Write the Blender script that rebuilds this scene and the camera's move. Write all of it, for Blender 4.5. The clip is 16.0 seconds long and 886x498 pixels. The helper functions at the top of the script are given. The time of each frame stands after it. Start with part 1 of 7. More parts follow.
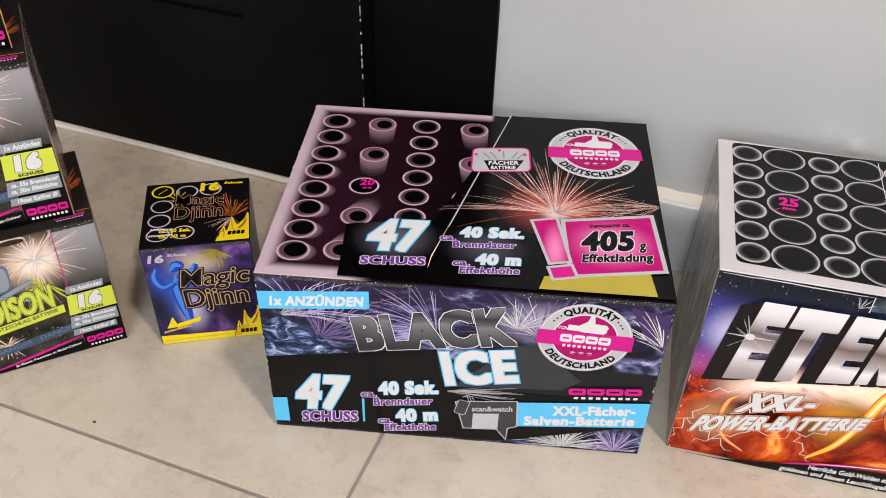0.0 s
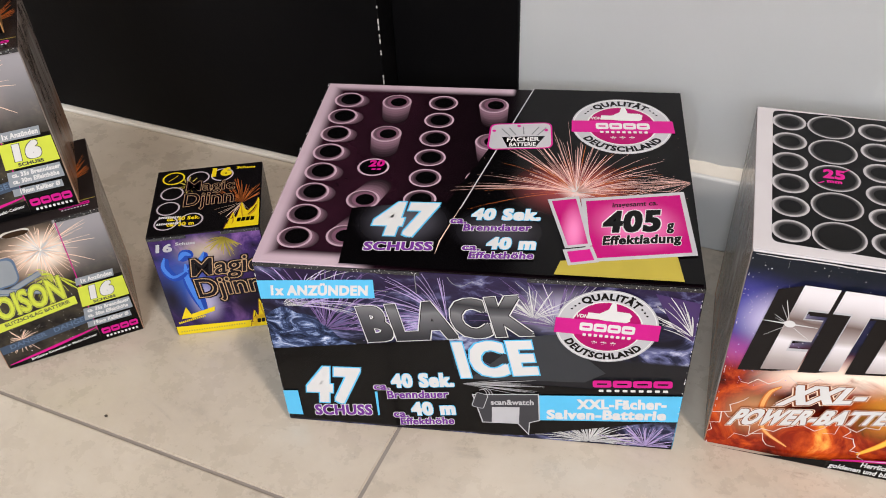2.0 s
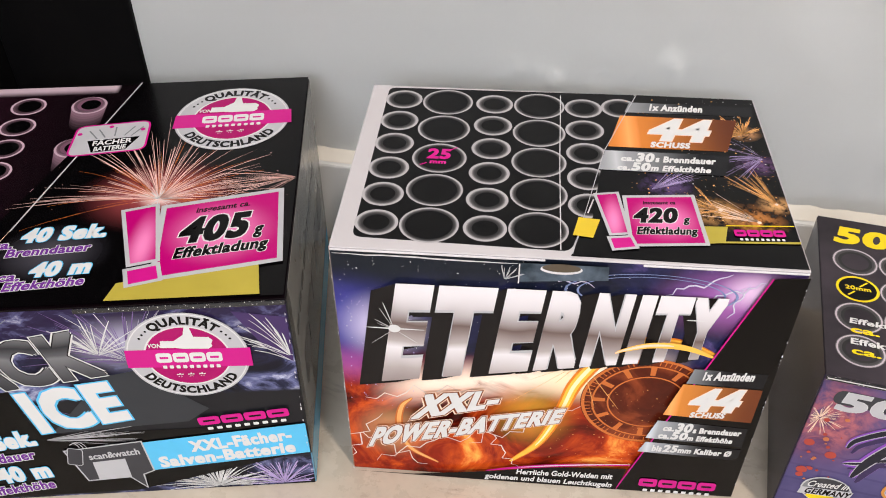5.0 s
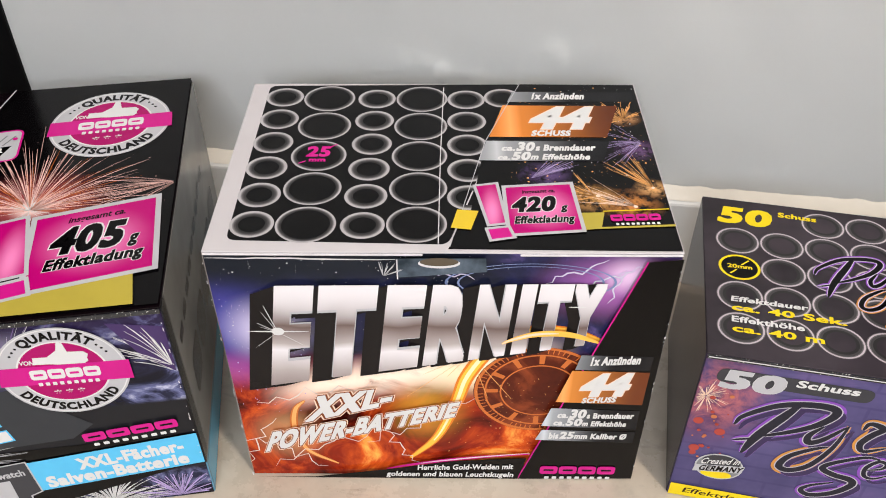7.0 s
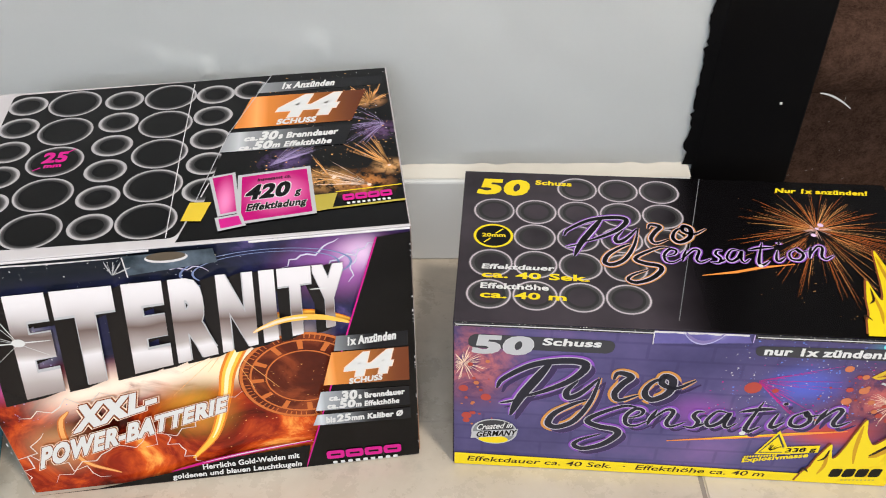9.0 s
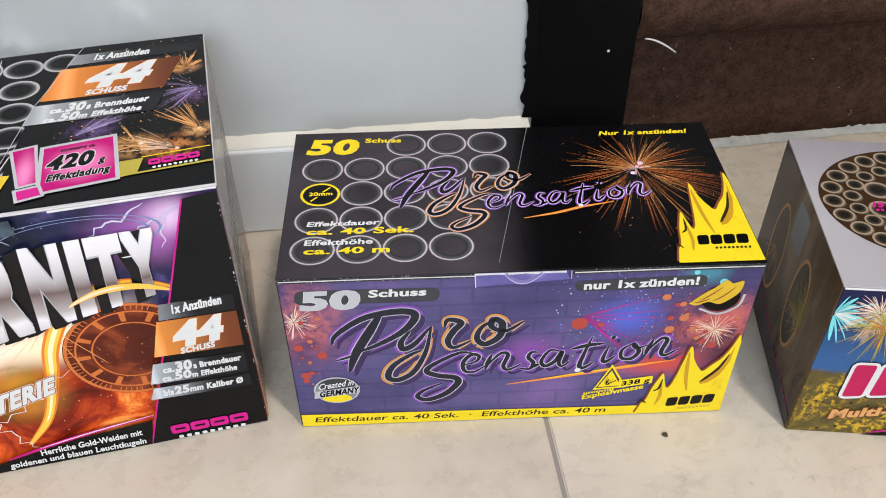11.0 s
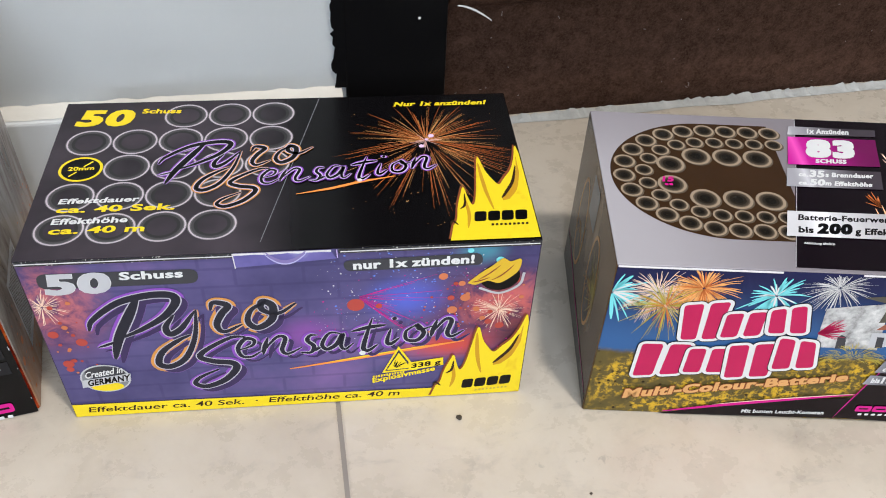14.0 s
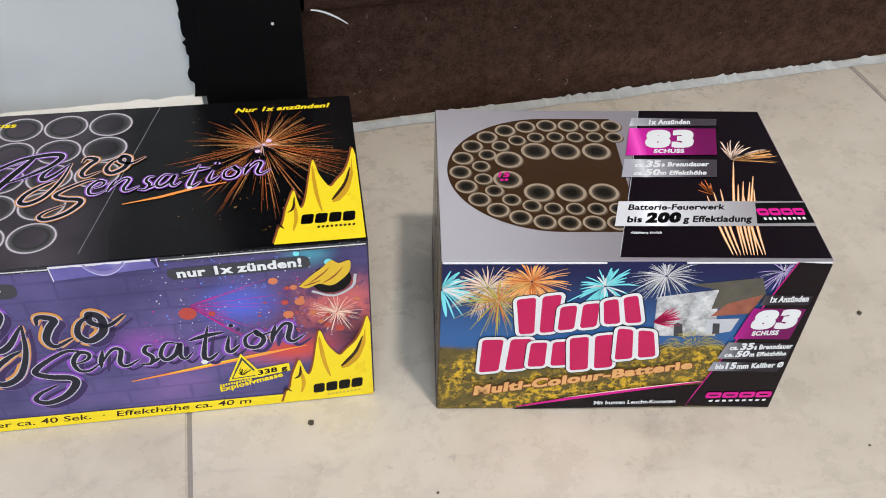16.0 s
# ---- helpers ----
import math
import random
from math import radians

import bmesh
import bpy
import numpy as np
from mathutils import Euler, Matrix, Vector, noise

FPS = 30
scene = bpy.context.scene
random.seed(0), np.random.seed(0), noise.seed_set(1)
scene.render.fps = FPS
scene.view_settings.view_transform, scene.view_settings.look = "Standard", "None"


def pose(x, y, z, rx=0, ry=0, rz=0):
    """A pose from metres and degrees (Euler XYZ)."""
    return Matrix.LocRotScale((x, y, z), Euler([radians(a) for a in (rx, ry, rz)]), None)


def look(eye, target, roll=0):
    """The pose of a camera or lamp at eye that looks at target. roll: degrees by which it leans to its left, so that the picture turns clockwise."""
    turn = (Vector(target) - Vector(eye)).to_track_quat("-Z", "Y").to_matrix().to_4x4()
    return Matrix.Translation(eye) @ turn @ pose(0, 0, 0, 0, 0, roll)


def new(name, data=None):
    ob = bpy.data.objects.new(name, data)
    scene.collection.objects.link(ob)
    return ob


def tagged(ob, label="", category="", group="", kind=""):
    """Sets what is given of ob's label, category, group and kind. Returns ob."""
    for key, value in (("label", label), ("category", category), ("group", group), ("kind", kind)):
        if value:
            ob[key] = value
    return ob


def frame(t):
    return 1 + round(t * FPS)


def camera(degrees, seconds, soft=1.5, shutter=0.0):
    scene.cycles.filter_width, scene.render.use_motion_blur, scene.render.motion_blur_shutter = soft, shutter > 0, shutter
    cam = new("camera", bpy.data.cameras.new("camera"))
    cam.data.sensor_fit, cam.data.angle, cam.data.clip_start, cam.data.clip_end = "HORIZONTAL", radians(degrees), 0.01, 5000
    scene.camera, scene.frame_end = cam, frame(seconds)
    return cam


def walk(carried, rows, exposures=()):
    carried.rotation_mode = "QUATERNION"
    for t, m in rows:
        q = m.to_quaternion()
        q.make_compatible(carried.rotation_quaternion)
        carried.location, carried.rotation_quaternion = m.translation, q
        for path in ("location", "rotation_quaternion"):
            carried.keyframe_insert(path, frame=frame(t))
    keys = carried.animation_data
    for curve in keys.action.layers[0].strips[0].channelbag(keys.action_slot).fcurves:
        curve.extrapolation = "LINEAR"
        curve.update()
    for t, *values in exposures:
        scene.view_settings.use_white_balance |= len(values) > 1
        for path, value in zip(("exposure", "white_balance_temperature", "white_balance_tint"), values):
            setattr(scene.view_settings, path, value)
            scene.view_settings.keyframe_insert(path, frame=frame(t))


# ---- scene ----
# ---- camera ----
LENS = 53.60
ROWS = [
    (0.0, 0.2597, -0.7816, 0.5365, 50.226, -1.272, 20.590),
    (0.5, 0.2643, -0.7778, 0.5387, 49.896, -0.220, 21.151),
    (1.0, 0.2766, -0.7690, 0.5384, 49.775, 0.845, 21.925),
    (1.5, 0.2807, -0.7602, 0.5294, 49.401, 1.754, 22.799),
    (2.0, 0.2829, -0.7392, 0.5129, 49.027, 2.292, 23.293),
    (2.5, 0.2852, -0.7190, 0.5020, 49.100, 2.287, 23.164),
    (3.0, 0.3405, -0.6600, 0.4829, 49.778, 1.137, 21.065),
    (3.5, 0.3713, -0.6377, 0.4702, 50.181, 0.556, 18.085),
    (4.0, 0.3919, -0.6251, 0.4584, 50.041, -0.456, 14.837),
    (4.2, 0.3976, -0.6258, 0.4537, 49.917, -0.147, 14.377),
    (6.3, 0.4188, -0.6413, 0.4628, 48.661, -0.404, 8.571),
    (6.5, 0.4241, -0.6378, 0.4616, 48.803, -0.429, 8.189),
    (7.0, 0.4383, -0.6227, 0.4542, 48.834, -0.065, 7.604),
    (7.5, 0.4398, -0.6190, 0.4470, 48.474, 0.087, 6.929),
    (8.0, 0.4678, -0.6221, 0.4404, 48.355, 0.366, 5.250),
    (8.5, 0.5082, -0.6217, 0.4400, 48.768, 0.567, 2.541),
    (9.0, 0.5281, -0.6271, 0.4486, 49.057, 0.410, -0.051),
    (9.5, 0.5448, -0.6395, 0.4464, 48.932, 0.553, -2.144),
    (10.0, 0.5585, -0.6471, 0.4491, 48.655, 0.243, -4.108),
    (10.2, 0.5671, -0.6485, 0.4461, 48.709, 0.373, -4.794),
    (12.3, 0.5982, -0.6310, 0.4249, 47.075, -0.867, -7.494),
    (12.5, 0.6072, -0.6317, 0.4225, 46.983, -1.108, -7.578),
    (13.0, 0.6339, -0.6333, 0.4189, 46.845, -1.756, -8.089),
    (13.5, 0.6564, -0.6360, 0.4235, 46.839, -1.899, -8.822),
    (14.0, 0.6721, -0.6346, 0.4208, 46.560, -2.128, -9.742),
    (14.5, 0.6912, -0.6362, 0.4196, 46.867, -2.084, -10.438),
    (15.0, 0.7103, -0.6436, 0.4232, 46.992, -1.913, -11.080),
    (15.5, 0.7316, -0.6474, 0.4211, 46.953, -1.650, -11.820),
    (16.0, 0.7461, -0.6503, 0.4198, 47.124, -1.469, -12.521),
]
cam = camera(LENS, 16.0, soft=1.0, shutter=0.15)
walk(cam, [(t, pose(x, y, z, rx, ry, rz)) for t, x, y, z, rx, ry, rz in ROWS],
     exposures=[(0.0, 0.05, 6300, 14), (7.0, 0.06, 6320, 12), (10.0, 0.05, 5980, 8), (12.5, 0.12, 5760, 8), (14.0, 0.13, 5740, 8), (16.0, 0.05, 5720, 8)])

# ---- world and light ----
world = bpy.data.worlds.new("room_air")
scene.world = world
world.use_nodes = True
world.node_tree.nodes["Background"].inputs[0].default_value = (0.75, 0.85, 1.0, 1)
world.node_tree.nodes["Background"].inputs[1].default_value = 0.05


def area_lamp(name, eye, target, size, watts, color):
    data = bpy.data.lights.new(name, "AREA")
    data.shape, data.size, data.energy, data.color = "DISK", size, watts, color
    ob = new(name, data)
    ob.matrix_world = look(eye, target)
    return ob


LAMP_AT = (1.12, -1.09, 2.33)
area_lamp("ceiling_lamp_light", LAMP_AT, (LAMP_AT[0], LAMP_AT[1], 0), 0.20, 37, (1.0, 0.87, 0.73))
# cool fill added from behind the camera; no source is known there
unseen_fill_light = area_lamp("unseen_fill_light", (0.45, -2.44, 1.25), (0.45, 0, 0.5), 1.0, 50, (0.90, 0.95, 1.0))


# ---- materials ----
def nodes_of(name):
    m = bpy.data.materials.new(name)
    m.use_nodes = True
    nt = m.node_tree
    return m, nt, nt.nodes["Principled BSDF"]


class Net:
    """Short words for building a node tree."""

    def __init__(self, nt):
        self.nt = nt
        self.co = nt.nodes.new("ShaderNodeTexCoord").outputs["Object"]

    def put(self, socket, value):
        if hasattr(value, "is_output"):
            self.nt.links.new(value, socket)
        elif isinstance(value, tuple) and len(value) == 3 and len(socket.default_value) == 4:
            socket.default_value = (*value, 1)
        else:
            socket.default_value = value

    def at(self, loc=(0, 0, 0), scale=(1, 1, 1), rot=(0, 0, 0), src=None):
        n = self.nt.nodes.new("ShaderNodeMapping")
        n.inputs["Location"].default_value = loc
        n.inputs["Rotation"].default_value = rot
        n.inputs["Scale"].default_value = scale
        self.put(n.inputs["Vector"], src or self.co)
        return n.outputs[0]

    def noise(self, scale, detail=4, rough=0.55, co=None, distort=0.0):
        n = self.nt.nodes.new("ShaderNodeTexNoise")
        self.put(n.inputs["Vector"], co or self.co)
        n.inputs["Scale"].default_value = scale
        n.inputs["Detail"].default_value = detail
        n.inputs["Roughness"].default_value = rough
        n.inputs["Distortion"].default_value = distort
        return n.outputs["Fac"]

    def cells(self, scale, co=None, feature="F1", out="Distance"):
        n = self.nt.nodes.new("ShaderNodeTexVoronoi")
        n.feature = feature
        self.put(n.inputs["Vector"], co or self.co)
        n.inputs["Scale"].default_value = scale
        return n.outputs[out]

    def ramp(self, fac, stops, mode="LINEAR"):
        n = self.nt.nodes.new("ShaderNodeValToRGB")
        n.color_ramp.interpolation = mode
        e = n.color_ramp.elements
        while len(e) < len(stops):
            e.new(0.5)
        for el, (p, c) in zip(e, stops):
            el.position = p
            el.color = (*c, 1) if isinstance(c, tuple) else (c, c, c, 1)
        self.put(n.inputs[0], fac)
        return n.outputs[0]

    def mix(self, fac, a, b, mode="MIX"):
        n = self.nt.nodes.new("ShaderNodeMix")
        n.data_type, n.blend_type = "RGBA", mode
        self.put(n.inputs[0], fac)
        self.put(n.inputs[6], a)
        self.put(n.inputs[7], b)
        return n.outputs[2]

    def math(self, op, a, b=0.0, c=0.0):
        n = self.nt.nodes.new("ShaderNodeMath")
        n.operation = op
        for s, v in zip(n.inputs, (a, b, c)):
            self.put(s, v)
        return n.outputs[0]

    def split(self, co=None):
        n = self.nt.nodes.new("ShaderNodeSeparateXYZ")
        self.put(n.inputs[0], co or self.co)
        return n.outputs

    def band(self, v, lo, hi):
        n = self.nt.nodes.new("ShaderNodeMapRange")
        n.interpolation_type = "SMOOTHSTEP"
        self.put(n.inputs[0], v)
        n.inputs[1].default_value, n.inputs[2].default_value = lo, hi
        return n.outputs[0]

    def glow(self, centre, radii):
        """1 at a centre, 0 past an ellipsoid round it."""
        co = self.at(loc=tuple(-c / r for c, r in zip(centre, radii)), scale=tuple(1 / r for r in radii))
        n = self.nt.nodes.new("ShaderNodeVectorMath")
        n.operation = "LENGTH"
        self.put(n.inputs[0], co)
        return self.band(n.outputs["Value"], 1.0, 0.0)

    def bump(self, height, strength, distance, principled):
        n = self.nt.nodes.new("ShaderNodeBump")
        n.inputs["Strength"].default_value = strength
        n.inputs["Distance"].default_value = distance
        self.put(n.inputs["Height"], height)
        self.nt.links.new(n.outputs[0], principled.inputs["Normal"])


def ink(name, color, rough=0.20, metal=0.0, var=0.10):
    """Printed ink on coated card: slightly uneven, faintly rippled."""
    m, nt, p = nodes_of(name)
    k = Net(nt)
    p.inputs["Roughness"].default_value = rough
    p.inputs["Metallic"].default_value = metal
    p.inputs["Specular IOR Level"].default_value = 0.16
    dark = tuple(c * (1 - var) for c in color)
    light = tuple(min(1, c * (1 + var)) for c in color)
    k.put(p.inputs["Base Color"], k.mix(k.noise(55, 3), dark, light))
    k.bump(k.noise(38, 2), 0.05, 0.002, p)
    return m


def art(name, build, rough=0.2):
    """A printed picture: build(net) gives its colour."""
    m, nt, p = nodes_of(name)
    k = Net(nt)
    k.put(p.inputs["Base Color"], build(k))
    p.inputs["Roughness"].default_value = rough
    p.inputs["Specular IOR Level"].default_value = 0.16
    k.bump(k.noise(30, 2), 0.06, 0.002, p)
    return m


def wall_paint():
    m, nt, p = nodes_of("wall_paint")
    k = Net(nt)
    k.put(p.inputs["Base Color"], k.mix(k.noise(6, 5), (0.86, 0.87, 0.865), (0.89, 0.90, 0.89)))
    k.put(p.inputs["Roughness"], k.ramp(k.noise(9, 3), [(0.3, 0.42), (0.7, 0.55)]))
    h = k.math("ADD", k.noise(14, 4), k.math("MULTIPLY", k.noise(160, 3), 0.12))
    k.bump(h, 0.10, 0.003, p)
    return m


def black_paint():
    m, nt, p = nodes_of("black_gloss_paint")
    k = Net(nt)
    k.put(p.inputs["Base Color"], k.mix(k.noise(8, 5), (0.002, 0.002, 0.0025), (0.006, 0.0055, 0.0055)))
    k.put(p.inputs["Roughness"], k.ramp(k.noise(20, 4), [(0.3, 0.30), (0.75, 0.45)]))
    p.inputs["Specular IOR Level"].default_value = 0.06
    k.bump(k.noise(90, 4), 0.15, 0.002, p)
    return m


def tile_stone():
    m, nt, p = nodes_of("polished_stone_tile")
    k = Net(nt)
    info = nt.nodes.new("ShaderNodeObjectInfo")
    shift = nt.nodes.new("ShaderNodeVectorMath")
    shift.operation = "MULTIPLY_ADD"
    k.put(shift.inputs[0], info.outputs["Random"])
    shift.inputs[1].default_value = (7, 13, 5)
    k.put(shift.inputs[2], k.co)
    co = shift.outputs[0]
    cloud = k.noise(4.5, 7, 0.62, co, 0.8)
    fine = k.noise(38, 6, 0.7, co)
    base = k.ramp(k.math("ADD", k.math("MULTIPLY", cloud, 0.7), k.math("MULTIPLY", fine, 0.3)),
                  [(0.32, (0.408, 0.350, 0.280)), (0.5, (0.510, 0.448, 0.368)), (0.68, (0.576, 0.518, 0.438))])
    vein_co = k.at(scale=(1.0, 2.6, 1.0), rot=(0, 0, 0.5), src=co)
    vein = k.math("ABSOLUTE", k.math("SUBTRACT", k.noise(7, 6, 0.65, vein_co, 1.4), 0.5))
    spots = k.math("MULTIPLY", k.band(vein, 0.06, 0.0), k.band(k.noise(26, 6, 0.72, co), 0.48, 0.68))
    base = k.mix(k.math("MULTIPLY", spots, 0.38), base, (0.27, 0.235, 0.205))
    pits = k.math("MULTIPLY", k.band(k.noise(120, 3, 0.6, co), 0.66, 0.74), k.band(k.noise(9, 3, 0.6, co), 0.48, 0.62))
    base = k.mix(k.math("MULTIPLY", pits, 0.5), base, (0.25, 0.22, 0.19))
    k.put(p.inputs["Base Color"], base)
    k.put(p.inputs["Roughness"], k.ramp(fine, [(0.3, 0.22), (0.7, 0.36)]))
    k.bump(k.math("ADD", fine, k.math("MULTIPLY", k.noise(7, 3, 0.5, co), 2.0)), 0.05, 0.003, p)
    return m


def carpet_pile():
    m, nt, p = nodes_of("brown_carpet_pile")
    k = Net(nt)
    tuft = k.noise(520, 4, 0.8)
    patch = k.noise(26, 5, 0.6)
    mottle = k.noise(110, 4, 0.7)
    c = k.mix(patch, (0.020, 0.0100, 0.0066), (0.050, 0.0262, 0.0175))
    c = k.mix(k.ramp(mottle, [(0.40, 0.0), (0.66, 0.85)]), c, (0.088, 0.048, 0.033))
    c = k.mix(k.ramp(tuft, [(0.40, 0.0), (0.72, 0.7)]), c, (0.120, 0.070, 0.050))
    k.put(p.inputs["Base Color"], c)
    p.inputs["Roughness"].default_value = 0.95
    p.inputs["Specular IOR Level"].default_value = 0.03
    k.bump(k.math("ADD", tuft, k.math("MULTIPLY", patch, 0.5)), 0.8, 0.003, p)
    return m


def plain(name, color, rough, var=0.12, scale=30, bump=0.1):
    m, nt, p = nodes_of(name)
    k = Net(nt)
    k.put(p.inputs["Base Color"], k.mix(k.noise(scale, 5), tuple(c * (1 - var) for c in color), tuple(c * (1 + var) for c in color)))
    p.inputs["Roughness"].default_value = rough
    k.bump(k.noise(scale * 4, 4), bump, 0.002, p)
    return m


WALL, BLACKWOOD, STONE, CARPET = wall_paint(), black_paint(), tile_stone(), carpet_pile()
GROUT = plain("grey_grout", (0.24, 0.21, 0.185), 0.9)
CAULK = plain("cream_sealant", (0.70, 0.665, 0.60), 0.6)
FRAY = plain("pale_glue_edge", (0.40, 0.40, 0.385), 0.85, 0.30, 90, 0.4)
SKIRT = plain("skirting_paint", (0.66, 0.665, 0.66), 0.38, 0.05, 12, 0.05)
CEIL = plain("ceiling_white", (0.78, 0.78, 0.76), 0.8)
KRAFT = plain("grey_card", (0.50, 0.47, 0.43), 0.8, 0.10, 70)
LINT = plain("grey_lint", (0.22, 0.19, 0.17), 0.9)
CHIP = plain("chipped_primer", (0.55, 0.54, 0.52), 0.7)


# ---- mesh helpers ----
def link(name, bm, material, parent=None, label="", smooth=False):
    me = bpy.data.meshes.new(name)
    bm.normal_update()
    bm.to_mesh(me)
    bm.free()
    for m in (material if isinstance(material, list) else [material]):
        me.materials.append(m)
    if smooth:
        for f in me.polygons:
            f.use_smooth = True
    ob = new(name, me)
    if parent:
        ob.parent = parent
    if label:
        ob["label"] = label
    return ob


def part(name, bm, material, parent, label=""):
    return link(name, bm, material, parent, label)


def block(x0, x1, y0, y1, z0, z1, bevel=0.0, bm=None):
    bm = bm or bmesh.new()
    made = bmesh.ops.create_cube(bm, size=1)["verts"]
    for v in made:
        v.co = Vector((x0 + (v.co.x + 0.5) * (x1 - x0), y0 + (v.co.y + 0.5) * (y1 - y0), z0 + (v.co.z + 0.5) * (z1 - z0)))
    if bevel:
        bmesh.ops.bevel(bm, geom=bm.edges[:], offset=bevel, segments=2, affect="EDGES", profile=0.5)
    return bm


def empty(name, m, label, category, group=""):
    ob = new(name)
    ob.empty_display_size = 0.02
    ob.matrix_world = m
    return tagged(ob, label, category, group)


def structure(name, bm, material, label):
    return tagged(link(name, bm, material), label, "", "", "structure")


# ---- the room ----
ceiling = structure("ceiling", block(-1.6, 2.6, -2.6, 2.6, 2.4, 2.5), CEIL, "plain white painted ceiling")
structure("wall_west", block(-1.6, -1.5, -2.5, 0.0, 0, 2.4), WALL, "plain pale grey painted wall")
structure("wall_east", block(2.5, 2.6, -2.5, 2.6, 0, 2.4), WALL, "plain pale grey painted wall")
wall_south = structure("wall_south", block(-1.6, 2.6, -2.6, -2.5, 0, 2.4), WALL, "plain pale grey painted wall")
# unseen end wall, set far back so that the lids reflect a dim stairwell
structure("wall_stair_end", block(0.776, 2.5, 2.5, 2.6, 0, 2.4), WALL, "unseen plain pale grey wall added far behind the stair")
structure("wall_stair_side", block(0.70, 0.776, -0.050, 2.6, 0, 2.4), WALL, "plain pale grey wall beside the stair")
structure("wall_north_left", block(-1.5, -0.045, -0.090, 0.0, 0, 2.4), WALL, "plain pale grey wall behind the door")

# painted wall between the door frame and the stair post, lightly uneven, with old filler marks
bm = bmesh.new()
nx, nz = 380, 200
FILLER = [(0.345, 0.1635, 0.016, 0.005, 0.0014), (0.368, 0.1555, 0.022, 0.005, 0.0018), (0.406, 0.1575, 0.022, 0.005, -0.0014), (0.440, 0.1720, 0.016, 0.006, 0.0016),
          (0.461, 0.1820, 0.014, 0.004, 0.0014), (0.557, 0.0905, 0.006, 0.003, 0.0015), (0.595, 0.0925, 0.007, 0.004, -0.0013), (0.606, 0.0960, 0.004, 0.003, 0.0013)]
grid = []
for j in range(nz + 1):
    z = 2.4 * (j / nz) ** 2.3
    row = []
    for i in range(nx + 1):
        x = -0.045 + 0.815 * i / nx
        dy = 0.0012 * noise.noise(Vector((x * 14, z * 12, 3.1)))
        for fx, fz, rx, rz, hh in FILLER:
            q = ((x - fx) / rx) ** 2 + ((z - fz) / rz) ** 2
            dy -= 1.1 * hh * math.exp(-q) * (0.25 + 2.4 * max(0.0, noise.noise(Vector((x * 90 + z * 60, z * 330, 0)))))
        row.append(bm.verts.new((x, -0.105 + dy, z)))
    grid.append(row)
for j in range(nz):
    for i in range(nx):
        bm.faces.new((grid[j][i], grid[j][i + 1], grid[j + 1][i + 1], grid[j + 1][i]))
bmesh.ops.solidify(bm, geom=bm.faces[:], thickness=-0.05)
wall_north = tagged(link("wall_north", bm, WALL, smooth=True), "pale grey painted plaster wall with filler marks", "", "", "structure")

# painted skirting board with a cream top edge
structure("baseboard", block(0.058, 0.7035, -0.1225, -0.1035, 0.0, 0.0745, 0.002), SKIRT, "grey-white painted skirting board along the wall")
bm = bmesh.new()
pts = 120
for i in range(pts + 1):
    x = 0.0585 + 0.645 * i / pts
    w = 0.0022 + 0.0018 * noise.noise(Vector((i * 0.45, 0, 0)))
    a, b = bm.verts.new((x, -0.1052, 0.0755 + w)), bm.verts.new((x, -0.1205 + 0.6 * w, 0.0748))
    if i:
        bm.faces.new((pa, a, b, pb))
    pa, pb = a, b
tagged(link("trim_sealant", bm, CAULK, smooth=True), "uneven cream sealant along the top of the skirting", "", "", "structure")

# ---- floor of large tiles ----
floor = structure("floor", block(-1.6, 2.6, -2.6, 2.6, -0.06, -0.0012), GROUT, "floor of large cream stone tiles with thin grey joints")
TILE, JOINT = 0.601, 0.0028
tile_bm = block(-TILE / 2 + JOINT / 2, TILE / 2 - JOINT / 2, -TILE / 2 + JOINT / 2, TILE / 2 - JOINT / 2, -0.012, 0.0)
bmesh.ops.bevel(tile_bm, geom=[e for e in tile_bm.edges if all(v.co.z > -0.001 for v in e.verts)], offset=0.0009, segments=2, affect="EDGES")
tile_mesh = None
for row in range(-4, 2):
    for col in range(-3, 5):
        cx = 0.0785 + TILE * (col + 0.5)
        cy = -0.4795 + TILE * (row + 0.5)
        if cx < -1.75 or cx > 2.85 or cy > 1.2:
            continue
        if tile_mesh is None:
            t_ob = link("tile", tile_bm, STONE, floor)
            tile_mesh = t_ob.data
        else:
            t_ob = new("tile", tile_mesh)
            t_ob.parent = floor
        t_ob.location = (cx, cy, 0.0004 * ((row * 7 + col * 3) % 3 - 1) * 0.3)

# ---- black panelled door with its frame ----
door = empty("door_1", pose(-0.0535, -0.132, 0), "closed black painted panelled door with worn edge", "door")
tagged(door, kind="structure")
leaf = bmesh.new()
LW, LH, PX, PZ = 0.80, 2.02, 0.118, 0.176
block(-PX, 0, 0, 0.042, 0.006, LH, 0.0, leaf)
block(-LW, -LW + PX, 0, 0.042, 0.006, LH, 0.0, leaf)
block(-LW + PX, -PX, 0, 0.042, 0.006, PZ, 0.0, leaf)
block(-LW + PX, -PX, 0, 0.042, 0.95, 1.07, 0.0, leaf)
block(-LW + PX, -PX, 0, 0.042, LH - 0.12, LH, 0.0, leaf)
part("leaf", leaf, BLACKWOOD, door)
for z0, z1 in ((PZ, 0.95), (1.07, LH - 0.12)):
    part("panel", block(-LW + PX, -PX, 0.012, 0.034, z0, z1), BLACKWOOD, door)
    mould = bmesh.new()
    block(-LW + PX, -PX, 0.002, 0.012, z0, z0 + 0.018, 0.003, mould)
    block(-LW + PX, -PX, 0.002, 0.012, z1 - 0.018, z1, 0.003, mould)
    part("moulding", mould, BLACKWOOD, door)
wear = bmesh.new()
rng = random.Random(4)
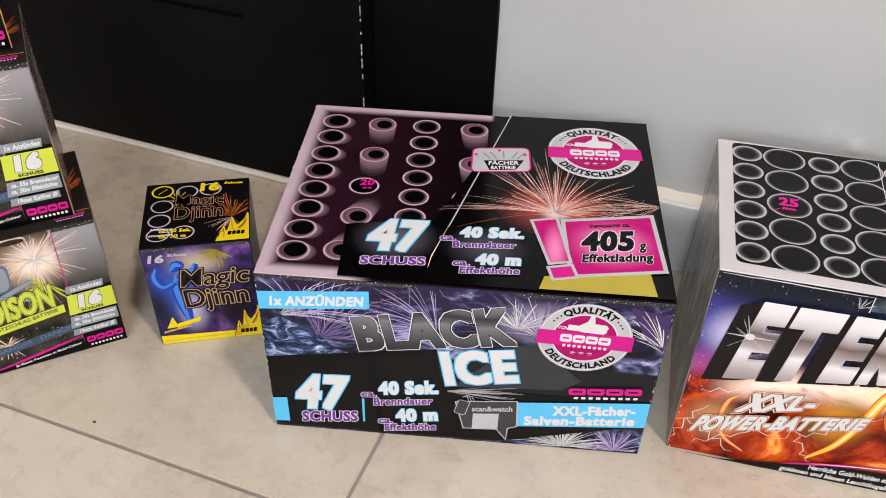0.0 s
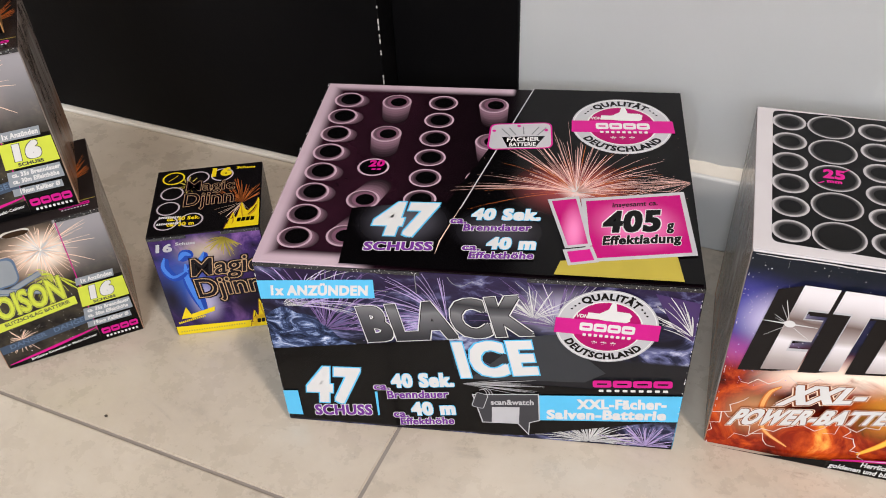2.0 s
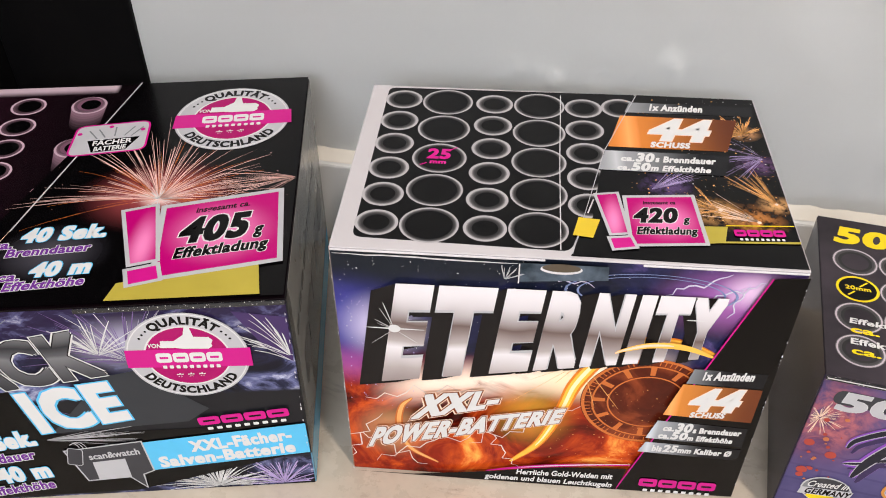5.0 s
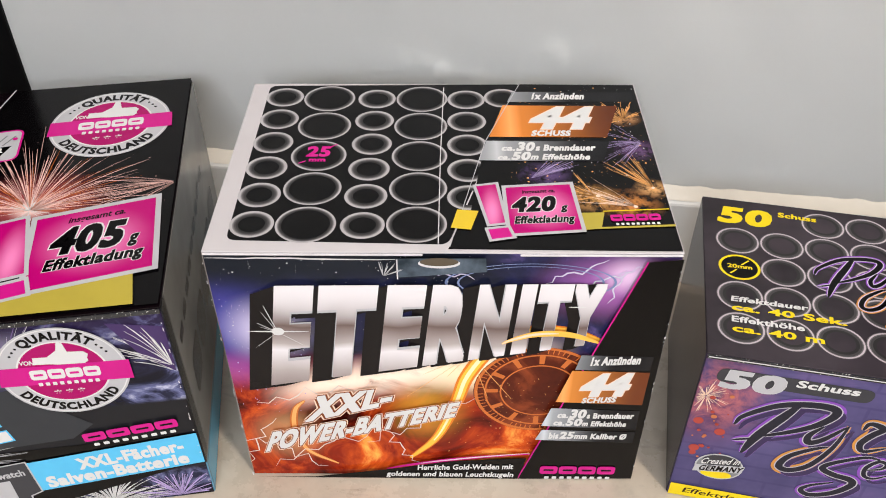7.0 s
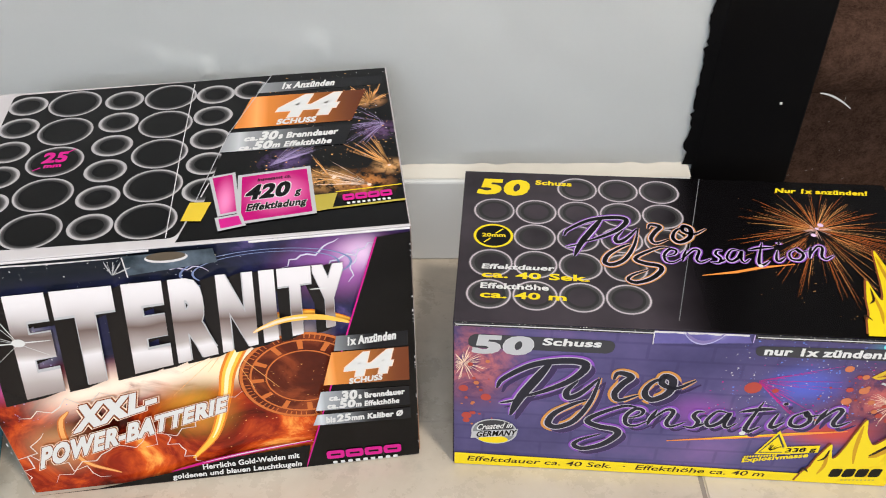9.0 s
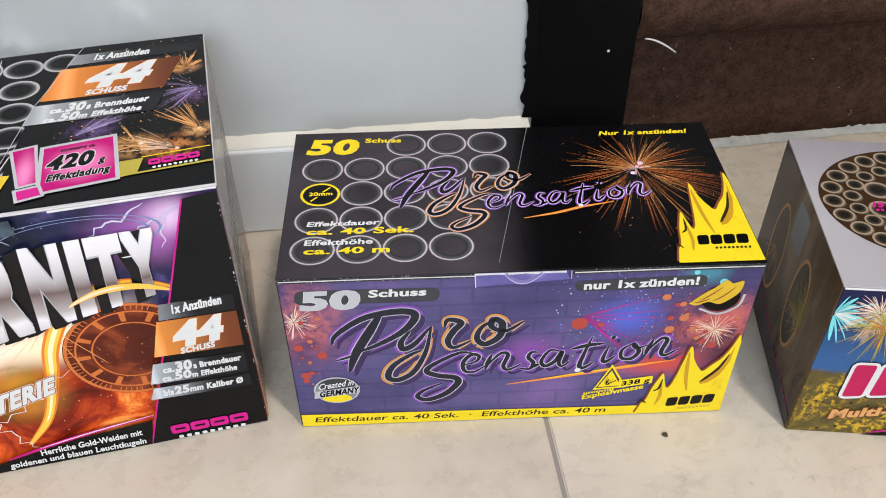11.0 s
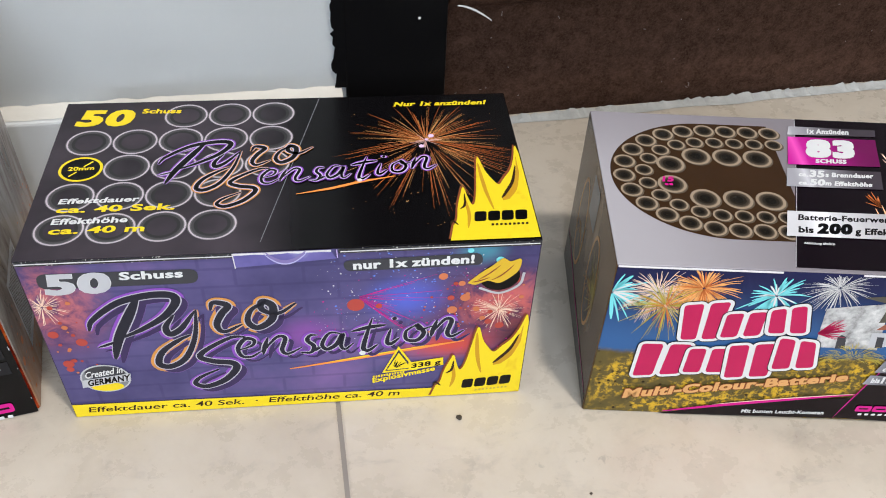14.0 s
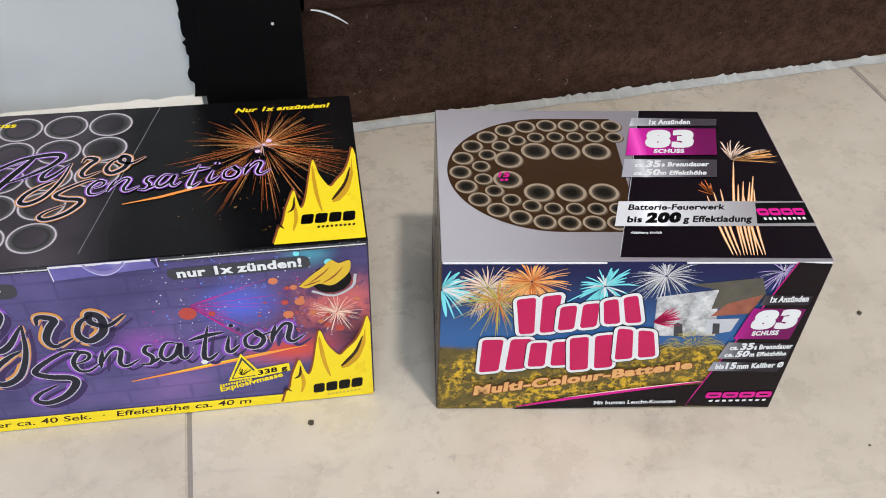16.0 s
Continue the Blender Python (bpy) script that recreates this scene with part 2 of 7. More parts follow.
for i in range(26):
    z = 0.09 + rng.random() ** 0.7 * 0.18
    h = 0.002 + 0.008 * rng.random() ** 2
    block(-0.0006, 0.0003, -0.0003, 0.0006, z, z + h, 0.0, wear)
part("worn_edge", wear, CHIP, door, "chipped pale edge of the black paint")

frame_ob = empty("door_frame", pose(0, 0, 0), "black painted door frame against the wall", "door frame")
tagged(frame_ob, kind="structure")
part("post", block(-0.0525, 0.0645, -0.1085, -0.0985, 0, 2.08, 0.0015), BLACKWOOD, frame_ob)
part("header", block(-0.95, -0.0535, -0.1085, -0.0985, 2.03, 2.10, 0.002), BLACKWOOD, frame_ob)
part("post", block(-0.95, -0.858, -0.1085, -0.0985, 0, 2.03, 0.002), BLACKWOOD, frame_ob)
structure("threshold", block(-0.86, -0.054, -0.1375, -0.07, 0.0, 0.0045, 0.0015), CAULK, "thin pale threshold strip under the door")

# ---- black post beside the stair ----
post = empty("stair_post", pose(0, 0, 0), "black painted post with a ragged paint edge beside the carpeted step", "post")
part("post_front", block(0.7065, 0.7768, -0.1090, -0.049, 0, 2.4, 0.0015), BLACKWOOD, post)
rag = bmesh.new()
n = 190
for i in range(n + 1):
    z = 0.078 + 0.5 * i / n
    edge = 0.6985 + 0.0030 * noise.noise(Vector((i * 0.22, 1.0, 0))) + 0.0022 * noise.noise(Vector((i * 1.1, 5.0, 0))) + (0.0035 if i > 62 else 0.0)
    a, b = rag.verts.new((0.7075, -0.1085, z)), rag.verts.new((edge, -0.1078, z))
    if i:
        rag.faces.new((pa, a, b, pb))
    pa, pb = a, b
part("ragged_paint", rag, BLACKWOOD, post, "ragged brushed edge of black paint on the wall")
part("paint_fleck", block(0.7565, 0.7583, -0.1096, -0.1086, 0.1283, 0.1300, 0.0003), CHIP, post, "small white paint fleck")

# ---- carpeted stair ----
stair = empty("stair", pose(0.7785, -0.0590, 0, 0, 0, 2.4), "brown carpeted stair with a rounded nosing and frayed pale lower edge", "stair")
tagged(stair, kind="structure")


def stair_step(y, z, depth):
    """Riser, rounded nosing and tread as one carpeted profile, bulging a little along its length."""
    bm = bmesh.new()
    prof = [(0.010, 0.0), (0.006, 0.02), (0.004, 0.06), (0.0, 0.105), (-0.010, 0.119)]
    prof += [(-0.012 - 0.030 * math.sin(a) ** 0.8, 0.150 - 0.030 * math.cos(a)) for a in [0.25 * k for k in range(1, 12)]]
    prof += [(-0.005, 0.1815), (depth, 0.182), (depth, 0.0)]
    nseg = 70
    rows = []
    for i in range(nseg + 1):
        x = 1.72 * i / nseg
        rows.append([bm.verts.new((x, y + py + 0.0022 * noise.noise(Vector((x * 6, pz * 14, z))), z + pz)) for py, pz in prof])
    for i in range(nseg):
        for j in range(len(prof) - 1):
            bm.faces.new((rows[i][j], rows[i + 1][j], rows[i + 1][j + 1], rows[i][j + 1]))
    bm.faces.new(rows[0][::-1])
    bm.faces.new(rows[-1])
    return bm


# the upper steps are unseen, added to fill the deepened stairwell
for k_step in range(9):
    s_ob = part("step", stair_step(0.26 * k_step, 0.182 * k_step, 0.30), CARPET, stair)
    for f in s_ob.data.polygons:
        f.use_smooth = True
fray = bmesh.new()
rng = random.Random(5)
n = 420
for i in range(n + 1):
    x = 0.004 + 1.6 * i / n
    hgt = 0.0021 + 0.0012 * noise.noise(Vector((i * 0.12, 0, 0))) + 0.0028 * rng.random() ** 2
    out = 0.0036 + 0.003 * noise.noise(Vector((i * 0.08, 4, 0)))
    a, c, b = fray.verts.new((x, 0.0055, hgt)), fray.verts.new((x, 0.001, hgt * 0.55)), fray.verts.new((x, -out, 0.0006))
    if i:
        fray.faces.new((pa, a, c, pc))
        fray.faces.new((pc, c, b, pb))
    pa, pb, pc = a, b, c
part("glue_edge", fray, FRAY, stair, "frayed pale glue line at the foot of the carpet")
lint = bmesh.new()
for i in range(36):
    x, z = rng.random() * 0.7, 0.01 + 0.10 * rng.random()
    y = 0.004 - 0.003
    a = rng.random() * 3.1
    ln = 0.0006 + 0.0014 * rng.random() ** 2
    d = Vector((math.cos(a) * ln, 0, math.sin(a) * ln))
    w = Vector((-d.z, 0, d.x)) * (0.00028 / max(d.length, 1e-5))
    c = Vector((x, y, z))
    lint.faces.new([lint.verts.new(c + q) for q in (-d - w, d - w, d + w, -d + w)])
part("lint", lint, LINT, stair, "pale lint caught in the pile")
scratch = bmesh.new()
last = None
for i in range(13):
    f = i / 12
    x, z = 0.0031 + 0.0246 * f, 0.1353 + (-0.0129) * f ** 1.6
    w = 0.0005 + 0.0003 * math.sin(f * math.pi)
    pair = (scratch.verts.new((x, -0.0475, z - w)), scratch.verts.new((x, -0.0475, z + w)))
    if last:
        scratch.faces.new((last[0], pair[0], pair[1], last[1]))
    last = pair
part("thread", scratch, CHIP, stair, "loose pale thread on the nosing")

# ---- ceiling lamp, and a window frame added to go with the cool fill ----
lamp = empty("ceiling_lamp", pose(LAMP_AT[0], LAMP_AT[1], 2.4), "round white ceiling lamp with a frosted glass shade", "lamp")
bm = bmesh.new()
bmesh.ops.create_cone(bm, cap_ends=True, segments=40, radius1=0.15, radius2=0.15, depth=0.03, matrix=Matrix.Translation((0, 0, -0.015)))
part("base", bm, CEIL, lamp)
# unseen window, added only to go with the fill light
window = empty("added_window_1", pose(0.75, -2.5, 1.25), "unseen white window frame added in the far wall for the fill light", "window")
tagged(window, kind="structure")
fr = bmesh.new()
block(-0.56, 0.56, 0.0, 0.05, 0.5, 0.56, 0, fr)
block(-0.56, 0.56, 0.0, 0.05, -0.56, -0.5, 0, fr)
block(-0.56, -0.5, 0.0, 0.05, -0.5, 0.5, 0, fr)
block(0.5, 0.56, 0.0, 0.05, -0.5, 0.5, 0, fr)
part("window_frame", fr, CEIL, window)

# ---- printed card: inks ----
BLACK = ink("black_ink", (0.0018, 0.0016, 0.0019), 0.16)
WHITE = ink("white_ink", (0.63, 0.63, 0.63), 0.35, var=0.04)
MAGENTA = ink("magenta_ink", (0.54, 0.010, 0.22))
CYAN = ink("cyan_ink", (0.10, 0.48, 0.78))
VIOLET = ink("violet_ink", (0.15, 0.03, 0.26))
LILAC = ink("lilac_ink", (0.46, 0.36, 0.66))
YELLOW = ink("yellow_ink", (0.76, 0.585, 0.01))
GOLD = ink("gold_ink", (0.42, 0.34, 0.05), 0.35)
ORANGE = ink("orange_ink", (0.78, 0.26, 0.05))
BROWN = ink("brown_ink", (0.20, 0.055, 0.02))
GREY = ink("grey_ink", (0.20, 0.21, 0.22))
DARK = ink("charcoal_ink", (0.045, 0.045, 0.052))
SILVER = ink("silver_ink", (0.44, 0.44, 0.465), 0.30)
STEEL = ink("steel_ink", (0.25, 0.28, 0.31))
PEACH = ink("peach_ink", (0.85, 0.62, 0.48))
FLARE = ink("flare_ink", (0.82, 0.40, 0.13))
EMBER = ink("ember_ink", (0.55, 0.15, 0.035))
AQUA = ink("aqua_ink", (0.20, 0.62, 0.66))
SKY = ink("sky_ink", (0.12, 0.20, 0.62))
GREEN = ink("green_ink", (0.55, 0.62, 0.06))
SLATE = ink("slate_ink", (0.10, 0.15, 0.24))
PINKRIM = ink("pale_pink_ink", (0.52, 0.36, 0.44))
PINKSHADE = ink("dusky_shade_ink", (0.16, 0.075, 0.115))
TAUPEDARK = ink("dark_taupe_ink", (0.10, 0.078, 0.055))
DEEPBROWN = ink("deep_brown_ink", (0.030, 0.015, 0.007))
ROSE = ink("rose_ink", (0.43, 0.012, 0.08))
BLUSH = ink("blush_ink", (0.80, 0.50, 0.45))
PLUM = ink("plum_ink", (0.0045, 0.0018, 0.004))
TAN = ink("tan_ink", (0.62, 0.33, 0.12))
DULLTAN = ink("dull_tan_ink", (0.42, 0.27, 0.15))


def metal_print(name, low, mid, high, z0, z1):
    """Printed chrome lettering: a sweep of greys up the face."""
    def build(k):
        z = k.band(k.math("ADD", k.split()[2], k.math("MULTIPLY", k.noise(26, 2), 0.012)), z0, z1)
        return k.ramp(z, [(0.0, low), (0.32, mid), (0.54, high), (0.61, mid), (0.80, low), (1.0, high)])
    return art(name, build)


# ---- printing on the faces of a carton ----
class Face:
    """A printed face: millimetres along it become places on it; each new print lies just over the last."""

    def __init__(self, parent, origin, u, v, wide, high):
        self.parent, self.o, self.u, self.v = parent, Vector(origin), Vector(u), Vector(v)
        self.n = self.u.cross(self.v)
        self.w, self.h, self.layer = wide, high, 0

    def p(self, a, b, lift):
        a, b = min(max(a, 0.15), self.w - 0.15), min(max(b, 0.15), self.h - 0.15)
        return self.o + self.u * (a * 0.001) + self.v * (b * 0.001) + self.n * (lift * 0.001)

    def lift(self):
        self.layer += 1
        return 0.10 + 0.014 * self.layer


def carton(name, label, place, size, group, top_art, front_art, left_art, right_art, tab=(0.38, 0.62), lip=None, drop=0.0034):
    """A folded card box: body, lid with its tuck tab, and printed panels. Gives the thing and its faces."""
    w, d, h = size
    ob = empty(name, place, label, "firework box", group)
    part("body", block(0, w, 0, d, 0.0, h - 0.0008, 0.0011), KRAFT, ob)
    e = 0.0003
    q = 0.0004
    faces = dict(front=Face(ob, (0, -q, 0), (1, 0, 0), (0, 0, 1), w * 1000, h * 1000),
                 top=Face(ob, (0, 0, h), (1, 0, 0), (0, 1, 0), w * 1000, d * 1000),
                 left=Face(ob, (-q, d, 0), (0, -1, 0), (0, 0, 1), d * 1000, h * 1000),
                 right=Face(ob, (w + q, 0, 0), (0, 1, 0), (0, 0, 1), d * 1000, h * 1000))
    part("front_panel", block(e, w - e, -q, 0.0006, e, h - 0.001, 0.0002), front_art, ob)
    part("side_panel", block(-q, 0.0006, e, d - e, e, h - 0.001, 0.0002), left_art, ob)
    part("side_panel", block(w - 0.0006, w + q, e, d - e, e, h - 0.001, 0.0002), right_art, ob)
    part("lid", block(-0.0002, w + 0.0002, -0.0003, d, h - 0.0010, h, 0.0004), top_art, ob)
    # folded front edge of the lid, on both sides of the tab
    for a, b in ((0.0, tab[0]), (tab[1], 1.0)):
        part("lid_edge", block(w * a + e, w * b - e, -0.0013, -0.0003, h - drop, h - 0.0006, 0.0004), lip or FOIL, ob)
    return ob, faces


def foil_edge():
    m, nt, p = nodes_of("glint_flecked_edge")
    k = Net(nt)
    # white flecks stand for glints on the glossy fold, put into its colour
    fleck = k.band(k.noise(800, 2, 0.6), 0.62, 0.70)
    k.put(p.inputs["Base Color"], k.mix(fleck, (0.02, 0.02, 0.022), (0.75, 0.75, 0.74)))
    p.inputs["Roughness"].default_value = 0.2
    return m


FOIL = foil_edge()
PALE_EDGE = plain("worn_white_edge", (0.60, 0.58, 0.60), 0.5, 0.3, 160)


def poly(face, name, pts, material, label=""):
    bm, z = bmesh.new(), face.lift()
    f = bm.faces.new([bm.verts.new(face.p(a, b, z)) for a, b in pts])
    f.normal_update()
    bmesh.ops.triangulate(bm, faces=[f])
    bmesh.ops.recalc_face_normals(bm, faces=bm.faces[:])
    return part(name, bm, material, face.parent, label)


def oval(face, name, c, ru, rv, material, label="", n=40, turn=0.0):
    return poly(face, name, [(c[0] + ru * math.cos(a) * math.cos(turn) - rv * math.sin(a) * math.sin(turn),
                              c[1] + ru * math.cos(a) * math.sin(turn) + rv * math.sin(a) * math.cos(turn))
                             for a in [2 * math.pi * i / n for i in range(n)]], material, label)


def lean_box(bl, br, tl, tr=None):
    tr = tr or (br[0] + tl[0] - bl[0], br[1] + tl[1] - bl[1])
    return [bl, br, tr, tl]


def rounded(bl, br, tl, r, tr=None, n=5):
    """A leaning rectangle with rounded corners."""
    q = [Vector(p) for p in lean_box(bl, br, tl, tr)]
    out = []
    for i in range(4):
        c, a, b = q[i], q[i - 1], q[(i + 1) % 4]
        p0, p1 = c + (a - c).normalized() * r, c + (b - c).normalized() * r
        for j in range(n + 1):
            t = j / n
            out.append(tuple(p0 * (1 - t) ** 2 + c * 2 * t * (1 - t) + p1 * t * t))
    return out


def rings(face, name, spots, inner, material, squash=1.0, n=36, label=""):
    """Printed tube mouths: a flat ring at each (u, v, radius), each a print of its own."""
    z = face.lift()
    for u, v, r in spots:
        bm = bmesh.new()
        a = [bm.verts.new(face.p(u + r * math.cos(t), v + r * squash * math.sin(t), z)) for t in [2 * math.pi * i / n for i in range(n)]]
        b = [bm.verts.new(face.p(u + r * inner * math.cos(t), v + r * inner * squash * math.sin(t), z)) for t in [2 * math.pi * i / n for i in range(n)]]
        for i in range(n):
            bm.faces.new((a[i], a[(i + 1) % n], b[(i + 1) % n], b[i]))
        part(name, bm, material, face.parent, label)


def soft_rings(face, name, spots, bands, squash=1.0, n=36, label=""):
    """Printed tube mouths with a lit rim that fades inwards; bands are (outer share of the radius, ink), from outside in."""
    z = face.lift()
    for u, v, r in spots:
        bm, last = bmesh.new(), None
        for i, (share, _) in enumerate(bands):
            ring = [bm.verts.new(face.p(u + r * share * math.cos(t), v + r * share * squash * math.sin(t), z)) for t in [2 * math.pi * j / n for j in range(n)]]
            if last:
                for j in range(n):
                    f = bm.faces.new((last[j], last[(j + 1) % n], ring[(j + 1) % n], ring[j]))
                    f.material_index = i - 1
            last = ring
        part(name, bm, [m for _, m in bands[:-1]], face.parent, label)


TUBEGREYS = [ink("tube_grey_ink", (q, q * 0.955, q * 0.985)) for q in (0.40, 0.22, 0.11, 0.055, 0.028, 0.014)]


def discs(face, name, spots, material, squash=1.0, n=28, label=""):
    z = face.lift()
    for u, v, r in spots:
        bm = bmesh.new()
        bm.faces.new([bm.verts.new(face.p(u + r * math.cos(t), v + r * squash * math.sin(t), z)) for t in [2 * math.pi * i / n for i in range(n)]])
        part(name, bm, material, face.parent, label)


def inside(face, u, v):
    return 0.4 < u < face.w - 0.4 and 0.4 < v < face.h - 1.5


def sparks(face, name, c, count, a0, a1, r0, r1, width, material, seed, fall=0.0, start=0.05, label="", keep=None):
    """A printed firework: thin tapering trails from a centre, bending as they fall."""
    bm, z, rng = bmesh.new(), face.lift(), random.Random(seed)
    for i in range(count):
        a = math.radians(a0 + (a1 - a0) * rng.random())
        ln = r0 + (r1 - r0) * rng.random()
        s = start * ln + 0.5 * rng.random()
        wd = width * (0.5 + rng.random())
        last = None
        for j in range(6):
            t = j / 5
            d = s + (ln - s) * t
            u, v = c[0] + d * math.cos(a), c[1] + d * math.sin(a) - fall * t * t * ln
            if not inside(face, u, v) or (keep and not keep(u, v)):
                break
            wj = wd * (0.25 + 1.5 * t * (1 - t) + 0.35 * (t > 0.7) * (1 - t))
            nu, nv = -math.sin(a) * wj / 2, math.cos(a) * wj / 2
            pair = (bm.verts.new(face.p(u + nu, v + nv, z)), bm.verts.new(face.p(u - nu, v - nv, z)))
            if last:
                bm.faces.new((last[0], last[1], pair[1], pair[0]))
            last = pair
    return tagged(part(name, bm, material, face.parent, label), kind="stuff")


def specks(face, name, u0, u1, v0, v1, count, size, material, seed, label=""):
    bm, z, rng = bmesh.new(), face.lift(), random.Random(seed)
    for i in range(count):
        u, v = u0 + (u1 - u0) * rng.random(), v0 + (v1 - v0) * rng.random()
        if not inside(face, u, v):
            continue
        r = size * (0.3 + rng.random() ** 3)
        bm.faces.new([bm.verts.new(face.p(u + r * math.cos(t), v + r * math.sin(t), z)) for t in [2 * math.pi * i / 6 for i in range(6)]])
    return tagged(part(name, bm, material, face.parent, label), kind="stuff")


def stroke(face, name, pts, width, material, label="", taper=True, z=None):
    """A printed line through points, widest in its middle."""
    bm = bmesh.new()
    z = z or face.lift()
    q = [Vector(p) for p in pts]
    last = None
    for i, c in enumerate(q):
        d = (q[min(i + 1, len(q) - 1)] - q[max(i - 1, 0)]).normalized()
        t = i / (len(q) - 1)
        w = width / 2 * ((0.25 + 1.5 * math.sin(math.pi * t) ** 0.7 * 0.5) if taper else 1)
        nrm = Vector((-d.y, d.x)) * w
        pair = (bm.verts.new(face.p(*(c + nrm), z)), bm.verts.new(face.p(*(c - nrm), z)))
        if last:
            bm.faces.new((last[0], last[1], pair[1], pair[0]))
        last = pair
    return part(name, bm, material, face.parent, label)


def chips(face, u, v0, v1, count, seed):
    """Small pale nicks along a worn upright edge."""
    rng = random.Random(seed)
    bm, z = bmesh.new(), face.lift()
    for i in range(count):
        v, h, w = v0 + (v1 - v0) * rng.random(), 0.4 + 2.4 * rng.random() ** 3, 0.14 + 0.22 * rng.random()
        bm.faces.new([bm.verts.new(face.p(a, b, z)) for a, b in ((u - w, v), (u + w, v - 0.2), (u + w * 0.6, v + h), (u - w * 0.8, v + h))])
    return tagged(part("worn_edge", bm, PALE_EDGE, face.parent, "pale nicks along the edge"), kind="stuff")


def curve_pts(p0, p1, p2, n=24):
    a, b, c = Vector(p0), Vector(p1), Vector(p2)
    return [tuple(a * (1 - t) ** 2 + b * 2 * t * (1 - t) + c * t * t) for t in [i / n for i in range(n + 1)]]


def lightning(face, name, p0, p1, width, material, seed, wild=0.16):
    rng = random.Random(seed)
    a, b = Vector(p0), Vector(p1)
    side = Vector((-(b - a).y, (b - a).x))
    pts = [tuple(a + (b - a) * (i / 11) + side * wild * (rng.random() - 0.5) * (0 < i < 11)) for i in range(12)]
    return stroke(face, name, pts, width, material)


GLYPHS = {}


def glyph_mesh(body, bold, space=1.0):
    """The outline of words in the built-in font as points and faces; cap height and width are 1."""
    key = (body, bold, space)
    if key not in GLYPHS:
        cu = bpy.data.curves.new("words", "FONT")
        cu.body, cu.size, cu.offset, cu.resolution_u, cu.fill_mode, cu.space_character = body, 1.0, bold, 3, "BOTH", space
        ob = bpy.data.objects.new("words", cu)
        scene.collection.objects.link(ob)
        bpy.context.view_layer.update()
        me = bpy.data.meshes.new_from_object(ob.evaluated_get(bpy.context.evaluated_depsgraph_get()))
        vs = [(v.co.x, v.co.y) for v in me.vertices]
        fs = [tuple(f.vertices) for f in me.polygons]
        bpy.data.meshes.remove(me)
        bpy.data.objects.remove(ob)
        bpy.data.curves.remove(cu)
        GLYPHS[key] = (vs, fs)
    return GLYPHS[key]


def cap_height():
    return max(y for x, y in glyph_mesh("H", 0.0)[0])


def spread_glyphs(body, bold, space):
    """Glyphs made bold: above a little boldness by copies pushed out all round, so that narrow counters stay open.
    Also gives how many points one copy has, or 0 if there is one only."""
    if bold <= 0.034:
        return (*glyph_mesh(body, bold, space), 0)
    vs, fs = glyph_mesh(body, 0.026, space)
    r, n = bold - 0.026, 8
    ways = [(i * r, j * r * 0.8) for i in (-1, 0, 1) for j in (-1, 0, 1) if i or j]
    out = [(x + i, y + j) for i, j in ways for x, y in vs]
    return out, [tuple(j + i * len(vs) for j in f) for i in range(n) for f in fs], len(vs)


def words(face, body, bl, br, tl, layers, tr=None, name="lettering", label="", arc=None):
    """Words fitted between the ends of their baseline and their cap height. layers: (boldness, ink), lowest first.
    arc: (centre, radius, first angle, last angle, height) bends them round a circle instead."""
    thick = layers[-1][0]
    space = 1.0 + 3.0 * max(0.0, thick - 0.02)
    vs0 = spread_glyphs(body, thick, space)[0]
    x0, x1 = min(x for x, y in vs0), max(x for x, y in vs0)
    cap = cap_height() + 2 * thick
    for bold, material in layers:
        vs, fs, turn = spread_glyphs(body, bold, space)
        bm, z = bmesh.new(), face.lift()
        if turn:
            face.layer += 1
        made = []
        for i, (x, y) in enumerate(vs):
            if turn:
                z += 0.0025 if i and i % turn == 0 else 0.0
            s, t = (x - x0) / (x1 - x0), (y + thick) / cap
            if arc:
                c, r, a0, a1, hh = arc
                a = math.radians(a0 + (a1 - a0) * s)
                rr = r + hh * t * (1 if a1 < a0 else -1)
                made.append(bm.verts.new(face.p(c[0] + rr * math.cos(a), c[1] + rr * math.sin(a), z)))
                continue
            q = tr or (br[0] + tl[0] - bl[0], br[1] + tl[1] - bl[1])
            u = (bl[0] * (1 - s) + br[0] * s) * (1 - t) + (tl[0] * (1 - s) + q[0] * s) * t
            v = (bl[1] * (1 - s) + br[1] * s) * (1 - t) + (tl[1] * (1 - s) + q[1] * s) * t
            made.append(bm.verts.new(face.p(u, v, z)))
        for f in fs:
            try:
                bm.faces.new([made[i] for i in f])
            except ValueError:
                pass
        bmesh.ops.recalc_face_normals(bm, faces=bm.faces[:])
        part(name, bm, material, face.parent, label)


def bars(face, name, bl, br, high, count, material, gap=0.22, seed=0, label="", lean=0.15):
    """Plain blocks in a row, in place of a mark that is not lettered."""
    a, d = Vector(bl), Vector(br) - Vector(bl)
    up = Vector((-d.y, d.x)).normalized() * high + d.normalized() * high * lean
    z = face.lift()
    for i in range(count):
        bm = bmesh.new()
        s, t = a + d * ((i + gap / 2) / count), a + d * ((i + 1 - gap / 2) / count)
        r = min(high, (t - s).length) * 0.28
        bm.faces.new([bm.verts.new(face.p(u, v, z)) for u, v in rounded(tuple(s), tuple(t), tuple(s + up), r)])
        part(name, bm, material, face.parent, label)


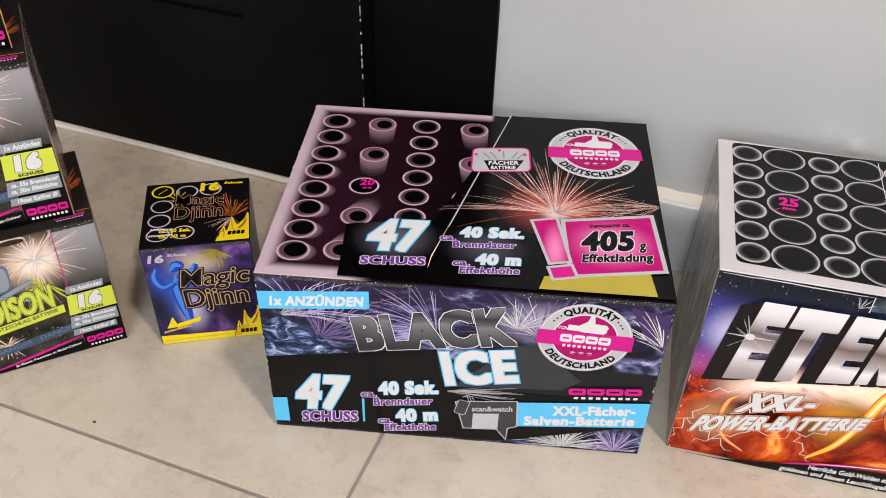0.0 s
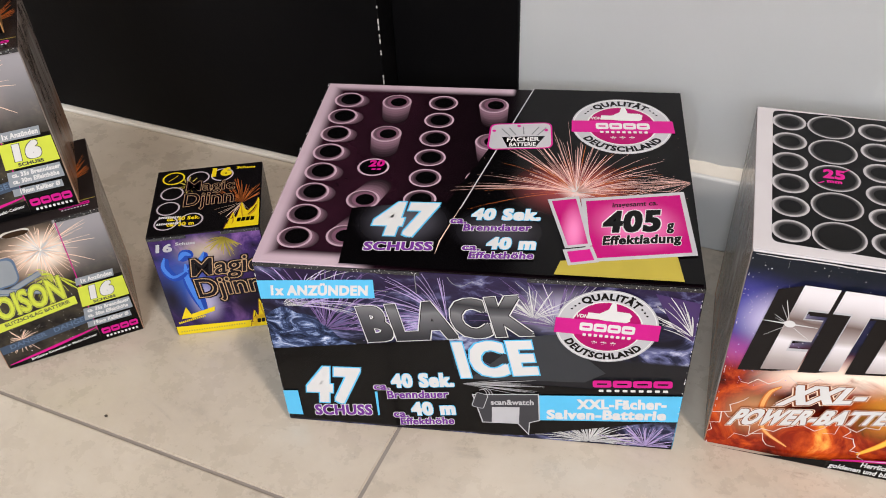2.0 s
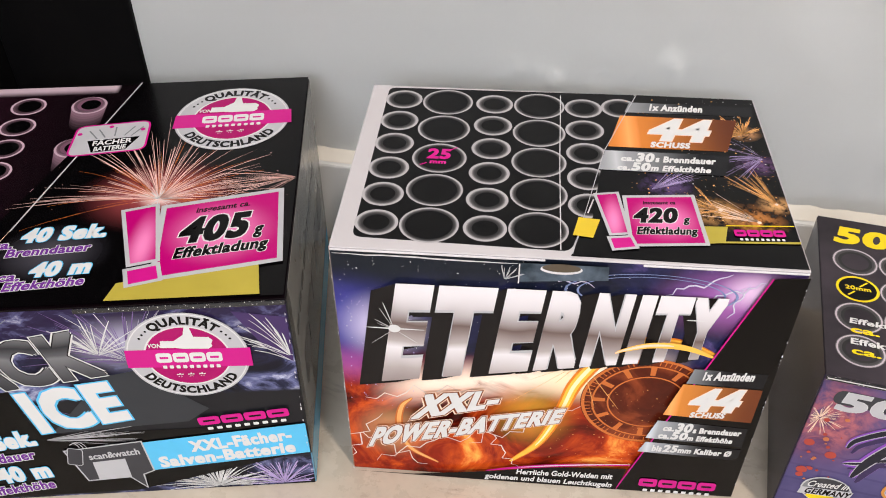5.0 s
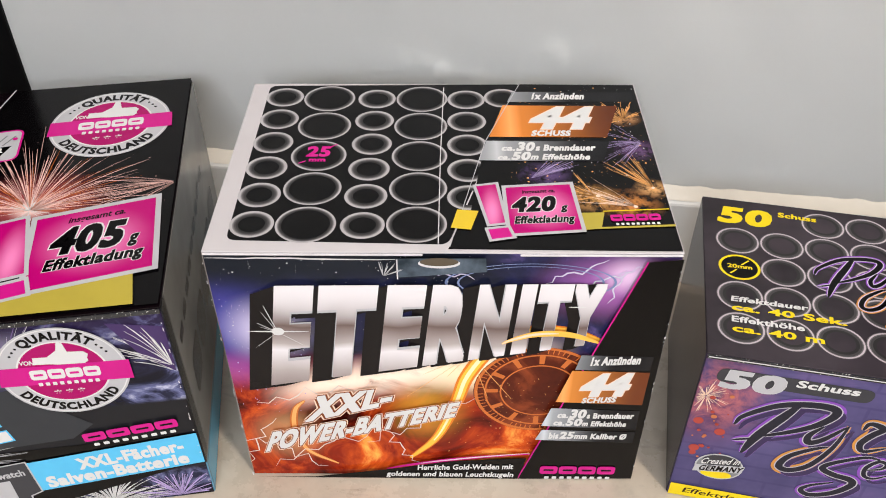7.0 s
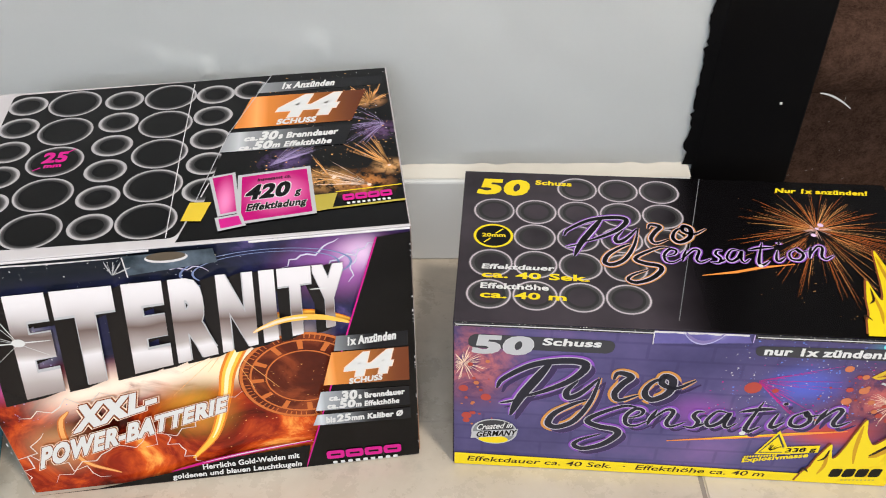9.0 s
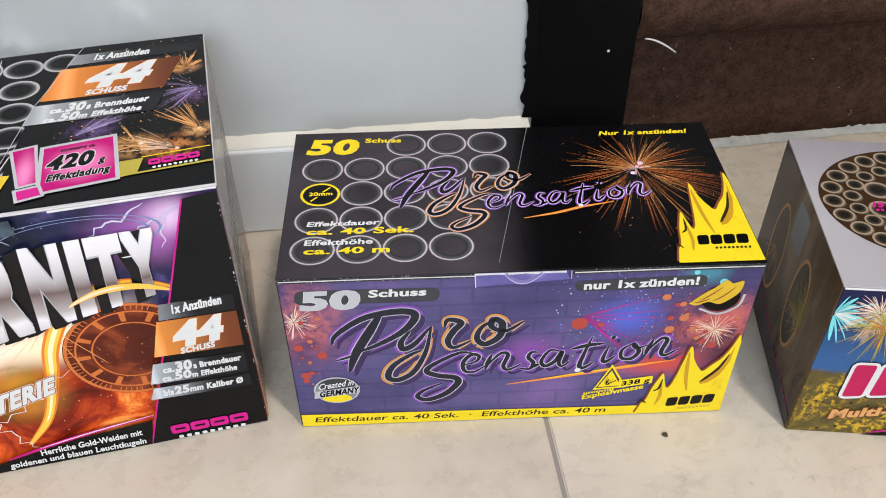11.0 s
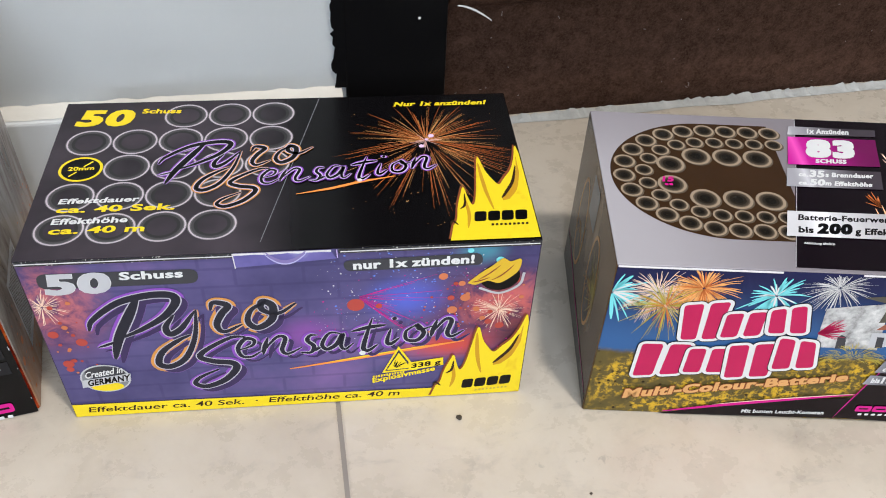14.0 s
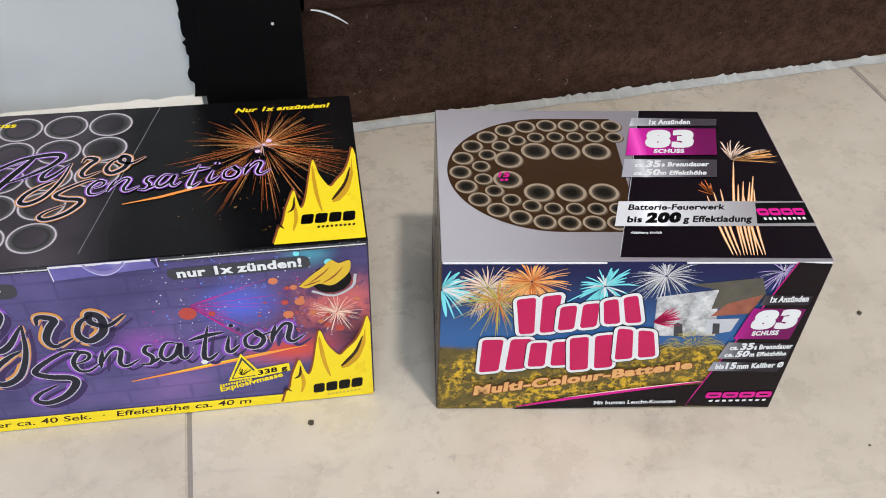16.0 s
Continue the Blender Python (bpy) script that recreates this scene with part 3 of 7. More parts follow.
def maker_mark(face, bl, br, high, big=MAGENTA, small=WHITE, slit=BLACK):
    """The maker's mark: a row of bold blocks over a row of small ones."""
    a, b = Vector(bl), Vector(br)
    d = b - a
    up = Vector((-d.y, d.x)).normalized()
    bars(face, "maker_mark", tuple(a + up * high * 0.38), tuple(b + up * high * 0.38), high * 0.60, 4, big, 0.07, lean=0.0)
    for i in range(4):
        q = a + d * ((i + 0.24) / 4) + up * high * 0.61
        poly(face, "maker_mark", lean_box(tuple(q), tuple(q + d * 0.13), tuple(q + up * high * 0.13)), slit)
    bars(face, "maker_mark", tuple(a + d * 0.06), tuple(b - d * 0.04), high * 0.20, 9, small, 0.40, lean=0.0)


SEALPINK = ink("deep_magenta_ink", (0.36, 0.003, 0.115))


def seal(face, c, r, tilt, name="seal"):
    """A round silver quality seal with a magenta centre and band and a white thumb sign."""
    oval(face, name, c, r, r, SILVER, "silver ring of the seal", 48)
    oval(face, name, c, r * 0.97, r * 0.97, WHITE, n=48)
    oval(face, name, c, r * 0.95, r * 0.95, SILVER, n=48)
    oval(face, name, c, r * 0.70, r * 0.70, WHITE, n=48)
    oval(face, name, c, r * 0.67, r * 0.67, SEALPINK, "magenta centre", 48)
    ct, st = math.cos(tilt), math.sin(tilt)

    def at(a, b):
        return (c[0] + r * (a * ct - b * st), c[1] + r * (a * st + b * ct))
    words(face, "QUALIT\u00c4T", None, None, None, [(0.05, BLACK)], arc=(c, r * 0.735, 131 + math.degrees(tilt), 49 + math.degrees(tilt), r * 0.185))
    words(face, "DEUTSCHLAND", None, None, None, [(0.05, BLACK)], arc=(c, r * 0.925, 212 + math.degrees(tilt), 328 + math.degrees(tilt), r * 0.185))
    discs(face, name, [(*at(0.83 * math.cos(math.radians(a)), 0.83 * math.sin(math.radians(a))), r * 0.022) for a in (30, 37, 44, 136, 143, 150)], BLACK, n=10)
    poly(face, name, [at(-1.0, -0.28), at(1.04, -0.24), at(1.02, 0.20), at(-1.0, 0.14)], MAGENTA, "magenta band")
    hand = [at(-0.05, 0.18), at(0.36, 0.18), at(0.42, 0.24), at(0.41, 0.30), at(0.44, 0.38), at(0.38, 0.45), at(0.14, 0.46), at(0.10, 0.66), at(0.02, 0.68),
            at(-0.02, 0.50), at(-0.18, 0.36), at(-0.40, 0.36), at(-0.40, 0.20), at(-0.18, 0.20)]
    poly(face, name, hand, WHITE, "white thumb sign")
    words(face, "VON", at(-0.62, 0.20), at(-0.40, 0.20), at(-0.61, 0.30), [(0.03, WHITE)])
    maker_mark(face, at(-0.52, -0.30), at(0.57, -0.27), r * 0.38, WHITE, WHITE, MAGENTA)
    words(face, "* * *", at(-0.24, -0.58), at(0.24, -0.56), at(-0.24, -0.42), [(0.03, WHITE)])


def grow(pts, by):
    """A polygon pushed out (or in) by some millimetres."""
    q = [Vector(p) for p in pts]
    area = sum(q[i - 1].x * q[i].y - q[i].x * q[i - 1].y for i in range(len(q)))
    s = 1 if area > 0 else -1
    out = []
    for i in range(len(q)):
        d0, d1 = (q[i] - q[i - 1]).normalized(), (q[(i + 1) % len(q)] - q[i]).normalized()
        n0, n1 = Vector((d0.y, -d0.x)) * s, Vector((d1.y, -d1.x)) * s
        m = n0 + n1
        out.append(tuple(q[i] + m * (by / max(0.3, 1 + n0.dot(n1)))))
    return out


def rimmed(face, name, pts, by, rim, fill, label=""):
    poly(face, name, grow(pts, by), rim)
    poly(face, name, pts, fill, label)


def pink_sign(cu, cv, ru, rv, z):
    """Magenta print that pales towards the middle of a sign."""
    return art("magenta_fade_print", lambda k: k.mix(k.glow((cu * 0.001, cv * 0.001, z), (ru * 0.001, rv * 0.001, 1)), (0.44, 0.002, 0.15), (0.80, 0.22, 0.48)))


def flame(face, base, sx=1.0, sy=1.0, label="yellow printed flame"):
    """A yellow flame rising from a corner, with darker tongues: base is its lower right corner."""
    bx, by = base

    def at(a, b):
        return (bx - a * sx, by + b * sy)
    pts = [at(0, 0), at(0, 62), at(1.6, 68), at(4.4, 58), at(8.2, 49), at(13.2, 43), at(17.5, 38), at(21.0, 42), at(24.5, 49), at(27.6, 60), at(30.4, 47), at(32.4, 35),
           at(34.6, 26), at(36.8, 24), at(38.6, 30), at(40.4, 37), at(43.0, 31), at(45.6, 23), at(47.4, 14), at(50, 10), at(53, 0)]
    outline = [pts[0]] + smooth_path(pts[1:-1], 4) + [pts[-1]]
    poly(face, "flame", [(u - 1.0 * sx, v + 1.2 * sy) for u, v in outline], BROWN, "brown edge of the flame")
    poly(face, "flame", outline, FLAMEINK, label)
    fold = smooth_path([at(2.6, 60), at(5.2, 47), at(10, 38), at(16.6, 29), at(17.4, 26)], 4) + smooth_path([at(13, 27), at(7, 34), at(3.0, 46)], 4)
    poly(face, "flame", fold, AMBER, "shaded fold of the flame")
    stroke(face, "flame", smooth_path([at(4.4, 52), at(8.6, 40), at(14.6, 31.5), at(17.6, 28)], 5), 2.2 * sx, DEEPBROWN)
    stroke(face, "flame", smooth_path([at(24, 20), at(26.4, 32), at(27.6, 44), at(28.2, 55)], 5), 2.4 * sx, AMBER)
    stroke(face, "flame", smooth_path([at(41.5, 8), at(39.6, 17), at(40.6, 30)], 5), 2.2 * sx, AMBER)
    stroke(face, "flame", smooth_path([at(44.5, 21), at(41.2, 24), at(40.2, 32)], 5), 1.6 * sx, DEEPBROWN)
    stroke(face, "flame", smooth_path([at(47, 10), at(50, 13), at(51.6, 10)], 5), 1.6 * sx, DEEPBROWN)


AMBER = ink("amber_ink", (0.50, 0.27, 0.012))
FLAMEINK = art("flame_print", lambda k: k.mix(k.band(k.noise(48, 3, 0.5, None, 0.8), 0.58, 0.74), (0.76, 0.585, 0.01), (0.62, 0.37, 0.01)))


def smooth_path(pts, n=7):
    """Points along a smooth curve through the given ones."""
    q = [Vector(p) for p in pts]
    q = [q[0] * 2 - q[1]] + q + [q[-1] * 2 - q[-2]]
    out = []
    for i in range(1, len(q) - 2):
        for j in range(n):
            t = j / n
            out.append(tuple(0.5 * (2 * q[i] + (q[i + 1] - q[i - 1]) * t + (2 * q[i - 1] - 5 * q[i] + 4 * q[i + 1] - q[i + 2]) * t * t
                                    + (3 * q[i] - q[i - 1] - 3 * q[i + 1] + q[i + 2]) * t ** 3)))
    return out + [tuple(q[-2])]


def script(face, strokes, layers, name="brush_title", label=""):
    """Brush lettering: all strokes once for each layer of (extra width, ink), lowest first; a stroke is (width, points)."""
    for extra, material in layers:
        z = face.lift()
        for k, (width, pts) in enumerate(strokes):
            stroke(face, name, smooth_path(pts), width + extra, material, label, z=z + 0.0005 * k)


def affine(src, dst):
    """The flat map that takes three points to three others."""
    a = np.array([[*p, 1] for p in src])
    m = np.linalg.solve(a, np.array(dst))
    return lambda p: (float(p[0] * m[0][0] + p[1] * m[1][0] + m[2][0]), float(p[0] * m[0][1] + p[1] * m[1][1] + m[2][1]))


def box_at(x, y, yaw, z=0.0):
    return pose(x, y, z, 0, 0, math.degrees(yaw))

# ---- carton with 47 shots ----
def bi_top(k):
    x, y, z = k.split()
    pinky = k.mix(k.noise(16, 3), (0.40, 0.28, 0.34), (0.60, 0.48, 0.54))
    frame_ = k.math("MAXIMUM", k.band(x, 0.014, 0.004), k.band(y, 0.203, 0.211))
    frame_ = k.math("MULTIPLY", frame_, k.band(x, 0.150, 0.146))
    floor_ = k.math("MULTIPLY", k.band(y, 0.013, 0.005), k.band(x, 0.078, 0.060))
    c = k.mix(k.math("MULTIPLY", k.noise(30, 3), k.band(x, 0.15, 0.0)), (0.004, 0.002, 0.003), (0.040, 0.010, 0.022))
    c = k.mix(k.math("MAXIMUM", frame_, floor_), c, pinky)
    return c


def bi_front(k):
    x, y, z = k.split()
    ice = k.noise(26, 6, 0.62, k.at(scale=(1, 1, 1.6), rot=(0, 0.5, 0)), 1.6)
    c = k.ramp(ice, [(0.40, (0.006, 0.006, 0.012)), (0.53, (0.016, 0.018, 0.045)), (0.62, (0.12, 0.13, 0.27)), (0.72, (0.62, 0.64, 0.80))])
    c = k.mix(k.math("MULTIPLY", k.band(z, 0.100, 0.15), 0.45), c, (0.030, 0.012, 0.060))
    c = k.mix(k.glow((0.195, 0, 0.128), (0.045, 1, 0.024)), c, (0.42, 0.39, 0.54))
    dark = k.math("MULTIPLY", k.band(z, 0.090, 0.086), k.band(z, 0.000, 0.002))
    dark = k.math("MULTIPLY", dark, k.math("SUBTRACT", 1.0, k.math("MULTIPLY", k.band(z, 0.030, 0.022), k.band(x, 0.150, 0.175))))
    return k.mix(dark, c, (0.012, 0.012, 0.015))


def bi_side(k):
    x, y, z = k.split()
    c = k.ramp(k.noise(14, 4), [(0.3, (0.16, 0.16, 0.15)), (0.7, (0.27, 0.27, 0.26))])
    return k.mix(k.band(z, 0.030, 0.028), k.mix(k.band(y, 0.012, 0.006), c, (0.02, 0.02, 0.02)), (0.10, 0.30, 0.45))


bi, F = carton("firework_box", "large black and magenta card firework box on tiled floor", box_at(0.0, -0.4186, 0.2749),
               (0.2744, 0.2146, 0.1555), "row of firework boxes", art("dusky_tube_print", bi_top), art("ice_print", bi_front), art("grey_side_print", bi_side), art("grey_side_print_b", bi_side),
               tab=(0.385, 0.62), lip=FOIL)
T, R = F["top"], F["front"]
# printed tubes
long_ = [(21 + 0.0 * i, 190 - 23.7 * i, 11.4) for i in range(8)] + [(95, 190 - 24.2 * i, 11.2) for i in range(6)]
tall = [(59, 189, 11.3), (58.5, 145, 11.3), (57, 103, 11.3), (57, 66, 11.3), (52, 28, 11.3), (134, 189, 11.3), (136, 140, 11.3), (134, 95, 11.3)]
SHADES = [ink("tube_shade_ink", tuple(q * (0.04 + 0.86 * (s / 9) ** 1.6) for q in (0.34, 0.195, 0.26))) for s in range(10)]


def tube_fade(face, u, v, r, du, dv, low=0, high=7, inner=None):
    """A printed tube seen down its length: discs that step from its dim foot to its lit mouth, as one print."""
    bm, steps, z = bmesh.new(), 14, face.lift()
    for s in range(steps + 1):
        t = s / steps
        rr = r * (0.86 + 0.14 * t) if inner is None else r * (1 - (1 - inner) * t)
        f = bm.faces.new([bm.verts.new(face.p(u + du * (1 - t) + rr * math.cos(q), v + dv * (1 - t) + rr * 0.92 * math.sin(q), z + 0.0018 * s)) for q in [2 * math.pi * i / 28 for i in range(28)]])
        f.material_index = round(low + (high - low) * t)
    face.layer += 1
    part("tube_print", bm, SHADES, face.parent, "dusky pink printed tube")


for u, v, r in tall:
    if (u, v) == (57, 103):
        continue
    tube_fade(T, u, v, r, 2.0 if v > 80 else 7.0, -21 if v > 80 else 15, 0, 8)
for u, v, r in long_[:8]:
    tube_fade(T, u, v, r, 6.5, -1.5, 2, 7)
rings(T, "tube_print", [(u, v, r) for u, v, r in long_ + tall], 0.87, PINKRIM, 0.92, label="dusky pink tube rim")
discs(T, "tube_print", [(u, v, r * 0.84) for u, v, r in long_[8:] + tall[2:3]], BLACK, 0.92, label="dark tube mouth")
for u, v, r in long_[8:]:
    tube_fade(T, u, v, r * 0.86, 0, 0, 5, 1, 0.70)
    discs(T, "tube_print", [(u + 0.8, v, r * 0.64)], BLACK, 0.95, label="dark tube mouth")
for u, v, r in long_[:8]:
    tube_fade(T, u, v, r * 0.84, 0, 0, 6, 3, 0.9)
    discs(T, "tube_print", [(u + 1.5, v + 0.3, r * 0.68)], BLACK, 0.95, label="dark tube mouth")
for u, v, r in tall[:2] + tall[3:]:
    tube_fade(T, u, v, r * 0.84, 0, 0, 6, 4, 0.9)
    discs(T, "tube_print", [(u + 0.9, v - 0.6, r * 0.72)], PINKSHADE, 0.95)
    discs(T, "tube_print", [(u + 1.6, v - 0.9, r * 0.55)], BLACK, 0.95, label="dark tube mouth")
words(T, "20", (53.8, 101.7), (64.6, 103.0), (53.8, 109.6), [(0.05, MAGENTA)])
bars(T, "caliber_mark", (56.1, 97.9), (63.5, 98.7), 2.0, 2, MAGENTA)
# dark right half with burst
def bi_night(k):
    c = k.mix(k.math("MULTIPLY", k.glow((0.198, 0.088, 0.155), (0.050, 0.036, 1)), 0.6), (0.0018, 0.0015, 0.0018), (0.55, 0.10, 0.11))
    c = k.mix(k.glow((0.198, 0.085, 0.155), (0.014, 0.012, 1)), c, (0.95, 0.68, 0.62))
    c = k.mix(k.math("MULTIPLY", k.glow((0.088, 0.044, 0.155), (0.034, 0.030, 1)), 0.25), c, (0.35, 0.33, 0.42))
    return k.mix(k.math("MULTIPLY", k.glow((0.150, 0.040, 0.155), (0.034, 0.026, 1)), 0.16), c, (0.35, 0.33, 0.42))


BI_NIGHT = art("night_burst_print", bi_night, 0.16)
poly(T, "dark_print", [(163.5, 213.2), (274.2, 214.4), (273.6, 1.0), (92, 0.8)], BI_NIGHT, "black printed half")
poly(T, "dark_print", [(51.9, 55.2), (110.4, 67.5), (120.6, 55.6), (120, 0.8), (55, 0.8)], BI_NIGHT)
stroke(T, "diagonal_print", [(163.3, 214.2), (123.1, 59.5)], 0.9, SILVER, taper=False)
BURST = (198.0, 83.1)
sparks(T, "burst_print", BURST, 80, 5, 175, 20, 84, 0.50, BLUSH, 11, 0.14, label="pale firework trails")
sparks(T, "burst_print", BURST, 60, -10, 190, 12, 74, 0.35, EMBER, 12, 0.20)
sparks(T, "burst_print", BURST, 40, 0, 180, 8, 46, 0.6, BLUSH, 13, 0.06)
sparks(T, "burst_print", BURST, 24, 55, 125, 30, 92, 0.45, BLUSH, 15, 0.02, start=0.2)
sparks(T, "burst_print", BURST, 30, 0, 360, 3, 16, 0.5, WHITE, 16)
sparks(T, "burst_print", (274.2, 99.6), 26, 160, 225, 15, 60, 0.5, BLUSH, 14, 0.1)
specks(T, "burst_print", 130, 270, 70, 160, 90, 0.30, BLUSH, 17)
stroke(T, "burst_print", [(123.0, 60.3), (114.2, 26.7), (112.8, 14.5)], 0.8, PEACH)
# fan badge
rimmed(T, "fan_badge", rounded((135.3, 129.4), (179.4, 134.6), (135.1, 160.6), 5, (177.6, 165.5)), 1.2, MAGENTA, SILVER, "silver fan badge with magenta rim")
poly(T, "fan_badge", [(143.6, 145.0), (174.5, 148.6), (168.5, 134.6), (148.6, 132.3)], BLACK)
words(T, "F\u00c4CHER", (147.7, 139.3), (170.9, 142.0), (147.4, 144.5), [(0.03, WHITE)])
words(T, "BATTERIE", (149.6, 133.3), (168.4, 135.5), (149.4, 138.1), [(0.03, WHITE)])
for a, b in (((149.0, 147.0), (142.6, 155.9)), ((153.5, 148.4), (148.1, 157.4)), ((159.1, 149.6), (158.3, 159.5)), ((164.9, 149.8), (169.7, 160.0)), ((169.2, 149.4), (174.9, 159.2))):
    stroke(T, "fan_badge", [a, b], 0.9, GREY, taper=False)
discs(T, "fan_badge", [(*(137.4, 152.5), 1.5), (*(155.1, 160.1), 1.5), (*(175.1, 156.0), 1.5)], MAGENTA, n=12)
seal(T, (229.1, 165.7), 36.0, 0.02)
# lettering on the lid
words(T, "47", (68.2, 27.8), (107.4, 29.4), (70.4, 62.6), [(0.082, CYAN), (0.055, WHITE)], label="white numerals with cyan edge")
words(T, "SCHUSS", (67.8, 13.2), (110.9, 16.5), (67.4, 21.5), [(0.088, WHITE), (0.045, VIOLET)])
for body, a, b, c in (("40 Sek.", (131.4, 48.2), (175.6, 51.0), (132.2, 60.2)), ("40 m", (143.6, 20.5), (173.9, 22.3), (144.2, 32.1))):
    words(T, body, a, b, c, [(0.090, CYAN), (0.058, WHITE)])
for body, a, b, c in (("ca.", (118.6, 43.5), (129.2, 44.0), (118.4, 50.3)), ("Brenndauer", (127.6, 36.8), (170.4, 39.9), (127.7, 43.5)), ("ca.", (129.0, 18.0), (140.2, 18.6), (129.1, 24.6)), ("Effekth\u00f6he", (133.8, 10.6), (173.1, 13.6), (134.2, 17.2))):
    words(T, body, a, b, c, [(0.085, WHITE), (0.038, VIOLET)])
poly(T, "gold_print", [(189.6, 13.5), (259.2, 25.3), (262, 1.2), (186, 1.0)], GOLD, "olive gold patch")
rimmed(T, "weight_sign", [(204.3, 73.2), (264.8, 84.6), (268.4, 27.7), (208.2, 17.1)], 3.0, SILVER, pink_sign(236, 52, 34, 30, 0.155), "magenta weight sign with silver rim")
rimmed(T, "weight_sign", [(182.2, 71.4), (197.9, 75.4), (206.0, 30.8), (193.7, 27.8)], 2.2, SILVER, pink_sign(197, 42, 10, 34, 0.155), "magenta exclamation mark")
rimmed(T, "weight_sign", [(193.3, 22.1), (207.1, 25.6), (209.9, 15.7), (195.8, 12.2)], 2.2, SILVER, MAGENTA)
words(T, "405", (214.1, 41.2), (250.2, 45.9), (216.4, 63.5), [(0.085, WHITE), (0.055, BLACK)])
words(T, "g", (254.2, 47.4), (258.7, 47.9), (255.2, 57.7), [(0.07, WHITE), (0.04, BLACK)])
words(T, "Effektladung", (214.6, 29.8), (262.3, 36.1), (215.4, 38.6), [(0.080, WHITE), (0.045, BLACK)])
words(T, "insgesamt ca.", (221.1, 67.6), (250.0, 72.4), (221.5, 72.5), [(0.02, BLACK)])

# front
ICEBLUE = ink("ice_blue_ink", (0.20, 0.25, 0.45))
DIMLILAC = ink("dim_lilac_ink", (0.16, 0.10, 0.26))
def ice_rock(k):
    cracks = k.noise(52, 6, 0.68, k.at(scale=(1.0, 1.0, 1.7), rot=(0, 0.6, 0)), 1.8)
    return k.ramp(cracks, [(0.40, (0.006, 0.010, 0.028)), (0.52, (0.030, 0.048, 0.12)), (0.60, (0.16, 0.22, 0.40)), (0.70, (0.66, 0.72, 0.86))])


poly(R, "ice_rock", smooth_path([(0.7, 108), (8, 114.5), (15, 117.2), (22, 112.4), (30, 111), (40.8, 102.2), (49, 91), (60, 86)], 4) + [(60, 84.5), (0.7, 76.6)], art("ice_rock_print", ice_rock), "dark blue ice rock")
sparks(R, "streak_print", (39.5, 98.8), 34, 5, 120, 40, 120, 1.2, DIMLILAC, 222, 0.35)
sparks(R, "streak_print", (43.8, 92.6), 20, 20, 105, 40, 100, 0.6, LILAC, 223, 0.40, start=0.35)
sparks(R, "streak_print", (189.1, 114.9), 50, 50, 175, 12, 60, 0.7, DIMLILAC, 224, 0.1)
sparks(R, "streak_print", (191.3, 115.2), 26, 60, 170, 12, 50, 0.4, WHITE, 225, 0.1, start=0.2)
sparks(R, "streak_print", (12.8, 118.0), 20, 5, 60, 30, 95, 0.5, WHITE, 20, 0.30)
sparks(R, "streak_print", (25.9, 118.0), 24, 10, 150, 20, 75, 0.8, LILAC, 21, 0.35, label="violet light streaks")
sparks(R, "streak_print", (121.0, 112.4), 44, 90, 200, 25, 75, 0.6, LILAC, 22, 0.25)
sparks(R, "streak_print", (175.0, 121.4), 30, 20, 160, 10, 32, 0.8, WHITE, 23, 0.1)
sparks(R, "streak_print", (272.5, 110.3), 24, 95, 150, 15, 45, 0.7, WHITE, 24, 0.2)
sparks(R, "streak_print", (217.0, 2.0), 90, 5, 175, 10, 44, 0.7, WHITE, 25, 0.2, label="white light streaks", keep=lambda u, v: v < 24)
sparks(R, "streak_print", (256.0, 2.0), 70, 5, 175, 8, 36, 0.7, LILAC, 26, 0.1, keep=lambda u, v: v < 24)
poly(R, "dark_print", [(-0.7, 76.4), (121.4, 96.8), (124.2, 69.0), (135.3, 58.8), (273.8, 58.8), (274.6, 32.9), (168.8, 2.8), (4, 3), (0.8, 40)], BLACK, "black printed band")
poly(R, "dark_print", [(172.8, 105.1), (189.6, 108.5), (223.2, 75.2), (210.2, 64.9), (134.0, 60.1)], ink("smoke_ink", (0.034, 0.037, 0.043)))
sparks(R, "streak_print", (128.1, 54.4), 20, -12, 14, 20, 60, 0.7, SILVER, 27, 0.0)
poly(R, "purple_print", [(246.5, 148.8), (273.5, 143), (273.5, 110), (259.4, 122.9)], ink("dusk_ink", (0.055, 0.030, 0.11)))
sparks(R, "streak_print", (272.5, 114.2), 14, 95, 150, 15, 45, 0.8, WHITE, 28, 0.2)
poly(R, "banner", [(-1.9, 139.4), (75.7, 146.2), (75.6, 130.4), (-2.8, 123.3)], CYAN, "cyan banner")
words(R, "1x ANZ\u00dcNDEN", (7.5, 126.9), (71.2, 132.1), (8.7, 135.9), [(0.052, WHITE)])
words(R, "BLACK", (67.8, 89.5), (175.7, 106.4), (62.3, 121.5), [(0.080, WHITE), (0.062, BLACK), (0.050, metal_print("charcoal_letter", (0.03, 0.03, 0.035), (0.10, 0.10, 0.11), (0.17, 0.17, 0.18), 0.10, 0.15))], tr=(167.4, 141.0), label="charcoal title with white edge")
words(R, "ICE", (128.7, 60.2), (180.5, 69.2), (122.7, 94.9), [(0.082, CYAN), (0.055, WHITE)], tr=(174.2, 101.9), label="white title with cyan edge")
words(R, "47", (16.3, 22.1), (54.6, 24.5), (21.1, 60.6), [(0.082, CYAN), (0.055, WHITE)])
words(R, "SCHUSS", (20.8, 7.8), (63.3, 12.8), (21.2, 19.6), [(0.088, WHITE), (0.045, VIOLET)])
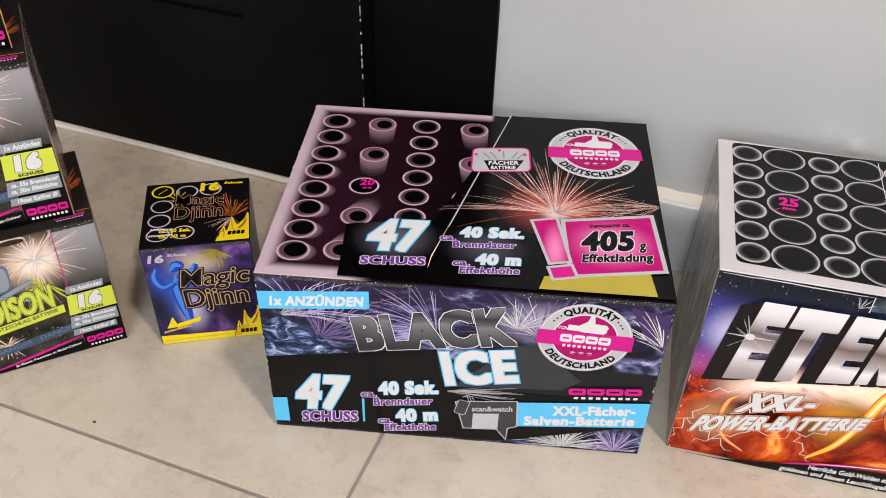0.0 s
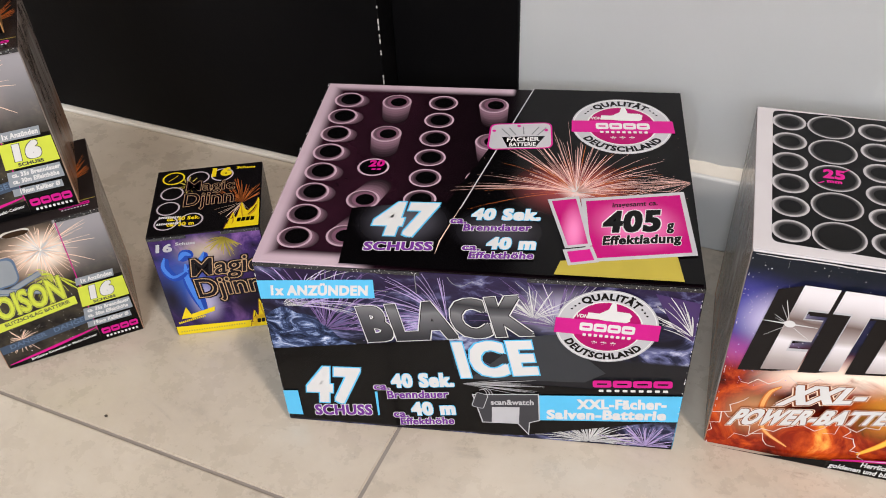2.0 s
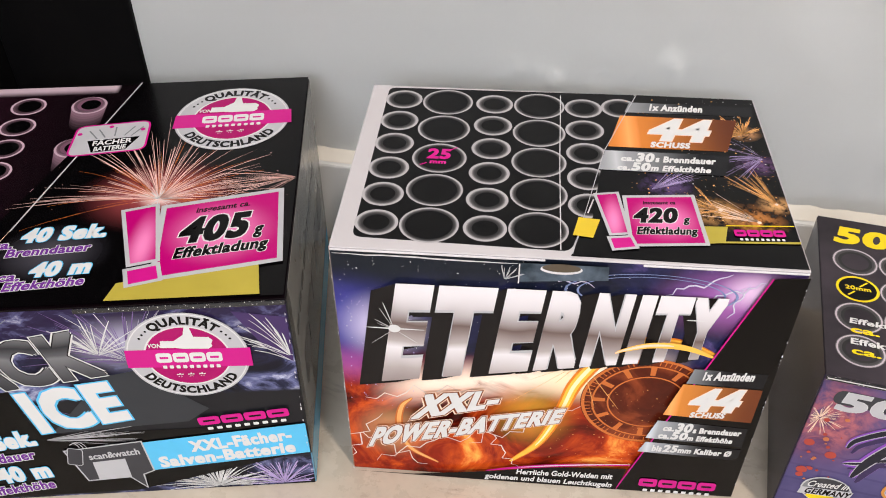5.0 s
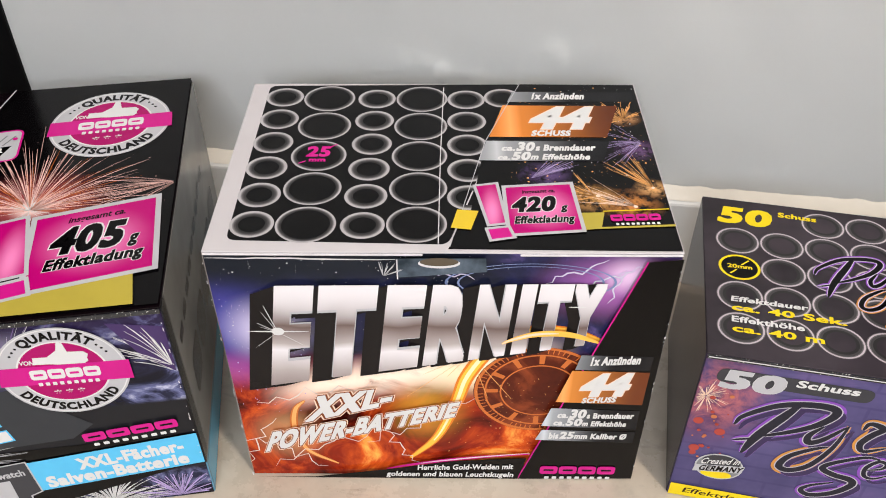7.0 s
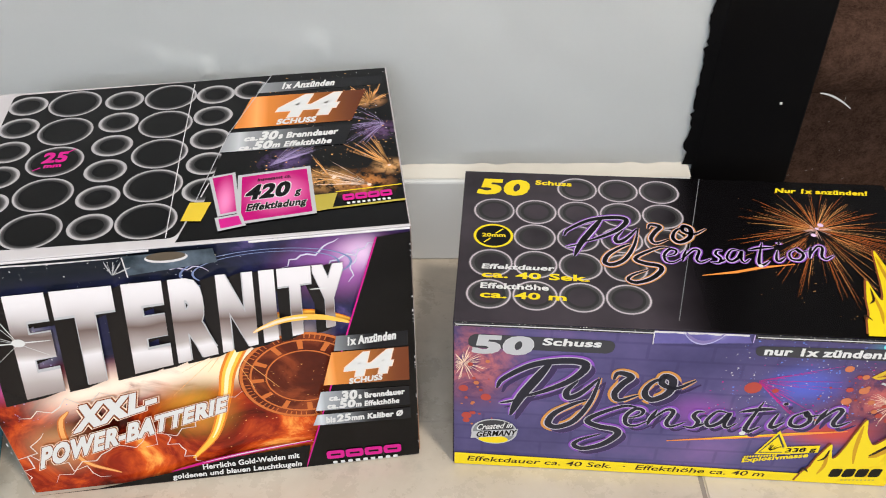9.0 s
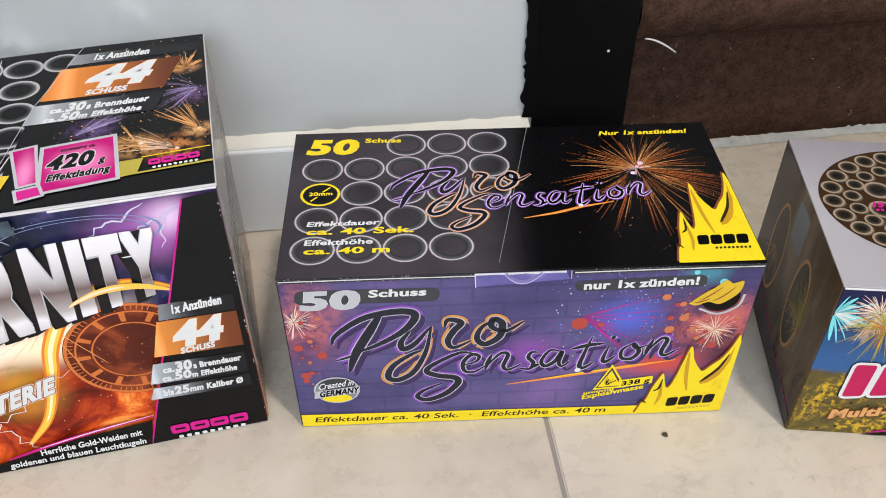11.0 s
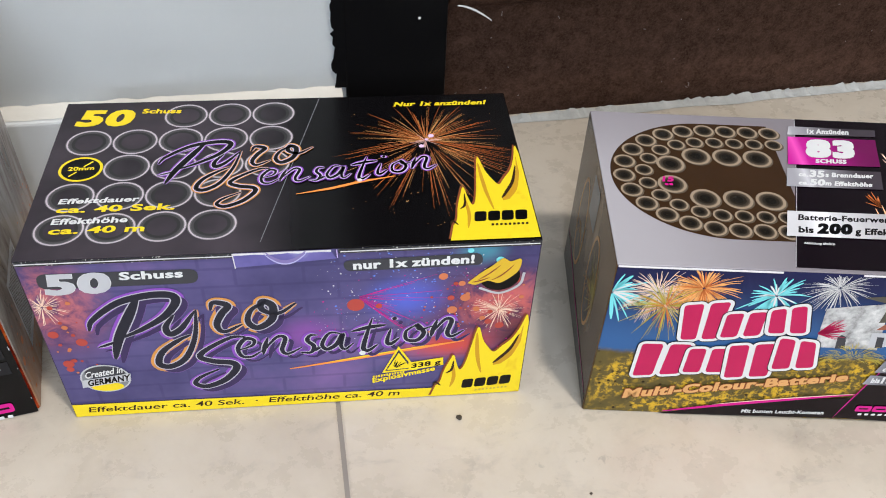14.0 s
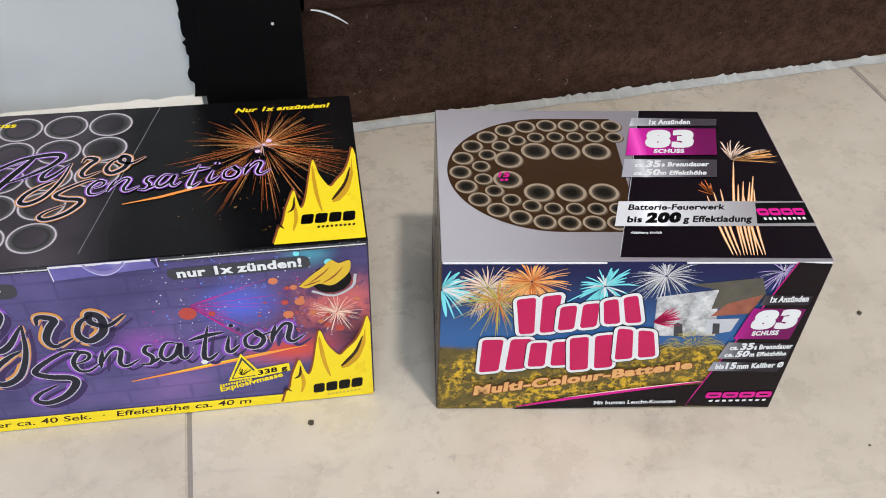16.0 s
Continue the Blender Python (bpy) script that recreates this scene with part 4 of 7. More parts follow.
for body, a, b, c in (("40 Sek.", (79.9, 44.6), (123.6, 50.9), (79.5, 59.1)), ("40 m", (92.4, 16.0), (123.7, 20.7), (91.5, 30.6))):
    words(R, body, a, b, c, [(0.090, CYAN), (0.058, WHITE)])
for body, a, b, c in (("ca.", (66.9, 41.2), (78.3, 42.5), (66.9, 48.6)), ("Brenndauer", (76.0, 32.9), (119.2, 38.9), (76.0, 41.2)), ("ca.", (78.9, 12.7), (89.8, 14.1), (78.8, 20.6)), ("Effekth\u00f6he", (83.5, 4.6), (122.3, 10.4), (83.4, 12.9))):
    words(R, body, a, b, c, [(0.085, WHITE), (0.038, VIOLET)])
poly(R, "cyan_print", [(-0.9, 33.0), (11.3, 34.5), (11.4, 7.4), (-0.5, 7.1)], CYAN)
poly(R, "cyan_print", [(67.3, 39.7), (69.1, 39.9), (68.9, 13.9), (67.4, 13.7)], CYAN)
poly(R, "banner", [(179.6, 48.8), (274.0, 58.8), (274.7, 32.1), (180.1, 22.4)], CYAN, "cyan banner")
words(R, "XXL-F\u00e4cher-", (206.9, 37.6), (265.5, 44.2), (206.0, 48.0), [(0.052, WHITE)])
words(R, "Salven-Batterie", (186.9, 24.4), (266.3, 33.0), (186.5, 34.7), [(0.052, WHITE)])
rimmed(R, "scan_badge", [(136.5, 44.4), (180.1, 49.6), (181.6, 22.6), (174.9, 19.4), (174.7, 6.7), (167.5, 17.7), (143.0, 16.1)], 0.9, SILVER, DARK, "grey speech bubble badge")
words(R, "scan&watch", (148.4, 35.3), (177.7, 38.5), (148.2, 40.9), [(0.03, SILVER)])
poly(R, "scan_badge", [(149.2, 33.1), (168.1, 35.1), (168.0, 17.0), (149.0, 16.1)], SILVER, "pale grey square patch")
rimmed(R, "scan_badge", rounded((135.4, 32.9), (142.9, 30.8), (138.8, 47.2), 1.5), 0.5, SILVER, DARK, "small dark phone sign")
for i in range(3):
    stroke(R, "scan_badge", curve_pts((140.7, 50.0), ((144.4, 53.4)[0] + i * 1.5, (144.4, 53.4)[1] + i * 1.2), ((145.5, 46.9)[0] + i * 2, (145.5, 46.9)[1]), 8), 0.5, SILVER, taper=False)
seal(R, (220.1, 118.9), 31.5, -0.06)
maker_mark(R, (215.8, 57.6), (267.3, 62.4), 11.5)
stroke(R, "cut_line", [(102.4, 154.2), (104.1, 159.6), (106.1, 163.3)], 0.5, SILVER, taper=False)
stroke(R, "cut_line", [(102.4, 154.2), (102.8, 138.1)], 0.4, GREY, taper=False)
stroke(R, "cut_line", curve_pts((122.5, 153.3), (127.2, 141.2), (137.9, 151.2), 12), 0.4, GREY, taper=False)
chips(R, 0.8, 4, 150, 26, 29)
chips(R, 273.4, 4, 150, 20, 30)
chips(T, 0.8, 4, 210, 22, 31)
# side edges
for fc in ("right",):
    S = F[fc]
    poly(S, "side_print", [(2, 2), (S.w - 2, 2), (S.w - 2, 26), (2, 26)], CYAN)
    bars(S, "side_print", (20, 60), (S.w - 20, 60), 26, 5, DARK, 0.2)
    bars(S, "side_print", (14, 110), (S.w - 40, 110), 7, 9, DARK, 0.3)

# ---- carton with 44 shots ----
def et_top(k):
    x, y, z = k.split()
    return k.mix(k.noise(14, 3), (0.47, 0.44, 0.455), (0.57, 0.545, 0.56))


def et_front(k):
    x, y, z = k.split()
    fire = k.noise(22, 6, 0.62, None, 1.2)
    low = k.ramp(fire, [(0.34, (0.045, 0.004, 0.002)), (0.48, (0.26, 0.018, 0.005)), (0.60, (0.62, 0.085, 0.010)), (0.72, (0.95, 0.42, 0.08))])
    space = k.ramp(k.noise(30, 6, 0.6, None, 0.6), [(0.38, (0.008, 0.010, 0.022)), (0.58, (0.024, 0.024, 0.085)), (0.75, (0.16, 0.11, 0.34))])
    up = k.band(k.math("ADD", z, k.math("MULTIPLY", k.math("SUBTRACT", fire, 0.5), 0.05)), 0.080, 0.118)
    c = k.mix(up, low, space)
    c = k.mix(k.math("MULTIPLY", k.glow((0.006, 0, 0.128), (0.038, 1, 0.050)), 0.85), c, (0.055, 0.055, 0.34))
    c = k.mix(k.math("MULTIPLY", k.glow((0.004, 0, 0.096), (0.040, 1, 0.020)), 0.6), c, (0.40, 0.08, 0.36))
    c = k.mix(k.math("MULTIPLY", k.glow((0.200, 0, 0.158), (0.050, 1, 0.030)), 0.9), c, (0.42, 0.14, 0.46))
    c = k.mix(k.math("MULTIPLY", k.glow((0.205, 0, 0.165), (0.020, 1, 0.016)), 0.8), c, (0.85, 0.62, 0.85))
    c = k.mix(k.math("MULTIPLY", k.glow((0.024, 0, 0.126), (0.030, 1, 0.030)), 0.75), c, (0.80, 0.72, 0.92))
    under = k.math("SUBTRACT", z, k.math("MULTIPLY_ADD", x, 0.20, 0.073))
    lit = k.math("MULTIPLY", k.band(k.math("ABSOLUTE", under), 0.022, 0.0), k.math("MULTIPLY", k.band(x, 0.010, 0.05), k.band(x, 0.19, 0.14)))
    lit = k.math("MULTIPLY", lit, k.band(k.noise(30, 4, 0.6, None, 1.0), 0.20, 0.50))
    c = k.mix(lit, c, (1.0, 0.80, 0.66))
    c = k.mix(k.math("MULTIPLY", k.glow((0.128, 0, 0.092), (0.030, 1, 0.022)), 0.9), c, (1.0, 0.80, 0.50))
    c = k.mix(k.math("MULTIPLY", k.glow((0.105, 0, 0.062), (0.030, 1, 0.034)), 0.55), c, (0.95, 0.50, 0.06))
    c = k.mix(k.math("MULTIPLY", k.glow((0.026, 0, 0.040), (0.028, 1, 0.030)), 0.6), c, (0.95, 0.48, 0.22))
    return k.mix(k.math("MULTIPLY", k.band(z, 0.150, 0.170), k.band(x, 0.17, 0.11)), c, (0.008, 0.011, 0.018))


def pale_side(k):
    """A laminated brown and orange side; its pale streaks are gloss reflections put into the colour."""
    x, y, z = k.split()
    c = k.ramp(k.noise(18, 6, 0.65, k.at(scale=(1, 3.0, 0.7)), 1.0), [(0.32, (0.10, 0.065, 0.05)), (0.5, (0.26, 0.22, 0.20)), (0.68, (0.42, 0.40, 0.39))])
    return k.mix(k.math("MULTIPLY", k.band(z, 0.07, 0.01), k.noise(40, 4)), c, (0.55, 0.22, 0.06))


et, F = carton("firework_box", "tall card firework box with chrome lettering over printed fire", box_at(0.2837, -0.3284, 0.1276),
               (0.2288, 0.1538, 0.1798), "row of firework boxes", art("pale_lid_print", et_top), art("fire_and_space_print", et_front), art("side_sheen_print", pale_side), art("side_sheen_print_b", pale_side),
               tab=(0.46, 0.66), lip=PALE_EDGE, drop=0.0017)
T, R = F["top"], F["front"]
poly(T, "dark_print", rounded((10, 8), (117.1, 5.3), (10, 151), 5, (160.4, 154.7)), BLACK, "black printed field with rounded corners")
poly(T, "dark_print", [(160.4, 154.7), (228.4, 153.4), (228.4, 1.0), (117.1, 2.0)], BLACK)
small = [(20.5, 20 + 23.6 * i, 11.0) for i in range(6)] + [(75, 19.5 + 23.4 * i, 11.0) for i in range(6)] + [(127.5, 42 + 23.5 * i, 11.0) for i in range(5)]
large = [(47, 20 + 29.2 * i, 15.0) for i in range(5)] + [(101.5, 20.5 + 29.0 * i, 15.0) for i in range(5)]
extra = [(149, 138, 11), (148, 112, 11)]
ET_BANDS = list(zip((1.0, 0.865, 0.82, 0.77, 0.70, 0.60), TUBEGREYS))
soft_rings(T, "tube_print", small + extra[:1], ET_BANDS, 0.93, label="grey tube rims")
soft_rings(T, "tube_print", large, [(0.5 + 0.5 * q if q < 1 else q, m) for q, m in ET_BANDS], 0.93, label="wide grey tube rims")
words(T, "25", (40.0, 77.3), (52.9, 77.4), (40.4, 87.2), [(0.05, MAGENTA)])
words(T, "mm", (42.1, 72.8), (51.1, 72.8), (42.0, 76.6), [(0.05, MAGENTA)])
stroke(T, "caliber_mark", [(52.7, 86.3), (56.2, 89.3)], 0.8, MAGENTA, taper=False)
stroke(T, "caliber_mark", [(37.0, 71.1), (40.6, 73.4)], 0.8, MAGENTA, taper=False)
def et_night(k):
    c = (0.0018, 0.0016, 0.0019)
    for u, v, r, q in ((0.2225, 0.050, 0.012, (0.80, 0.42, 0.16)), (0.209, 0.036, 0.020, (0.62, 0.24, 0.06)), (0.190, 0.042, 0.018, (0.75, 0.38, 0.12)), (0.217, 0.116, 0.012, (0.62, 0.30, 0.12)), (0.168, 0.062, 0.018, (0.12, 0.07, 0.20)), (0.220, 0.085, 0.016, (0.14, 0.07, 0.18))):
        c = k.mix(k.math("MULTIPLY", k.math("MULTIPLY", k.glow((u, v, 0.18), (r, r * 0.8, 1)), k.band(k.noise(190, 4, 0.7), 0.34, 0.62)), 0.9), c, q)
    return c


poly(T, "dark_print", [(159.3, 153.9), (228.4, 153.0), (228.4, 1.0), (117.6, 2.7), (128.4, 31.2), (137.3, 91.2)], art("night_spark_print", et_night, 0.16))
stroke(T, "crease", [(114.3, 149.5), (112.8, 77.7), (112.3, 5.7)], 0.5, PALE_EDGE, taper=False)
sparks(T, "burst_print", (223.3, 50.0), 30, 98, 140, 6, 36, 0.45, FLARE, 31, 0.05, label="golden firework trails")
sparks(T, "burst_print", (212.3, 34.8), 34, 128, 172, 5, 32, 0.40, PEACH, 32, 0.05)
sparks(T, "burst_print", (192.3, 43.0), 40, 110, 200, 4, 22, 0.40, FLARE, 33, -0.05)
sparks(T, "burst_print", (216.7, 114.6), 46, 20, 200, 6, 26, 0.6, FLARE, 34, 0.1)
sparks(T, "burst_print", (223.9, 91.8), 34, 120, 240, 6, 34, 0.25, LILAC, 35, 0.1)
sparks(T, "burst_print", (160.0, 58.0), 34, 20, 60, 8, 34, 0.25, LILAC, 36, 0.0)
specks(T, "burst_print", 150, 227, 30, 150, 220, 0.45, FLARE, 37)
specks(T, "burst_print", 175, 227, 60, 150, 120, 0.35, WHITE, 38)
discs(T, "burst_print", [(222.8, 50.5, 0.9), (211.3, 34.8, 1.1), (193.6, 43.4, 1.2)], PEACH, n=14)


def strip_print(name, a, b, u0, u1, axis=0):
    def build(k):
        s = k.split()[axis]
        return k.ramp(k.band(s, u0 * 0.001, u1 * 0.001), [(0.0, a), (0.07, tuple(min(1, c * 1.5 + 0.06) for c in a)), (0.16, a), (1.0, b)])
    return art(name, build)


GREYBAR = strip_print("grey_bar_top", (0.30, 0.31, 0.33), (0.010, 0.010, 0.012), 134, 192)
ORANGEBAR = strip_print("orange_bar_top", (0.62, 0.20, 0.03), (0.10, 0.024, 0.008), 140, 214)
poly(T, "bar_print", [(151.5, 133.3), (225.1, 133.8), (226.8, 144.3), (155.1, 144.6)], GREYBAR, "grey fading bar")
words(T, "1x Anz\u00fcnden", (165.9, 136.1), (196.7, 136.2), (167.4, 143.5), [(0.052, WHITE)])
poly(T, "bar_print", [(139.8, 96.7), (205.3, 96.5), (215.5, 129.1), (148.7, 129.4)], ORANGEBAR, "orange to brown bar")
words(T, "44", (160.5, 104.2), (194.3, 104.4), (169.4, 128.0), [(0.075, PEACH), (0.055, WHITE)])
words(T, "SCHUSS", (163.1, 97.6), (184.9, 97.7), (164.3, 103.2), [(0.052, WHITE)])
poly(T, "bar_print", [(133.4, 74.1), (200.6, 73.2), (205.9, 92.4), (138.1, 92.6)], GREYBAR, "grey fading bar")
for body, a, b, c in (("ca.", (145.7, 82.9), (153.4, 83.0), (146.8, 88.3)), ("30", (153.8, 82.7), (163.5, 82.7), (155.8, 91.4)), ("s Brenndauer", (164.4, 83.0), (196.9, 83.3), (165.6, 89.0)),
                      ("ca.", (143.3, 74.4), (150.3, 74.4), (144.3, 79.3)), ("50", (150.7, 74.2), (160.7, 74.2), (152.6, 82.0)), ("m Effekth\u00f6he", (161.1, 74.6), (193.0, 74.8), (162.5, 80.0))):
    words(T, body, a, b, c, [(0.052, WHITE)])
stroke(T, "crease", [(160.0, 153.5), (137.5, 92.0), (117.8, 2.9)], 0.4, SILVER, taper=False)
poly(T, "gold_print", [(118.3, 17.2), (128.1, 15.8), (132.2, 30.4), (121.5, 31.5)], ink("amber_label_ink", (0.66, 0.47, 0.03)), "amber patch")
poly(T, "gold_print", [(179.9, 15.3), (189.4, 16.7), (228.1, 19.0), (228.9, 20.6), (192.2, 18.2), (194.9, 29.7), (178.7, 29.0)], GOLD, "olive gold band")
stroke(T, "gold_print", [(194.2, 30.5), (227.7, 32.6)], 0.7, YELLOW, taper=False)
maker_mark(T, (197.4, 19.4), (222.7, 20.6), 8.5)
rimmed(T, "weight_sign", [(146.5, 49.4), (179.8, 52.6), (182.2, 16.1), (147.5, 12.7)], 2.0, SILVER, pink_sign(165, 33, 20, 20, 0.18), "magenta weight sign with silver rim")
rimmed(T, "weight_sign", [(131.4, 50.5), (141.5, 52.4), (145.1, 21.2), (137.4, 19.8)], 1.6, SILVER, pink_sign(139, 30, 7, 24, 0.18), "magenta exclamation mark")
rimmed(T, "weight_sign", [(136.6, 15.8), (146.2, 17.4), (148.2, 10.6), (138.1, 8.5)], 1.6, SILVER, MAGENTA)
words(T, "420", (148.2, 28.8), (170.2, 30.3), (150.3, 41.3), [(0.085, WHITE), (0.055, BLACK)])
words(T, "g", (173.4, 30.6), (176.4, 31.0), (174.3, 36.3), [(0.07, WHITE), (0.04, BLACK)])
words(T, "Effektladung", (149.6, 19.9), (179.0, 21.7), (150.5, 25.8), [(0.080, WHITE), (0.045, BLACK)])
words(T, "insgesamt ca.", (154.6, 44.1), (171.6, 45.5), (154.9, 47.1), [(0.02, BLACK)])

# front
specks(R, "star_print", 3, 150, 110, 178, 260, 0.35, WHITE, 41, "small white stars")
specks(R, "star_print", 3, 40, 60, 150, 120, 0.35, LILAC, 42)
CLOCK = (167.3, 79.2)
oval(R, "clock_print", CLOCK, 36, 35, art("clock_glow", lambda k: k.ramp(k.noise(30, 5, 0.6, None, 0.8), [(0.3, (0.05, 0.008, 0.004)), (0.55, (0.09, 0.014, 0.006)), (0.75, (0.32, 0.065, 0.02))])), "dark red clock face")
for r, w in ((35.5, 0.95), (30.0, 0.965), (21.5, 0.96)):
    rings(R, "clock_print", [(*CLOCK, r)], w, EMBER, 0.98, 60)
bm, zz = bmesh.new(), R.lift()
for i in range(72):
    a = 2 * math.pi * i / 72
    r0, r1, wd = (22.5, 29.0, 0.55) if i % 6 == 0 else (30.8, 34.0, 0.28)
    for da in ((-0.035, 0.0, 0.035) if i % 6 == 0 else (0.0,)):
        c, s = math.cos(a + da), math.sin(a + da)
        bm.faces.new([bm.verts.new(R.p(CLOCK[0] + r * c - o * s, CLOCK[1] + (r * s + o * c) * 0.98, zz)) for r, o in ((r0, -wd), (r1, -wd), (r1, wd), (r0, wd))])
part("clock_print", bm, EMBER, et, "orange clock marks")
specks(R, "star_print", 115, 185, 20, 90, 180, 0.35, FLARE, 43, "orange embers")
sparks(R, "streak_print", (129.3, 108.6), 22, 0, 360, 8, 50, 0.4, FLARE, 44, 0.0)
ARC = smooth_path([(95.6, 17.4), (111.4, 37.8), (122.0, 68.9), (127.9, 91.5), (141.3, 115.7), (154.6, 124.4), (168.0, 127.3), (181.7, 125.9), (195.8, 120.2)])
stroke(R, "ring_print", ARC, 9.0, ink("ring_halo_ink", (0.70, 0.20, 0.02)))
stroke(R, "ring_print", ARC, 6.0, ink("ring_glow_ink", (0.92, 0.50, 0.06)), "golden ring of light")
stroke(R, "ring_print", ARC[6:44], 2.4, ink("ring_heart_ink", (0.98, 0.82, 0.46)))
LEFT_ARC = smooth_path([(37.9, 70.2), (31.7, 61.8), (29.9, 44.4), (35.6, 24.5), (52.5, 11.4)])
stroke(R, "ring_print", LEFT_ARC, 4.5, EMBER)
stroke(R, "ring_print", LEFT_ARC, 2.6, FLARE)
for i, (a, b, w) in enumerate((((11.1, 68.5), (76.0, 85.9), 0.7), ((-4.3, 8.7), (20.3, 54.5), 0.6), ((-2.0, 39.7), (45.8, 9.1), 0.6), ((14.7, 8.8), (73.8, 44.0), 0.5),
                               ((211.5, 171.1), (180.6, 157.8), 0.9), ((202.0, 171.0), (196.5, 147.0), 0.7), ((193.8, 176.1), (164.8, 160.4), 0.8), ((132.3, 72.8), (70.9, 32.8), 0.5), ((103.2, 170.5), (130.0, 162.8), 0.6), ((80.6, 44.1), (100.6, 9.5), 0.5))):
    lightning(R, "lightning_print", a, b, w * 1.5, PEACH if i not in (4, 5, 6, 8) else LILAC, 50 + i)
    lightning(R, "lightning_print", a, b, w * 0.7, WHITE, 50 + i)
rings(R, "clock_print", [(157.4, 161.0, 36), (157.4, 161.0, 42)], 0.97, ICEBLUE, 0.30)
CHROME = metal_print("chrome_letter", (0.15, 0.105, 0.095), (0.42, 0.37, 0.365), (0.74, 0.71, 0.74), 0.070, 0.165)
GUN = ink("gunmetal_ink", (0.010, 0.008, 0.008))
SPANS = ((0.0, 0.122), (0.135, 0.315), (0.342, 0.462), (0.478, 0.604), (0.618, 0.728), (0.746, 0.792), (0.800, 0.902), (0.905, 1.0))


def big_title(bl, br, tl, tr, layers, label):
    """Each capital between its own ends along the slanting lines of the title."""
    def on(a, b, s):
        return (a[0] + (b[0] - a[0]) * s, a[1] + (b[1] - a[1]) * s)
    for bold, material in layers:
        for ch, (s0, s1) in zip("ETERNITY", SPANS):
            words(R, ch, on(bl, br, s0), on(bl, br, s1), on(tl, tr, s0), [(bold, material)], tr=on(tl, tr, s1), name="title_letter", label=label)


for k_side in range(7):
    f = 1 - k_side / 7
    big_title(((21.6, 84.8)[0] - 13 * f, (21.6, 84.8)[1] - 6.5 * f), ((193.2, 119.4)[0] - 5 * f, (193.2, 119.4)[1] - 5 * f), ((32.4, 160.6)[0] - 13 * f, (32.4, 160.6)[1] - 7 * f), ((194.7, 162.7)[0] - 5 * f, (194.7, 162.7)[1] - 2 * f), [(0.072, GUN)], "dark side of a title letter")
big_title((21.6, 84.8), (193.2, 119.4), (32.4, 160.6), (194.7, 162.7), [(0.078, SILVER), (0.060, CHROME)], "chrome title letter")
stroke(R, "ring_print", ARC[30:], 4.2, ink("ring_front_ink", (0.90, 0.50, 0.08)))
stroke(R, "ring_print", ARC[30:46], 1.8, PEACH)
sparks(R, "glint_print", (30.4, 127.5), 7, 0, 360, 8, 20, 0.5, WHITE, 61, 0.0, start=0.0)
oval(R, "glint_print", (30.5, 128.1), 16, 0.45, WHITE)
oval(R, "glint_print", (30.5, 128.1), 3.2, 2.8, WHITE)
oval(R, "glint_print", (181.4, 146.4), 4.5, 0.4, WHITE)
words(R, "XXL-", (36.5, 53.5), (85.7, 69.8), (45.5, 77.0), [(0.125, PEACH), (0.098, BROWN), (0.058, WHITE)], tr=(88.9, 85.3), label="white subtitle with brown edge")
words(R, "POWER-BATTERIE", (10.8, 25.8), (121.1, 59.5), (17.4, 45.0), [(0.118, PEACH), (0.092, BROWN), (0.055, WHITE)], tr=(124.4, 72.8), label="white subtitle with brown edge")
poly(R, "dark_print", [(211.9, 176.7), (228.4, 178.5), (228.4, 1.0), (159.7, -1.4)], BLACK, "black printed corner")
stroke(R, "magenta_line", [(211.8, 176.7), (159.7, -1.4)], 0.9, MAGENTA, taper=False)
poly(R, "dark_print", [(1.5, 1.0), (159.8, -1.8), (164.1, 21.2), (119.6, 17.7), (81.5, 9.4), (37.9, 1.7)], BLACK)
stroke(R, "magenta_line", curve_pts((81.5, 10.2), (119.6, 21.6), (165.7, 25.1), 10), 2.6, MAGENTA, taper=True)
stroke(R, "magenta_line", curve_pts((100.7, 15.5), (128.9, 21.7), (165.6, 25.9), 10), 0.9, WHITE)
GREYBAR_F = strip_print("grey_bar_front", (0.34, 0.36, 0.39), (0.010, 0.010, 0.012), 166, 206)
ORANGEBAR_F = strip_print("orange_bar_front", (0.62, 0.22, 0.04), (0.15, 0.04, 0.014), 172, 222)
poly(R, "bar_print", [(184.8, 99.9), (224.6, 99.2), (224.9, 110.5), (187.0, 111.4)], GREYBAR_F, "grey fading bar")
words(R, "1x Anz\u00fcnden", (192.4, 103.1), (218.3, 104.5), (193.0, 109.9), [(0.052, WHITE)])
poly(R, "bar_print", [(176.7, 73.2), (224.6, 70.8), (224.8, 97.9), (183.4, 99.2)], ORANGEBAR_F, "orange to brown bar")
words(R, "44", (187.7, 77.3), (213.9, 78.2), (192.0, 96.7), [(0.075, PEACH), (0.055, WHITE)])
words(R, "SCHUSS", (190.8, 72.2), (209.4, 73.1), (191.4, 77.0), [(0.052, WHITE)])
poly(R, "bar_print", [(170.3, 52.1), (224.2, 49.2), (224.0, 65.6), (174.8, 68.0)], GREYBAR_F, "grey fading bar")
poly(R, "bar_print", [(167.6, 39.2), (224.2, 36.6), (224.3, 46.7), (171.0, 48.4)], GREYBAR_F, "grey fading bar")
